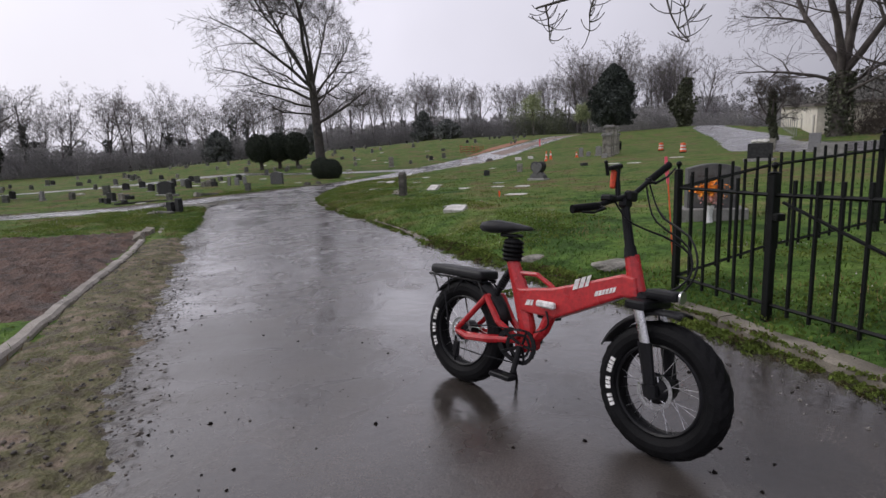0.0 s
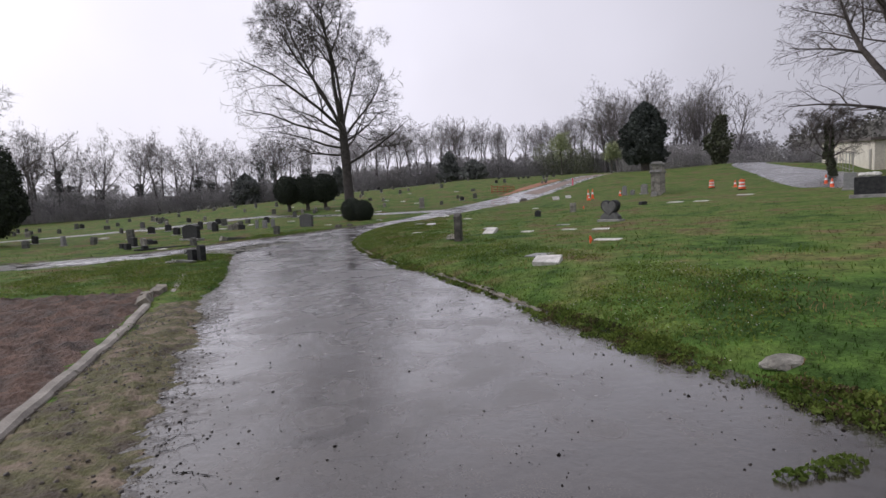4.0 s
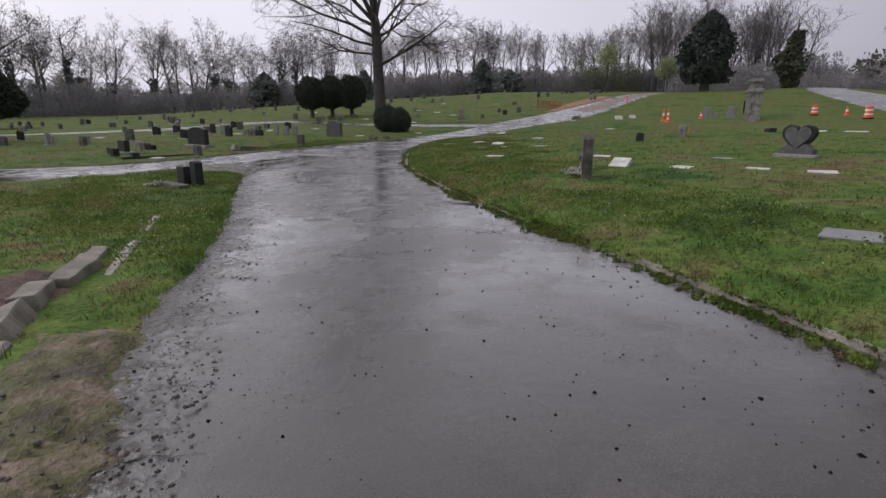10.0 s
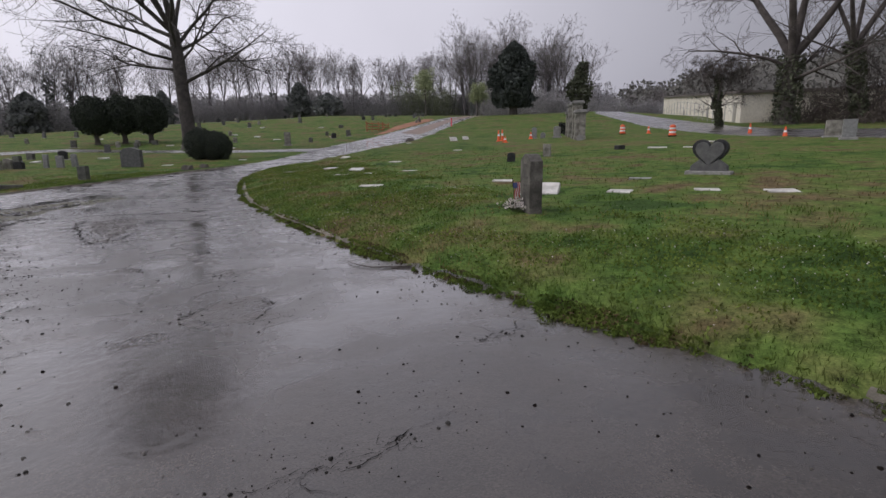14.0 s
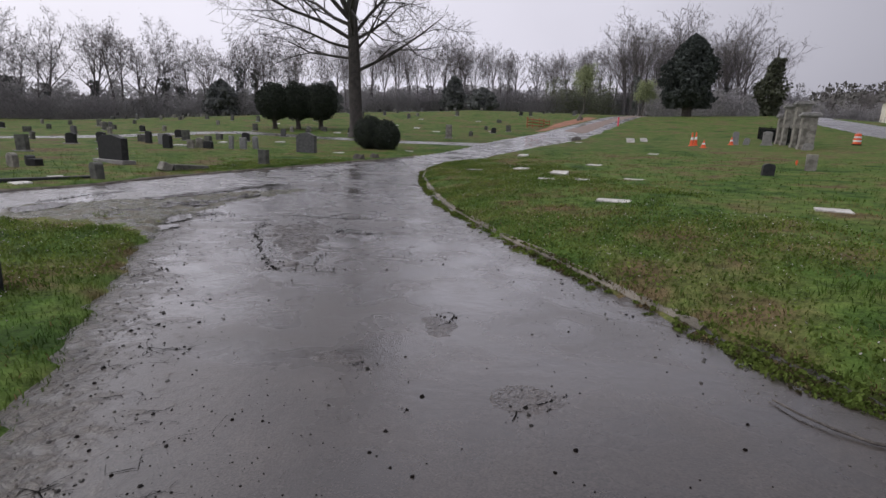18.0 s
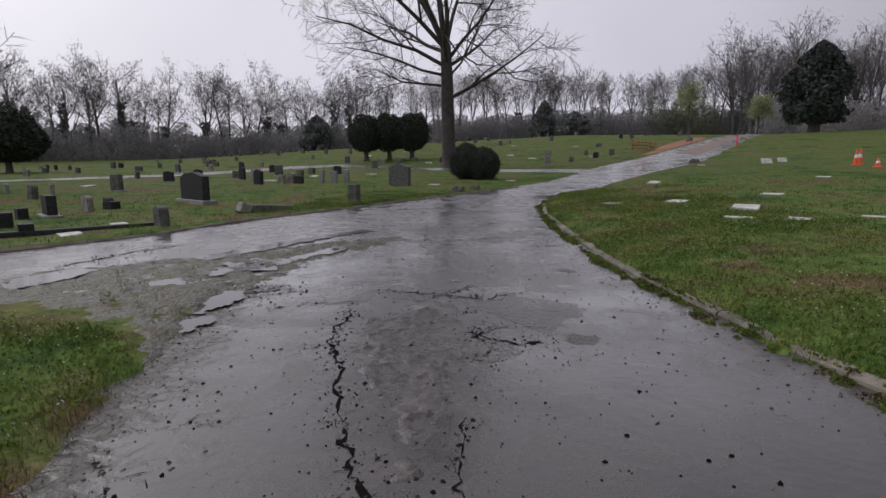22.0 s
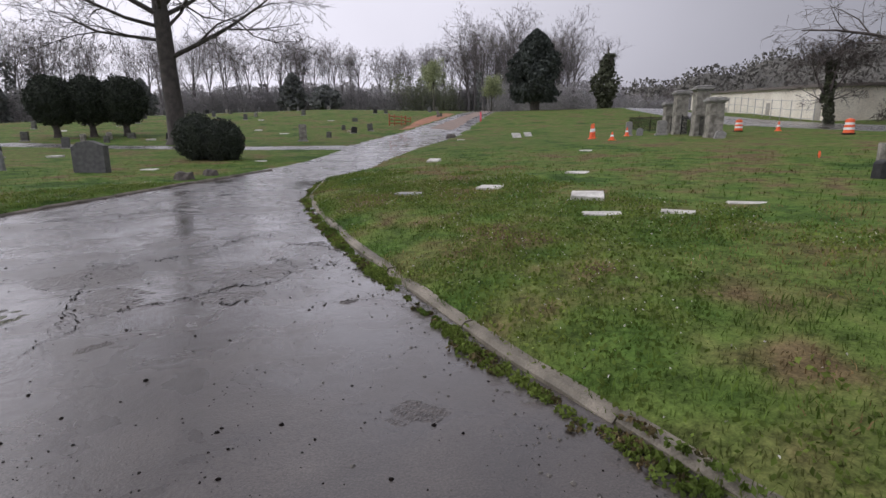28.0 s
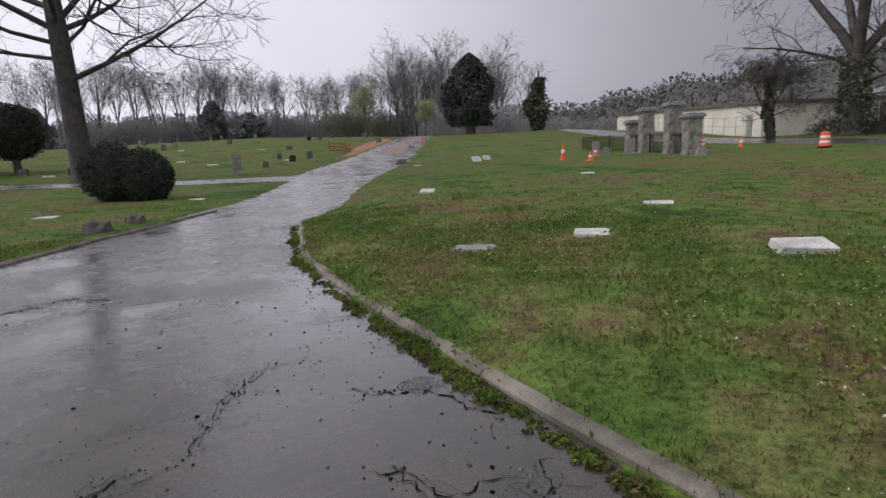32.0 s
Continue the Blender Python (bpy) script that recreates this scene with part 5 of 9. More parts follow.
# ---------------------------------------------------------------- iron fence and gate
def fence_run(name, a, b, posts, step, label, gate=False, category="fence"):
    """Posts with finials, two rails and round pickets between two points on the turf."""
    a, b = Vector((*a, 0)), Vector((*b, 0))
    d = (b - a).normalized()
    l = (b - a).length
    t = thing(name, (a.x, a.y, H(a.x, a.y)), label, category)

    def g(s):
        p = a + d * s
        return Vector((p.x - a.x, p.y - a.y, H(p.x, p.y) - H(a.x, a.y)))

    for s in posts:
        bm = bmesh.new()
        p = g(s)
        rot = Matrix.Rotation(math.atan2(d.y, d.x), 4, "Z")
        box(bm, (0.052, 0.052, 1.10), p + Vector((0, 0, 0.45)), 0.005, rot)
        post = part("post", bm, BLACKPAINT, t)
        bm = bmesh.new()
        lathe(bm, [(0.030, 0), (0.034, 0.008), (0.012, 0.018), (0.010, 0.03), (0.020, 0.045), (0.024, 0.058), (0.018, 0.072), (0.004, 0.08)], 10, Matrix.Translation(p + Vector((0, 0, 1.0))))
        part("finial", bm, BLACKPAINT, post)
    for h in (0.86, 0.11):
        bm = bmesh.new()
        n = max(1, int(l / 1.0))
        tube(bm, [g(l * i / n) + Vector((0, 0, h)) for i in range(n + 1)], 0.014, 4)
        part("rail", bm, BLACKPAINT, t)
    s = step
    me = None
    while s < l - 0.03:
        if min(abs(s - q) for q in posts) > step * 0.45:
            p = g(s)
            if me is None:
                bm = bmesh.new()
                box(bm, (0.021, 0.021, 0.905), (0, 0, 0.5125), 0.003, Matrix.Rotation(math.atan2(d.y, d.x), 4, "Z"))
                first = part("picket", bm, BLACKPAINT, t)
                me = first.data
                first.location = p
            else:
                o = new("picket", me)
                o.parent = t
                o.location = p
        s += step
    if gate:
        bm = bmesh.new()
        rod(bm, g(posts[0] + 0.08) + Vector((0, 0, 0.82)), g(l - 0.1) + Vector((0, 0, 0.16)), 0.012, n=6)
        part("brace", bm, BLACKPAINT, t)
        bm = bmesh.new()
        box(bm, (0.06, 0.06, 0.05), g(posts[0] + 0.05) + Vector((0, 0, 0.72)), 0.006)
        part("latch", bm, BLACKPAINT, t)
    return t


fence_run("iron_fence", (6.28, 6.42), (6.51, 5.53), (0.0,), 0.155, "short black iron fence panel with round pickets")
fence_run("iron_gate", (6.51, 5.53), (6.98, 3.70), (0.0, 1.89), 0.157, "closed black iron gate with diagonal brace", True, "gate")
fence_run("iron_fence", (6.98, 3.70), (8.2, -1.0), (1.6, 3.2, 4.8), 0.16, "black iron fence beside the lane")
fence_run("iron_fence", (6.28, 6.42), (13.6, 9.55), (2.87, 5.6, 7.9), 0.16, "black iron fence running back across the turf")

# ---------------------------------------------------------------- gravestones
STAINED = mat("stained_marble", (0.040, 0.037, 0.031), (0.165, 0.153, 0.135), 5, 0.85, 0.5, 45, c3=(0.088, 0.081, 0.070))
INK = mat("worn_carving", (0.06, 0.056, 0.05), (0.11, 0.10, 0.092), 14, 0.9, 0.2, 60)
STEM_GREY = mat("rough_grey_granite", (0.19, 0.185, 0.175), (0.31, 0.30, 0.285), 7, 0.6, 0.5, 70)


def top_outline(w, h, style):
    if style == "flat":
        return [(-w / 2, 0), (w / 2, 0), (w / 2, h), (-w / 2, h)]
    if style == "round":
        return [(-w / 2, 0), (w / 2, 0)] + [(w / 2 * math.cos(a), h - w * 0.28 + w * 0.28 * math.sin(a)) for a in np.linspace(0.05, math.pi - 0.05, 9)]
    if style == "heart":
        pts = [(16 * math.sin(2 * math.pi * k / 28) ** 3, 13 * math.cos(2 * math.pi * k / 28) - 5 * math.cos(4 * math.pi * k / 28) - 2 * math.cos(6 * math.pi * k / 28) - math.cos(8 * math.pi * k / 28)) for k in range(28)]
        return [(x * w / 32, h * (z + 17) / 29) for x, z in pts][::-1]
    if style == "peak":
        return [(-w / 2, 0), (w / 2, 0), (w / 2, h * 0.86), (w * 0.08, h), (-w * 0.30, h * 0.95), (-w / 2, h * 0.80)]
    if style == "arch":
        return [(-w / 2, 0), (w / 2, 0)] + [(w / 2 - w * i / 10, h * 0.90 + h * 0.10 * math.sin(math.pi * i / 10)) for i in range(11)]
    return [(-w / 2, 0), (w / 2, 0), (w * 0.48, h * 0.93), (w * 0.30, h), (-w * 0.34, h * 0.97), (-w * 0.47, h * 0.88)]


def headstone(x, y, w, h, material, label, style="flat", d=0.16, base=0.0, turn=0.0, tilt=(0.0, 0.0), group="gravestones", extra=None, sink=0.04):
    z = H(x, y)
    t = thing("headstone", (x, y, z - sink), label, "headstone", group, turn, tilt)
    z0 = 0.0
    if base:
        bm = bmesh.new()
        box(bm, (w * 1.28, d * 1.9, base + sink + 0.05), (0, 0, (base + sink + 0.05) / 2 - 0.05), 0.012)
        part("base", bm, STEM_GREY, t)
        z0 = base + sink
    bm = bmesh.new()
    slab(bm, [(px_, z_ + z0 - (0.0 if base else 0.08)) for px_, z_ in top_outline(w, h + (0 if base else 0.08 + sink), style)], d, bevel=min(0.012, d * 0.1))
    part("tablet", bm, material, t)
    if extra:
        extra(t, z0, w, h, d)
    return t


SLABS = []


def flat_slab(x, y, w, l, material, label, turn=0.0, tilt=(0.0, 0.0), up=0.05):
    SLABS.append((x, y, 0.5 * max(w, l)))
    z = H(x, y)
    bm = bmesh.new()
    box(bm, (w, l, 0.09), (0, 0, 0), 0.012, seg=2)
    for v in bm.verts:
        v.co += Vector((noise.noise(v.co * 9 + Vector((x, y, 0))), noise.noise(v.co * 7 + Vector((y, x, 3))), 0.4 * noise.noise(v.co * 8))) * 0.028
    return whole("grave_marker", bm, material, (x, y, z + up - 0.045), label, "grave marker", "flat grave markers", turn, tilt)


def lettering(rows):
    """Carved words too worn to read, as plain bars."""
    def cut(t, z0, w, h, d):
        for zz, spans in rows:
            for a, b in spans:
                bm = bmesh.new()
                box(bm, ((b - a) * w, 0.006, 0.045 * h), ((a + b) / 2 * w, -d / 2 - 0.002, z0 + zz * h))
                part("inscription", bm, INK, t, "plain bar of carved lettering")
    return cut


# the wide stone with its flowers, behind the fence
fx, fy = 8.02, 9.23
headstone(fx, fy, 0.64, 0.60, SLATEGREY, "grey granite headstone with gently arched top", "arch", 0.3, 0.16, -18, extra=lettering(((0.72, ((-0.30, -0.24), (-0.22, -0.12), (-0.10, 0.02), (0.05, 0.15), (0.17, 0.28))),)))


def grave_flowers(x, y):
    rng = random.Random(3)
    t = thing("grave_flowers", (x, y, H(x, y)), "orange and white artificial flowers in a white vase", "flowers")
    bm = bmesh.new()
    lathe(bm, [(0.045, -0.05), (0.045, 0.02), (0.038, 0.10), (0.055, 0.20), (0.058, 0.22)], 12)
    part("vase", bm, WHITEBAND, t)
    fo = mat("orange_petals", (0.75, 0.20, 0.01), (0.85, 0.32, 0.02), 20, 0.7, 0, 90, island=0.25)
    fw = mat("white_red_petals", (0.62, 0.10, 0.08), (0.75, 0.62, 0.56), 25, 0.7, 0, 90, island=0.2)
    fg = mat("dull_stems", (0.05, 0.08, 0.03), (0.09, 0.12, 0.05), 20, 0.7, 0, 90)
    pts = [Vector((rng.gauss(-0.01, 0.075), rng.gauss(0, 0.06), 0.39 + rng.gauss(0.04, 0.04))) for _ in range(420)]
    under("blossom", leaf_cloud("blossom", pts, 0.028, rng, fo), t, "orange petals")
    pts = [Vector((rng.gauss(0.03, 0.06), rng.gauss(-0.04, 0.05), 0.33 + rng.gauss(0, 0.035))) for _ in range(220)]
    under("blossom", leaf_cloud("blossom", pts, 0.024, rng, fw), t, "white and red petals")
    bm = bmesh.new()
    for _ in range(16):
        a = rng.uniform(0, 6.28)
        rod(bm, (0, 0, 0.16), (0.08 * math.cos(a), 0.06 * math.sin(a), 0.40), 0.004, n=4)
    part("stems", bm, fg, t)


grave_flowers(7.80, 8.84)
PINK = mat("fluorescent_pink", (0.85, 0.10, 0.16), (0.92, 0.16, 0.20), 9, 0.6, 0, 80)
bm = bmesh.new()
rod(bm, (0, 0, -0.1), (-0.02, 0, 0.86), 0.007, n=6)
stake = thing("marker_stake", (6.50, 6.95, H(6.50, 6.95)), "thin orange marker stake with a pink flag tip", "stake", tilt=(0, -4))
part("rod", bm, ORANGE, stake)
bm = bmesh.new()
tube(bm, [(-0.02, 0, 0.80), (-0.025, 0.005, 0.92), (-0.03, 0.0, 1.05)], [0.012, 0.020, 0.012], 6)
part("flag_tip", bm, PINK, stake)


def heart_relief(t, z0, w, h, d):
    bm = bmesh.new()
    slab(bm, [(x * 0.80, z0 + h * 0.12 + z * 0.80) for x, z in top_outline(w, h, "heart")], 0.03, Matrix.Translation((0, -d / 2 - 0.010, 0)), bevel=0.008)
    part("heart_carving", bm, SLATEGREY, t, "raised grey heart panel")
    bm = bmesh.new()
    slab(bm, [(-w * 0.52, z0), (w * 0.52, z0), (w * 0.50, z0 + h * 0.16), (w * 0.26, z0 + h * 0.36), (w * 0.08, z0 + h * 0.22), (-w * 0.08, z0 + h * 0.22), (-w * 0.26, z0 + h * 0.36), (-w * 0.50, z0 + h * 0.16)], d * 1.25, bevel=0.01)
    part("scroll", bm, SLATEGREY, t)


headstone(7.85, 20.95, 0.64, 0.60, DARKSTONE, "dark grey granite headstone carved with a heart", "heart", 0.16, 0.07, -54, extra=heart_relief)
headstone(3.11, 18.78, 0.45, 0.76, STAINED, "tall weathered grey upright gravestone, stained", "arch", 0.17, 0.0, -98, (0, 1.0), extra=lettering(((0.86, ((-0.18, -0.10), (-0.06, 0.04), (0.08, 0.18))), (0.66, ((-0.28, -0.1), (-0.06, 0.12), (0.15, 0.28))), (0.52, ((-0.2, 0.0), (0.04, 0.2))), (0.42, ((-0.15, 0.15),)))))
headstone(8.45, 29.2, 0.26, 0.42, WORNSTONE, "small upright weathered gravestone", "flat", 0.14, 0, -35)
headstone(6.62, 28.0, 0.25, 0.28, DARKSTONE, "small dark rounded gravestone in the turf", "round", 0.2, 0, -20, (0, 3))
headstone(12.1, 30.4, 0.34, 0.16, DARKSTONE, "low dark stone in the turf", "bumpy", 0.25, 0, 12)
for x, y, w, l, m, tn, tl, up, lab in (
        (4.60, 13.2, 0.44, 0.34, PALESTONE, 62, (14, 0), 0.10, "tilted white marble grave marker in the grass"),
        (4.66, 14.25, 0.46, 0.40, GRANITE, 58, (2, 0), 0.035, "flat grey grave marker level with turf"),
        (6.27, 15.66, 0.56, 0.30, PALESTONE, 74, (3, 0), 0.045, "flat white grave marker half grown over"),
        (6.88, 18.42, 0.42, 0.28, PALESTONE, 70, (4, 0), 0.06, "flat white marble grave marker"),
        (6.18, 19.08, 0.36, 0.24, PALESTONE, 66, (2, 0), 0.035, "flat white grave marker half grown over"),
        (6.42, 21.1, 0.40, 0.22, GRANITE, 66, (2, 0), 0.035, "flat grey grave marker half grown over"),
        (5.10, 19.75, 0.36, 0.26, PALESTONE, 55, (5, 0), 0.05, "small white grave marker in the grass"),
        (4.05, 20.2, 0.36, 0.34, PALESTONE, 48, (28, 0), 0.12, "leaning white grave marker behind an upright stone"),
        (4.17, 22.45, 0.40, 0.26, PALESTONE, 60, (3, 0), 0.04, "small white grave marker in the grass"),
        (1.62, 23.66, 0.50, 0.24, PALESTONE, 24, (3, 0), 0.05, "flat white grave marker half grown over"),
        (13.5, 30.0, 0.68, 0.40, PALESTONE, 72, (3, 0), 0.07, "flat white grave marker on the slope"),
        (14.3, 29.05, 0.66, 0.40, PALESTONE, 72, (3, 0), 0.06, "flat white grave marker on the slope"),
        (17.6, 31.5, 0.7, 0.40, PALESTONE, 72, (3, 0), 0.06, "flat white grave marker on the slope"),
        (2.2, 37.4, 0.34, 0.34, PALESTONE, 40, (10, 0), 0.07, "small white grave marker near the lane"),
        (1.14, 30.3, 0.38, 0.32, PALESTONE, 38, (5, 0), 0.08, "square pale grave marker in the grass"),
        (1.80, 28.45, 0.42, 0.24, PALESTONE, 22, (13, 0), 0.10, "white marble grave marker lifted from the turf"),
        (1.30, 27.32, 0.42, 0.20, PALESTONE, 25, (3, 0), 0.04, "small white broken grave marker"),
        (3.2, 27.2, 0.44, 0.18, PALESTONE, 22, (2, 0), 0.035, "thin white grave marker half grown over"),
        (3.53, 31.6, 0.42, 0.28, PALESTONE, 20, (4, 0), 0.05, "flat white grave marker half grown over"),
        (2.03, 27.0, 0.36, 0.16, PALESTONE, 22, (2, 0), 0.05, "flat white grave marker half grown over"),
        (-0.12, 30.7, 0.44, 0.30, GRANITE, 30, (1, 0), 0.03, "sunken grey grave marker in a muddy hollow"),
        (11.95, 52.8, 0.62, 0.42, PALESTONE, 10, (52, 0), 0.20, "pale square plaque leaning back in the grass"),
        (13.35, 54.1, 0.52, 0.36, PALESTONE, 10, (52, 0), 0.18, "pale square plaque leaning back in the grass"),
        (8.5, 53.4, 0.42, 0.3, PALESTONE, 15, (5, 0), 0.06, "small white grave marker near the lane"),
        (8.0, 38.5, 0.4, 0.3, PALESTONE, 20, (5, 0), 0.05, "small white grave marker in the grass"),
        (-9.2, 25.6, 0.46, 0.30, PALESTONE, -38, (3, 0), 0.05, "flat white grave slab beside the lane"),
        (-9.45, 26.9, 0.44, 0.26, PALESTONE, -38, (3, 0), 0.05, "flat white grave slab beside the lane"),
        (-6.0, 40.2, 0.45, 0.3, PALESTONE, -20, (3, 0), 0.05, "flat white grave slab near a clipped bush"),
        (-2.9, 43.0, 0.40, 0.26, PALESTONE, -20, (3, 0), 0.05, "flat white grave slab near a clipped bush"),
        (-1.9, 65.3, 0.7, 0.4, PALESTONE, 0, (6, 0), 0.08, "flat white grave slab in the old section")):
    flat_slab(x, y, w, l, m, lab, tn if x < -3 or y > 50 else -34 + (tn % 9 - 4) * 3, tl, up * 0.8 if tl[0] > 8 else up * 0.42)

# west of the lanes
headstone(-11.0, 31.4, 1.28, 0.74, DARKSTONE, "wide dark granite headstone on a stone base", "peak", 0.2, 0.10, -30)
headstone(-11.86, 27.8, 0.62, 0.40, DARKSTONE, "dark square headstone with pale edge", "flat", 0.18, 0.05, -35)
headstone(-12.14, 29.05, 0.38, 0.36, WORNSTONE, "small rounded weathered gravestone", "round", 0.14, 0, -30)
headstone(-12.0, 29.6, 0.30, 0.2, DARKSTONE, "low dark broken gravestone", "bumpy", 0.25, 0, -10)
headstone(-12.35, 29.9, 0.28, 0.26, DARKSTONE, "low dark broken gravestone", "round", 0.2, 0, -40)
headstone(-8.52, 26.85, 0.26, 0.36, OLDSTONE, "leaning weathered stone post beside the lane", "round", 0.18, 0, -30, (0, -6))
headstone(-11.0, 26.1, 0.25, 0.26, DARKSTONE, "small dark block gravestone in the turf", "flat", 0.2, 0, -30)
headstone(-9.85, 25.45, 0.26, 0.2, DARKSTONE, "small dark block gravestone in the turf", "flat", 0.2, 0, -38, (0, 3))
headstone(-12.05, 27.35, 0.26, 0.22, DARKSTONE, "small dark block gravestone in the turf", "flat", 0.18, 0, -30)
headstone(-18.1, 31.6, 0.32, 0.48, GRANITE, "grey upright gravestone with base", "flat", 0.14, 0.06, -35)
headstone(-19.6, 33.6, 0.18, 0.34, GRANITE, "thin grey upright gravestone", "round", 0.1, 0, -30)
headstone(-17.6, 33.4, 0.22, 0.34, WORNSTONE, "thin weathered upright gravestone", "flat", 0.1, 0, -30)
headstone(-18.9, 32.5, 0.2, 0.36, WORNSTONE, "thin weathered upright gravestone", "flat", 0.1, 0, -34)
headstone(-6.85, 32.5, 0.28, 0.48, OLDSTONE, "dark weathered stone post beside the lane", "flat", 0.22, 0, -15)
headstone(-7.35, 39.7, 0.88, 0.90, SLATEGREY, "tall square grey granite headstone", "peak", 0.3, 0.0, -12)
headstone(-13.8, 39.9, 0.42, 0.66, DARKSTONE, "dark pointed gravestone in the turf", "peak", 0.2, 0, -20)
headstone(-12.87, 40.2, 0.35, 0.40, WORNSTONE, "low weathered gravestone in the turf", "flat", 0.16, 0, -20)
headstone(-12.15, 40.4, 0.48, 0.34, DARKSTONE, "low dark gravestone in the turf", "bumpy", 0.18, 0, -20)
headstone(-11.2, 40.7, 0.22, 0.60, GRANITE, "thin grey upright gravestone", "flat", 0.12, 0, -20, (0, 3))
headstone(-10.66, 40.8, 0.35, 0.55, GRANITE, "grey upright gravestone in the turf", "flat", 0.12, 0, -20)
headstone(-10.2, 41.2, 0.28, 0.60, GRANITE, "grey upright gravestone in the turf", "round", 0.12, 0, -20, (0, -4))
headstone(-16.5, 43.2, 0.36, 0.62, DARKSTONE, "dark upright gravestone in the turf", "round", 0.14, 0, -20)
headstone(-15.6, 42.8, 0.4, 0.55, GRANITE, "grey upright gravestone in the turf", "flat", 0.14, 0, -20)
headstone(-0.78, 58.0, 0.48, 1.0, WORNSTONE, "tall weathered stone post in the old section", "flat", 0.3, 0.06, -5)
headstone(-4.56, 19.2, 0.30, 0.36, DARKSTONE, "dark square gravestone at the turf corner", "flat", 0.16, 0, -35)
headstone(-4.22, 19.05, 0.22, 0.48, DARKSTONE, "dark upright gravestone at the turf corner", "round", 0.16, 0, -35)


bm = bmesh.new()
box(bm, (0.62, 0.20, 0.14), (0, 0, 0.02), 0.02, Matrix.Rotation(radians(3), 4, "Y"), 2)
whole("grave_kerb", bm, OLDSTONE, (-4.50, 18.72, H(-4.50, 18.72)), "low stained stone slab before two dark gravestones", "grave kerb", turn=-25)


def fallen_stone():
    t = thing("fallen_monument", (-8.0, 29.8, H(-8.0, 29.8)), "broken dark monument lying beside the lane", "monument", turn=55)
    bm = bmesh.new()
    box(bm, (0.95, 0.30, 0.17), (0.05, 0, 0.06), 0.03, Matrix.Rotation(radians(4), 4, "Y"), 2)
    part("shaft", bm, OLDSTONE, t)
    bm = bmesh.new()
    box(bm, (0.26, 0.30, 0.24), (-0.58, 0.05, 0.09), 0.04, Matrix.Rotation(radians(25), 4, "Y"), 2)
    part("broken_block", bm, WORNSTONE, t)


fallen_stone()
bm = bmesh.new()
box(bm, (2.4, 0.16, 0.10), (0, 0, 0.015), 0.025, seg=2)
whole("grave_kerb", bm, DARKSTONE, (-9.35, 26.05, H(-9.35, 26.05)), "long dark stone grave edging beside the lane", "grave kerb", turn=55)
for x, y, s in ((-4.0, 37.9, 0.22), (-4.5, 36.9, 0.26), (9.8, 59.5, 0.4)):
    bm = bmesh.new()
    lathe(bm, [(s * 1.2, -0.08), (s, 0.05), (s * 0.85, s * 0.55), (s * 0.5, s * 0.7), (s * 0.2, s * 0.6)], 11)
    for v in bm.verts:
        v.co += Vector((noise.noise(v.co * 6), noise.noise(v.co * 6 + Vector((4, 0, 0))), noise.noise(v.co * 6 + Vector((0, 4, 0))))) * s * 0.3
    whole("tree_stump", bm, BARK, (x, y, H(x, y)), "low rotten tree stump at the lane's edge", "stump", "stumps")

# the eastern slope: stones near the trees
def urn_top(t, z0, w, h, d):
    bm = bmesh.new()
    for k in (-0.22, -0.02, 0.18):
        g = bmesh.ops.create_icosphere(bm, subdivisions=2, radius=0.12, matrix=Matrix.Translation((k * w, 0, z0 + h + 0.06)) @ Matrix.Diagonal((1.3, 1.0, 0.8, 1)))
        for v in g["verts"]:
            v.co += Vector((noise.noise(v.co * 14), noise.noise(v.co * 14 + Vector((5, 0, 0))), noise.noise(v.co * 14 + Vector((0, 5, 0))))) * 0.05
    part("white_wreath", bm, PALESTONE, t, "white flower wreath along the top")


headstone(16.4, 21.9, 0.80, 0.56, DARKSTONE, "wide dark headstone with pale bands and wreath", "flat", 0.26, 0.10, -40, extra=urn_top)
headstone(18.0, 20.4, 0.85, 0.50, STEM_GREY, "wide weathered grey block headstone", "flat", 0.3, 0.0, -42)
headstone(21.5, 29.5, 0.55, 0.62, WORNSTONE, "upright weathered grey gravestone", "flat", 0.2, 0.1, -40)
headstone(19.9, 27.6, 0.42, 0.66, GRANITE, "upright grey gravestone on the slope", "flat", 0.2, 0.08, -40)
headstone(22.8, 28.0, 0.50, 0.80, GRANITE, "tall upright grey gravestone", "flat", 0.2, 0.1, -40)

# scattered old stones in the wide western and northern sections
rng = random.Random(77)
styles = ("flat", "round", "bumpy", "peak", "arch")
mats = (OLDSTONE, SLATEGREY, OLDSTONE, DARKSTONE, WORNSTONE)
kinds = []
for k in range(6):
    w, h = rng.uniform(0.3, 0.58), rng.uniform(0.28, 0.62)
    kinds.append(headstone(-30 - k * 0.9, 62 + k, w, h, mats[k % 5], ("small dark old gravestone", "small weathered old gravestone", "small grey old gravestone", "low dark old gravestone", "weathered stained old gravestone", "squat dark old gravestone")[k] + " in the turf", styles[k % 5], 0.18, 0.05 if k % 2 else 0, -20, group="old gravestones"))
spots = []
while len(spots) < 135:
    if rng.random() < 0.38:
        x, y = rng.uniform(-48, -12), rng.uniform(30, 62)
    else:
        x, y = rng.uniform(-45, 22), rng.uniform(58, 112)
    kx = 0.35 + (y - 38.6) * 0.47
    if x > kx - 5 and y > 40 or float(road_gap(np.array([x]), np.array([y]))[0]) < 0.8 or any((x - a) ** 2 + (y - b) ** 2 < 1.4 for a, b in spots):
        continue
    spots.append((x, y))
    m = pose(x, y, H(x, y) - 0.05, rng.uniform(-3, 3), rng.uniform(-6, 6), -15 + rng.uniform(-22, 22))
    copy_thing(kinds[rng.randrange(6)], m)
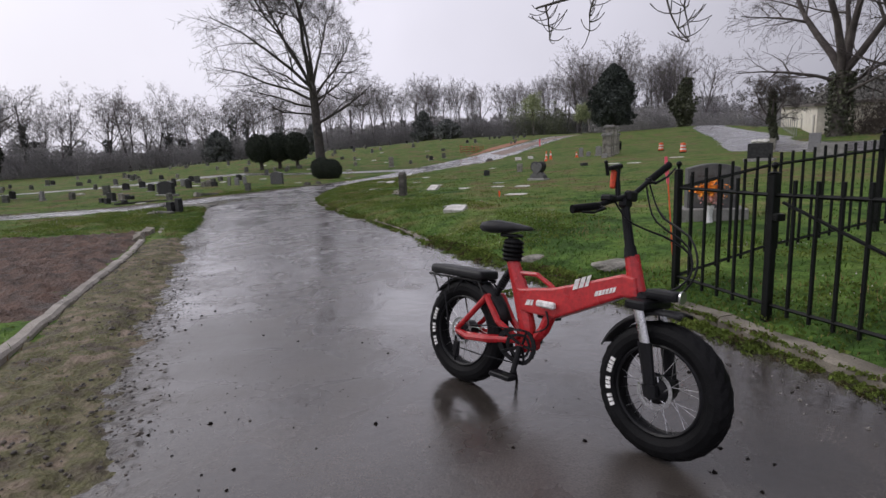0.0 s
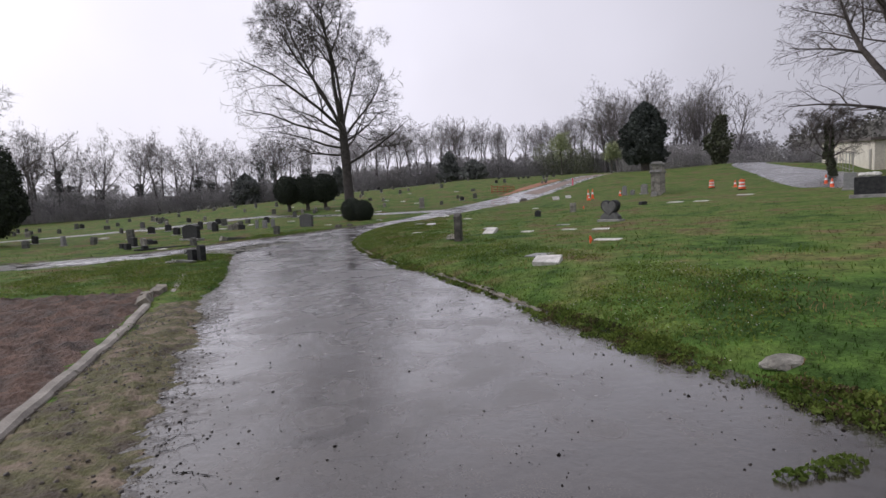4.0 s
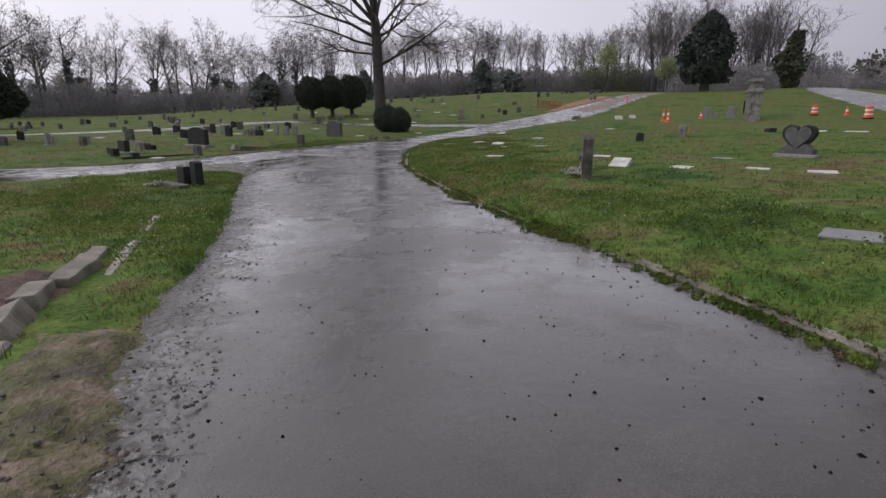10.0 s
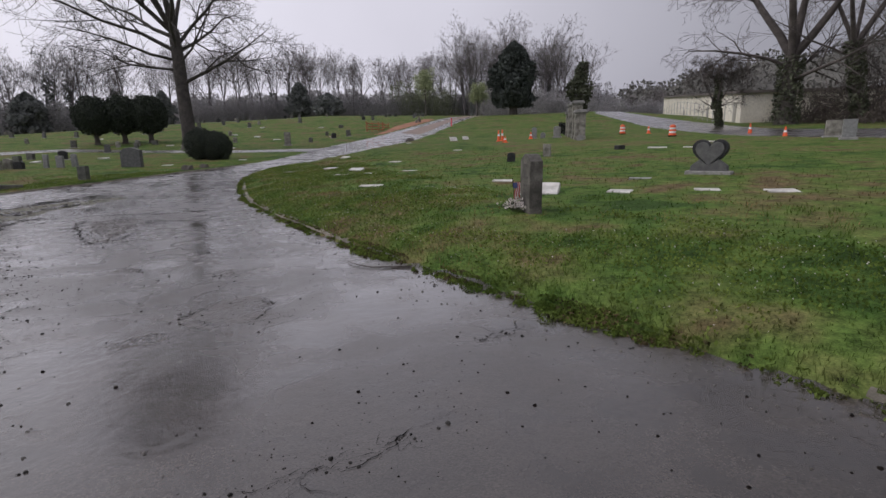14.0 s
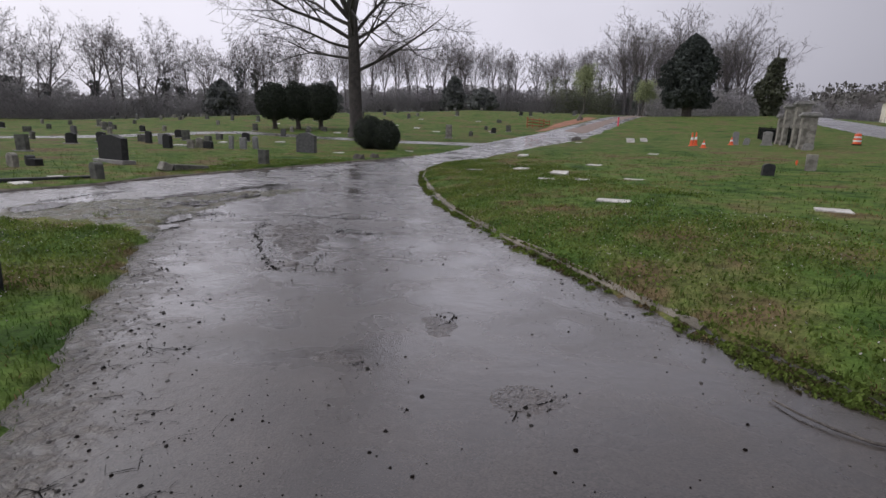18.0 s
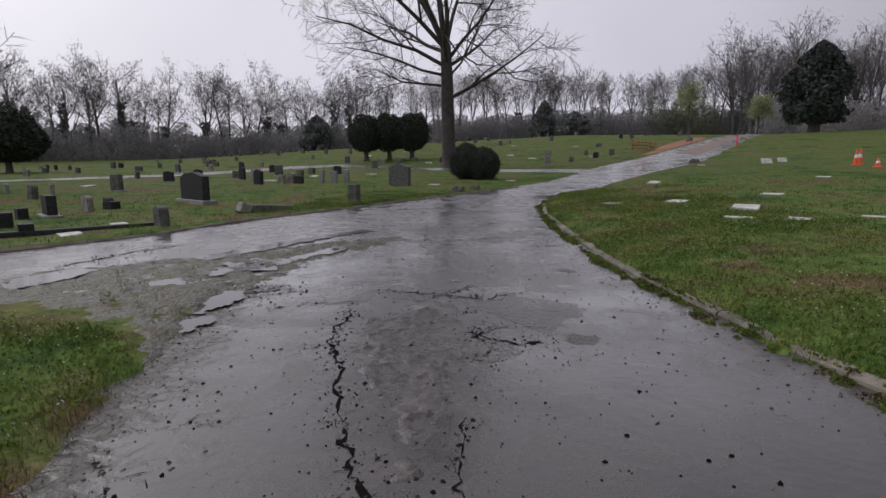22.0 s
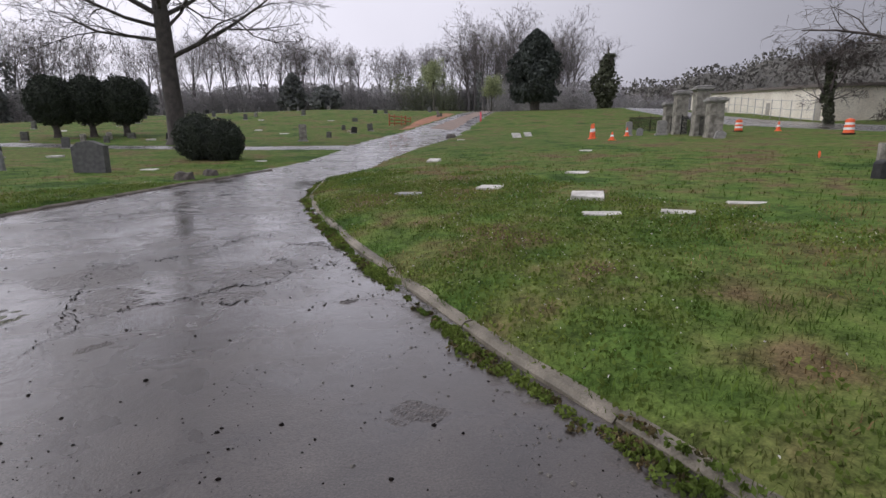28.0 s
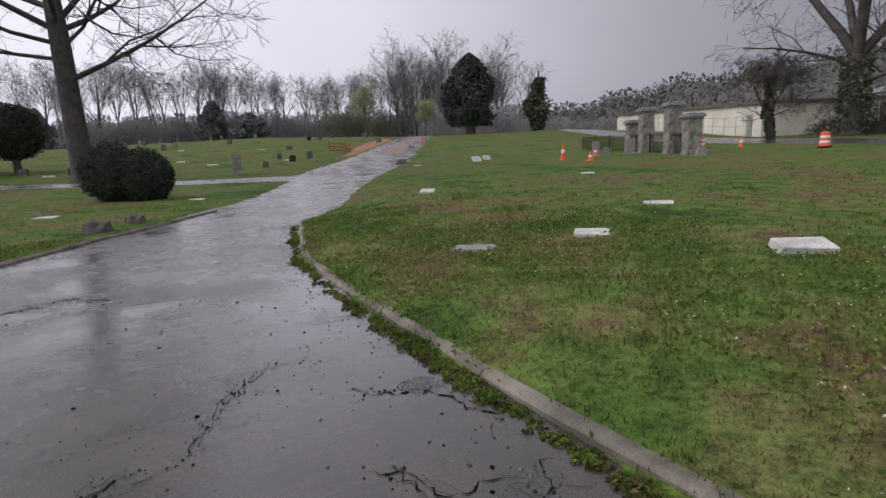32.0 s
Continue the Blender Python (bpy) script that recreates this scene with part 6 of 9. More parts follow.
for k in range(22):
    x, y = rng.uniform(-26, 4), rng.uniform(36, 80)
    if x > -6 and y < 50 or (x + 8) ** 2 + (y - 39) ** 2 < 16 or float(road_gap(np.array([x]), np.array([y]))[0]) < 0.6:
        continue
    flat_slab(x, y, rng.uniform(0.4, 0.7), 0.35, PALESTONE, "pale flat grave marker among old stones", rng.uniform(-40, 10), (rng.uniform(0, 12), 0), 0.07)


# ---------------------------------------------------------------- stone gate posts
def gate_post(x, y, h, w, turn):
    t = thing("stone_gate_post", (x, y, H(x, y) - 0.1), "weathered stone gate post with moulded cap", "gate post", "stone gate posts", turn)
    bm = bmesh.new()
    box(bm, (w * 1.10, w * 1.10, 0.30), (0, 0, 0.15), 0.02)
    part("plinth", bm, WORNSTONE, t)
    n = max(3, round((h - 0.55) / 0.42))
    ch = (h - 0.55) / n
    for k in range(n):
        bm = bmesh.new()
        box(bm, (w, w, ch - 0.004), (0.004 * (k % 2), -0.003 * (k % 2), 0.30 + ch * (k + 0.5)), 0.010)
        part("stone_course", bm, WORNSTONE, t)
    bm = bmesh.new()
    box(bm, (w * 1.12, w * 1.12, 0.07), (0, 0, h - 0.215), 0.015)
    box(bm, (w * 1.36, w * 1.36, 0.12), (0, 0, h - 0.12), 0.03, seg=2)
    box(bm, (w * 1.16, w * 1.16, 0.07), (0, 0, h - 0.025), 0.03)
    part("cap", bm, STEM_GREY, t)
    return t


GDIR = math.degrees(math.atan2(0.917, 0.40))
for s, h in ((0.0, 1.90), (1.9, 2.50), (5.0, 2.45), (6.9, 1.90)):
    gate_post(17.2 + 0.40 * s, 42.5 + 0.917 * s, h, 0.62, GDIR)
fence_run("iron_fence", (17.2, 42.9), (17.64, 43.9), (0.0,), 0.12, "low black iron fence between stone posts")
fence_run("iron_gate", (18.0, 44.6), (18.75, 46.4), (0.0, 1.9), 0.12, "old black iron gate between stone posts", category="gate")
fence_run("iron_fence", (19.2, 47.4), (19.6, 48.3), (0.0,), 0.12, "low black iron fence between stone posts")
fence_run("iron_fence", (19.9, 49.2), (23.5, 57.5), (0.0, 3, 6), 0.16, "low black iron fence along the slope")
headstone(17.9, 46.9, 0.5, 0.72, STEM_GREY, "grey upright gravestone by the stone gate", "arch", 0.2, 0.1, -30)
headstone(16.75, 48.2, 0.34, 0.72, GRANITE, "slim grey upright gravestone", "round", 0.2, 0.06, -30)
headstone(17.3, 48.0, 0.34, 0.42, GRANITE, "low grey gravestone leaning", "peak", 0.2, 0, -30, (0, 8))
headstone(16.7, 41.6, 0.42, 0.34, STEM_GREY, "broken grey stone leaning by the gate post", "peak", 0.24, 0, -30, (0, 14))


# ---------------------------------------------------------------- drums and cones
def drum(x, y, group="traffic drums", tilt=(0, 0)):
    t = thing("traffic_drum", (x, y, H(x, y)), "orange and white striped traffic drum on turf", "traffic drum", group, tilt=tilt)
    t.matrix_basis = t.matrix_basis @ Matrix.Scale(0.70, 4)
    bm = bmesh.new()
    lathe(bm, [(0.36, -0.04), (0.37, 0.05), (0.34, 0.08), (0.29, 0.085)], 18)
    part("rubber_base", bm, RUBBER, t)
    zs = [0.08, 0.27, 0.42, 0.57, 0.72, 0.90]
    for i, (a, b) in enumerate(zip(zs, zs[1:])):
        bm = bmesh.new()
        r0, r1 = 0.30 - 0.012 * i, 0.292 - 0.012 * i
        lathe(bm, [(r0 - 0.012, a), (r0, a + 0.008), (r1, b - 0.008), (r1 - 0.012, b)], 18)
        part("orange_band" if i % 2 == 0 else "white_band", bm, ORANGE if i % 2 == 0 else WHITEBAND, t)
    bm = bmesh.new()
    lathe(bm, [(0.22, 0.895), (0.20, 0.93), (0.10, 0.945)], 18)
    tube(bm, [(-0.09, 0, 0.94), (-0.07, 0, 0.99), (0.07, 0, 0.99), (0.09, 0, 0.94)], 0.014, 6)
    part("handle_top", bm, ORANGE, t)
    return t


def cone(x, y, h=0.7, tilt=(0, 0)):
    h *= 0.86
    t = thing("traffic_cone", (x, y, H(x, y)), "orange traffic cone with pale band on turf", "traffic cone", "traffic cones", tilt=tilt)
    bm = bmesh.new()
    box(bm, (0.28, 0.28, 0.05), (0, 0, 0.01), 0.02)
    part("foot", bm, ORANGE, t)
    bm = bmesh.new()
    lathe(bm, [(0.112, 0.03), (0.086, h * 0.45)], 14)
    part("body", bm, ORANGE, t)
    bm = bmesh.new()
    lathe(bm, [(0.060, h * 0.66), (0.028, h)], 14)
    part("tip", bm, ORANGE, t)
    bm = bmesh.new()
    lathe(bm, [(0.087, h * 0.45), (0.061, h * 0.66)], 14)
    part("band", bm, WHITEBAND, t)
    return t


drum(21.65, 39.5)
drum(23.2, 46.9)
for x, y, h in ((13.4, 46.7, 0.9), (13.9, 47.3, 0.9), (12.8, 44.0, 0.45), (16.2, 47.6, 0.55), (24.1, 45.1, 0.6), (26.4, 38.6, 0.75), (22.9, 33.0, 0.6)):
    cone(x, y, h)


def survey_flag(x, y):
    t = thing("survey_flag", (x, y, H(x, y)), "small orange survey flag stuck in the grass", "survey flag", "survey flags")
    bm = bmesh.new()
    rod(bm, (0, 0, -0.04), (0, 0, 0.16), 0.002, n=4)
    part("wire", bm, STEEL, t)
    bm = bmesh.new()
    tube(bm, [(0, 0, 0.17), (0.01, 0.006, 0.10), (0.0, 0, 0.02)], [0.018, 0.034, 0.012], 6)
    part("flag", bm, ORANGE, t)


survey_flag(5.75, 15.0)
survey_flag(9.4, 31.2)
# pink painted post and low orange mesh at the lane's head
bm = bmesh.new()
box(bm, (0.15, 0.15, 1.1), (0, 0, 0.45), 0.02)
whole("marker_post", bm, PINK, (18.6, 76.6, H(18.6, 76.6)), "tall fluorescent pink-orange marker post by lane", "post")
bm = bmesh.new()
for z in (0.15, 0.45, 0.75):
    tube(bm, [(-3.5 + k, 0.3 * math.sin(k * 1.3), z) for k in range(8)], 0.05, 4)
for k in range(8):
    rod(bm, (-3.5 + k, 0.3 * math.sin(k * 1.3), -0.1), (-3.5 + k, 0.3 * math.sin(k * 1.3), 0.95), 0.035, n=5)
whole("barrier_fence", bm, mat("faded_orange_mesh", (0.36, 0.10, 0.05), (0.46, 0.16, 0.09), 3, 0.8, 0, 30), (8.8, 72.0, H(8.8, 72.0)), "faded orange plastic barrier fence along lane", "barrier", turn=60)


# small flag and flowers at the upright stone
def little_flag(x, y):
    t = thing("small_flag", (x, y, H(x, y)), "small striped flag on a stick beside a gravestone", "flag", tilt=(4, -6), turn=-40)
    t.matrix_basis = t.matrix_basis @ Matrix.Scale(1.08, 4)
    bm = bmesh.new()
    rod(bm, (0, 0, -0.05), (0, 0, 0.36), 0.004, n=6)
    part("stick", bm, BLACKPAINT, t)
    cols = (mat("flag_red", (0.45, 0.05, 0.06), (0.52, 0.08, 0.08), 20, 0.8, 0, 80), mat("flag_white", (0.6, 0.56, 0.56), (0.68, 0.65, 0.64), 20, 0.8, 0, 80), mat("flag_blue", (0.05, 0.06, 0.16), (0.07, 0.08, 0.2), 20, 0.8, 0, 80))
    for k in range(7):
        bm = bmesh.new()
        x0 = 0.006 + 0.016 * k
        n = 6
        rows = [[bm.verts.new((x0 + w + 0.012 * math.sin(i * 1.2), 0.02 * math.sin(i * 0.9 + k * 0.7), 0.30 - 0.045 * i)) for w in (0, 0.0158)] for i in range(n)]
        for a, b in zip(rows, rows[1:]):
            bm.faces.new((a[0], a[1], b[1], b[0]))
        bmesh.ops.solidify(bm, geom=bm.faces[:], thickness=0.0015)
        part("stripe", bm, cols[k % 2], t)
    bm = bmesh.new()
    box(bm, (0.055, 0.006, 0.07), (0.034, -0.014, 0.265))
    part("canton", bm, cols[2], t)
    rng = random.Random(4)
    f = thing("grave_bouquet", (x - 0.13, y - 0.40, H(x - 0.13, y - 0.40)), "faded white and pink flowers at a gravestone's foot", "flowers")
    pts = [Vector((rng.gauss(0, 0.10), rng.gauss(0, 0.08), 0.07 + abs(rng.gauss(0, 0.05)))) for _ in range(320)]
    under("blossom", leaf_cloud("blossom", pts, 0.020, rng, mat("faded_petals", (0.55, 0.48, 0.45), (0.7, 0.66, 0.62), 20, 0.8, 0, 90, island=0.3)), f)
    pts = [Vector((rng.gauss(0, 0.09), rng.gauss(0, 0.07), 0.04 + abs(rng.gauss(0, 0.04)))) for _ in range(160)]
    under("leaves", leaf_cloud("leaves", pts, 0.024, rng, IVY), f)


little_flag(3.10, 19.27)


def posy(x, y, seed):
    """A low bunch of weathered white flowers lying in the grass."""
    rng = random.Random(seed)
    f = thing("grave_posy", (x, y, H(x, y)), "faded white flowers lying by dark gravestones", "flowers")
    pts = [Vector((rng.gauss(0, 0.09), rng.gauss(0, 0.06), 0.03 + abs(rng.gauss(0, 0.03)))) for _ in range(150)]
    under("blossom", leaf_cloud("blossom", pts, 0.022, rng, PALESTONE), f)
    pts = [Vector((rng.gauss(0, 0.08), rng.gauss(0, 0.05), 0.02 + abs(rng.gauss(0, 0.02)))) for _ in range(90)]
    under("leaves", leaf_cloud("leaves", pts, 0.024, rng, IVY), f)


posy(-4.98, 18.9, 6)


# ---------------------------------------------------------------- trees of the eastern side and beyond
GROVE = mat("grey_pink_twigs", (0.070, 0.059, 0.055), (0.140, 0.120, 0.112), 1.5, 0.9, 0.4, 30, bdist=0.03)


def grove_tree(x, y, h, r, seed, label, ivy=0.0, fork=0.3, lean=(0, 0), spread_angle=42, dens=1.0):
    """A large bare tree; ivy: height to which its trunk is clothed."""
    rng = random.Random(seed)
    t = thing("bare_tree", (x, y, H(x, y) - 0.1), label, "tree", "bare trees")
    w = Wood()
    top = Vector((lean[0] * h * fork, lean[1] * h * fork, h * fork))
    w.limb([Vector((0, 0, 0)), Vector((0, 0, 0.6)), top * 0.5, top], [r * 1.5, r * 1.05, r * 0.95, r * 0.8], 9)
    under("trunk", w.mesh("trunk", BARK), t)
    c = Wood(0.012)
    spec = [(7 if dens < 1.5 else 9, spread_angle, 0.52, 6, 0.02, 0.12), (6 if dens < 1.5 else 7, 44, 0.55, 4, 0.02, 0.18), (3 if dens < 1.5 else 5, 42, 0.58, 3, -0.01, 0.24), (3, 40, 0.65, 3, -0.03, 0.28), (0, 0, 0, 3, -0.05, 0.3)]
    for k in range(3 if dens < 0.8 else 4 if dens < 1.5 else 5):
        a = k * 1.7 + rng.uniform(0, 0.8)
        s = rng.uniform(0.35, 0.75) if k else 0.1
        c.grow(top - Vector((0, 0, 0.2)), Vector((math.cos(a) * s, math.sin(a) * s, 1)).normalized(), h * (1 - fork) * rng.uniform(0.75, 1.0), r * rng.uniform(0.45, 0.62), 0, rng, spec)
    for k in range(3 if dens > 0.8 else 1):
        a = k * 2.2 + rng.uniform(0, 1)
        z = h * fork * rng.uniform(0.55, 0.95)
        c.grow(top * (z / top.z), Vector((math.cos(a), math.sin(a), 0.45)).normalized(), h * 0.42, r * 0.3, 1, rng, spec)
    c.twigs(2, 0.55, 0.007, rng, -0.05)
    under("crown", c.mesh("crown", GROVE), t)
    if ivy:
        pts = []
        for _ in range(int(900 * ivy / 4)):
            z = rng.uniform(0, ivy)
            a = rng.uniform(0, 6.283)
            k = r * (1.05 + 0.5 * rng.random()) + 0.25 * max(0, noise.noise(Vector((math.cos(a), math.sin(a), z * 0.6 + seed))))
            pts.append(top * (z / top.z if z < top.z else 1) + Vector((math.cos(a) * k, math.sin(a) * k, 0 if z < top.z else z - top.z)))
        under("ivy", leaf_cloud("ivy", pts, 0.14, rng, IVY), t, "dark ivy clothing the trunk")
    return t


grove_tree(38.6, 47.4, 19.5, 0.62, 101, "large spreading bare tree with ivy on its trunk", 5.5, 0.28, (0, 0), 46, 2.0)
grove_tree(41.5, 43.5, 17.0, 0.38, 102, "tall bare tree leaning with ivy on its trunk", 6.0, 0.34, (-0.15, 0.1))
grove_tree(39.5, 37.0, 16.0, 0.33, 103, "tall bare tree at the wood's edge", 3.0, 0.38, (0.08, -0.1))
grove_tree(42.5, 32.5, 18.0, 0.40, 104, "tall bare tree at the wood's edge", 4.0, 0.36, dens=0.5)
grove_tree(39.0, 27.0, 15.0, 0.30, 105, "slim bare tree at the wood's edge", 0, 0.40, (0.1, 0.1))
grove_tree(45.5, 24.0, 18.0, 0.42, 106, "tall bare tree at the wood's edge", 4.0, 0.34, dens=0.5)
grove_tree(35.5, 51.0, 6.0, 0.20, 107, "small bare tree smothered in ivy and creepers", 4.5, 0.34, (-0.2, 0.0), 55)
grove_tree(-26.6, 35.6, 10.5, 0.30, 108, "bare tree behind dark clipped evergreens", 0, 0.34, (0, 0), 34)
woods("east_woods", along([(37, 12), (43, 30), (46, 46), (52, 52)], 18, random.Random(12), -16), (10, 17), 6, TWIG, "thicket of bare trees along the eastern road", 0.14)


def brush(name, line, n, depth, hmin, hmax, seed, material, label, leaf=0.35, per=60, wide=1.4, slim=0.07):
    """Low tangled growth: mounded clumps of fine twigs and dead leaves along a line."""
    rng = random.Random(seed)
    pts = []
    for x, y in along(line, n, rng, depth):
        h, w, z = rng.uniform(hmin, hmax), rng.uniform(0.7, 1.3) * wide, H(x, y)
        for _ in range(per):
            a, u = rng.uniform(0, 6.283), rng.random()
            k = w * math.sqrt(rng.random()) * (1.1 - 0.7 * u)
            pts.append((x + k * math.cos(a), y + k * math.sin(a), z + h * u))
    return tagged(new(name, leaf_cloud(name, pts, leaf, rng, material, 0.0, slim, 0.9 if slim < 0.3 else 0.0)), label, "undergrowth", kind="stuff")


# Brown brush raised to pale grey: the mist before it is in the colour.
HAZED_UNDER = mat("hazed_undergrowth", (0.305, 0.295, 0.298), (0.400, 0.387, 0.386), 0.25, 0.95, 0, 3, island=0.15, thin=0.45)
GREENUNDER = mat("greening_undergrowth", (0.195, 0.212, 0.150), (0.285, 0.305, 0.210), 0.2, 0.95, 0, 3, island=0.25, thin=0.45)
brush("west_undergrowth", [(-28, 117), (-60, 99), (-80, 72), (-93, 38)], 190, -7, 2.0, 5.6, 21, HAZED_UNDER, "winter undergrowth below far trees, paled for haze", 0.36, 290, 3.0, 0.16)
brush("north_undergrowth", [(58, 149), (20, 151), (-30, 134)], 190, -8, 2.0, 6.0, 22, HAZED_UNDER, "winter undergrowth below far trees, paled for haze", 0.38, 290, 3.2, 0.16)
brush("north_greening", [(40, 147), (24, 149)], 34, -8, 5.0, 9.5, 23, GREENUNDER, "trees just coming into leaf", 0.22, 330, 2.4, 0.4)
brush("north_east_undergrowth", [(116, 142), (84, 136), (44, 128)], 170, -8, 2.5, 6.5, 24, HAZED_UNDER, "dense thicket beyond the rise, paled for haze", 0.24, 320, 2.2, 0.3)
brush("east_undergrowth", [(35, 10), (38, 30), (39.5, 46), (42.6, 53.5)], 110, -4, 0.8, 3.4, 25, TWIG, "tangled brown undergrowth beneath bare trees", 0.17, 240, 1.5, 0.12)
brush("east_thicket", [(40, 14), (45, 34), (46, 50)], 90, -8, 2.5, 6.5, 27, TWIG, "dense brown thicket under the eastern trees", 0.26, 260, 2.0, 0.10)
brush("road_thicket", [(72, 118), (47, 113)], 60, -10, 2.5, 6.0, 26, HAZED_UNDER, "dense thicket beyond the far road, paled for haze", 0.24, 320, 1.9, 0.3)
# Pale grey puts rain haze into the colour; the bands fill gaps between trunks.
HAZED_BRUSH = mat("hazed_brush", (0.350, 0.342, 0.350), (0.450, 0.438, 0.442), 0.08, 0.95, 0, 2, island=0.10, thin=0.45)
brush("far_west_brush", [(-40, 142), (-78, 116), (-100, 78), (-114, 36)], 120, -8, 4.0, 8.5, 41, HAZED_BRUSH, "dense winter brush behind far trees, pale grey for haze", 0.55, 230, 4.2, 0.35)
brush("far_north_brush", [(84, 168), (20, 172), (-40, 152)], 130, -8, 4.0, 9.0, 42, HAZED_BRUSH, "dense winter brush behind far trees, pale grey for haze", 0.60, 230, 4.6, 0.35)
brush("far_rise_brush", [(92, 152), (46, 152)], 60, -8, 6.0, 12.0, 43, HAZED_BRUSH, "dense winter brush behind the rise, pale grey for haze", 0.50, 260, 4.0, 0.35)
evergreen(-40.5, 110, 6.4, 5.6, 51, HAZED_LEAF, "dark cedar at the wood's edge, paled for haze", leaf=0.4, n=3000)
evergreen(0.6, 140, 7.5, 5.0, 52, HAZED_LEAF, "tall dark cedar in the far woods, paled for haze", leaf=0.45, n=3600)
evergreen(6.7, 132.5, 4.6, 6.0, 53, HAZED_LEAF, "rounded dark evergreen before the far woods, paled for haze", leaf=0.5, n=2000)
evergreen(-23.0, 118, 6.0, 3.4, 54, HAZED_LEAF, "slim dark cedar behind clipped evergreens, paled for haze", leaf=0.4, n=2400)


def leafing_tree(x, y, h, w, seed, label):
    rng = random.Random(seed)
    t = thing("young_tree", (x, y, H(x, y) - 0.1), label, "tree")
    c = Wood()
    spec = [(10, 34, 0.45, 5, 0.02, 0.08), (7, 36, 0.5, 3, 0.03, 0.18), (5, 36, 0.55, 3, 0.0, 0.2), (0, 0, 0, 3, 0, 0.2)]
    c.grow(Vector((0, 0, 0)), Vector((0, 0, 1)), h * 0.95, 0.16, 0, rng, spec)
    under("trunk", c.mesh("trunk", BARK), t)
    pts = [p + Vector((rng.gauss(0, 0.3), rng.gauss(0, 0.3), rng.gauss(0, 0.3))) for p, _ in c.tips for _ in range(9)]
    under("foliage", leaf_cloud("foliage", pts, 0.13, rng, YOUNG), t)


leafing_tree(25.4, 119.0, 7.5, 5, 61, "young tree in fresh pale green leaf")
leafing_tree(34.0, 112.0, 5.0, 3, 62, "small tree in fresh pale green leaf")


def ivy_tree(x, y, h, seed):
    rng = random.Random(seed)
    t = thing("ivy_tree", (x, y, H(x, y) - 0.1), "bare tree smothered in dark ivy to its crown", "tree")
    c = Wood()
    spec = [(8, 38, 0.35, 6, 0.02, 0.08), (6, 40, 0.5, 3, 0.03, 0.2), (4, 36, 0.55, 3, 0, 0.2), (0, 0, 0, 3, 0, 0.2)]
    c.grow(Vector((0, 0, 0)), Vector((0.03, 0, 1)).normalized(), h, 0.4, 0, rng, spec)
    under("trunk", c.mesh("trunk", BARK), t)
    pts = []
    for _ in range(2600):
        u = rng.random()
        a = rng.uniform(0, 6.283)
        k = (1.0 + 1.3 * max(0, noise.noise(Vector((math.cos(a) * 1.5, math.sin(a) * 1.5, u * 6 + seed))) + 0.25)) * (0.7 + 0.9 * math.sin(min(1, u * 1.2) * math.pi) ** 2)
        pts.append((k * math.cos(a) * rng.random() ** 0.4 + 0.7 * math.sin(u * 5 + seed) * u, k * math.sin(a) * rng.random() ** 0.4, u * h * 0.88))
    under("ivy", leaf_cloud("ivy", pts, 0.30, rng, IVY if x > 0 else HAZED_LEAF), t)


ivy_tree(50.5, 101.5, 10.0, 71)
# lamp mast showing above the northern trees
mast = thing("light_mast", (47.5, 156.0, H(47.5, 156)), "tall thin steel light mast above the trees", "mast")
FARSTEEL = mat("far_galvanised_steel", (0.27, 0.27, 0.28), (0.36, 0.36, 0.37), 3, 0.6, 0, 20)
bm = bmesh.new()
rod(bm, (0, 0, -0.2), (0, 0, 19.3), 0.22, 0.12, 8)
part("pole", bm, FARSTEEL, mast)
bm = bmesh.new()
for z in (18.2, 19.3):
    box(bm, (1.9, 0.35, 0.5), (0, 0, z), 0.05)
part("lamp_head", bm, FARSTEEL, mast)

# wooded ridge far to the east
def ridge():
    rng = random.Random(81)
    line = [(128, 205), (160, 172), (200, 130), (230, 80), (240, 20)]
    tops = [19, 27, 34, 37, 37]
    pts = [Vector((*p, 0)) for p in line]
    v, f, c = [], [], []
    n = 60
    for i in range(n + 1):
        u = i / n * (len(pts) - 1)
        k = min(int(u), len(pts) - 2)
        p = pts[k].lerp(pts[k + 1], u - k)
        h = tops[k] + (tops[k + 1] - tops[k]) * (u - k) + 1.5 * math.sin(i * 0.9)
        out = Vector((p.x, p.y - 40, 0)).normalized()
        for s, z in ((-45, 0), (-20, h * 0.6), (0, h), (40, h * 0.7), (90, 0)):
            q = p + out * s
            v.append((q.x, q.y, z))
        for _ in range(190):
            s = rng.uniform(-40, 4)
            q = p + out * s + Vector((rng.uniform(-3, 3), rng.uniform(-3, 3), 0))
            c.append((q.x, q.y, h * (1 - max(0, -s) / 48) + rng.uniform(0, 3.2)))
    for i in range(n):
        for j in range(4):
            a = i * 5 + j
            f.append((a, a + 1, a + 6, a + 5))
    m = mat("ridge_woods", (0.085, 0.082, 0.075), (0.14, 0.135, 0.12), 0.05, 1.0, 0, 1, island=0.25)
    tagged(mesh_ob("ridge", v, f, m, True), "low wooded ridge in the rain", "ridge", kind="structure")
    tagged(new("ridge_trees", leaf_cloud("ridge_trees", c, 0.75, rng, m, 0.0, 0.5, 0.8)), "dense bare woods on a far ridge", "woods", kind="stuff")


ridge()


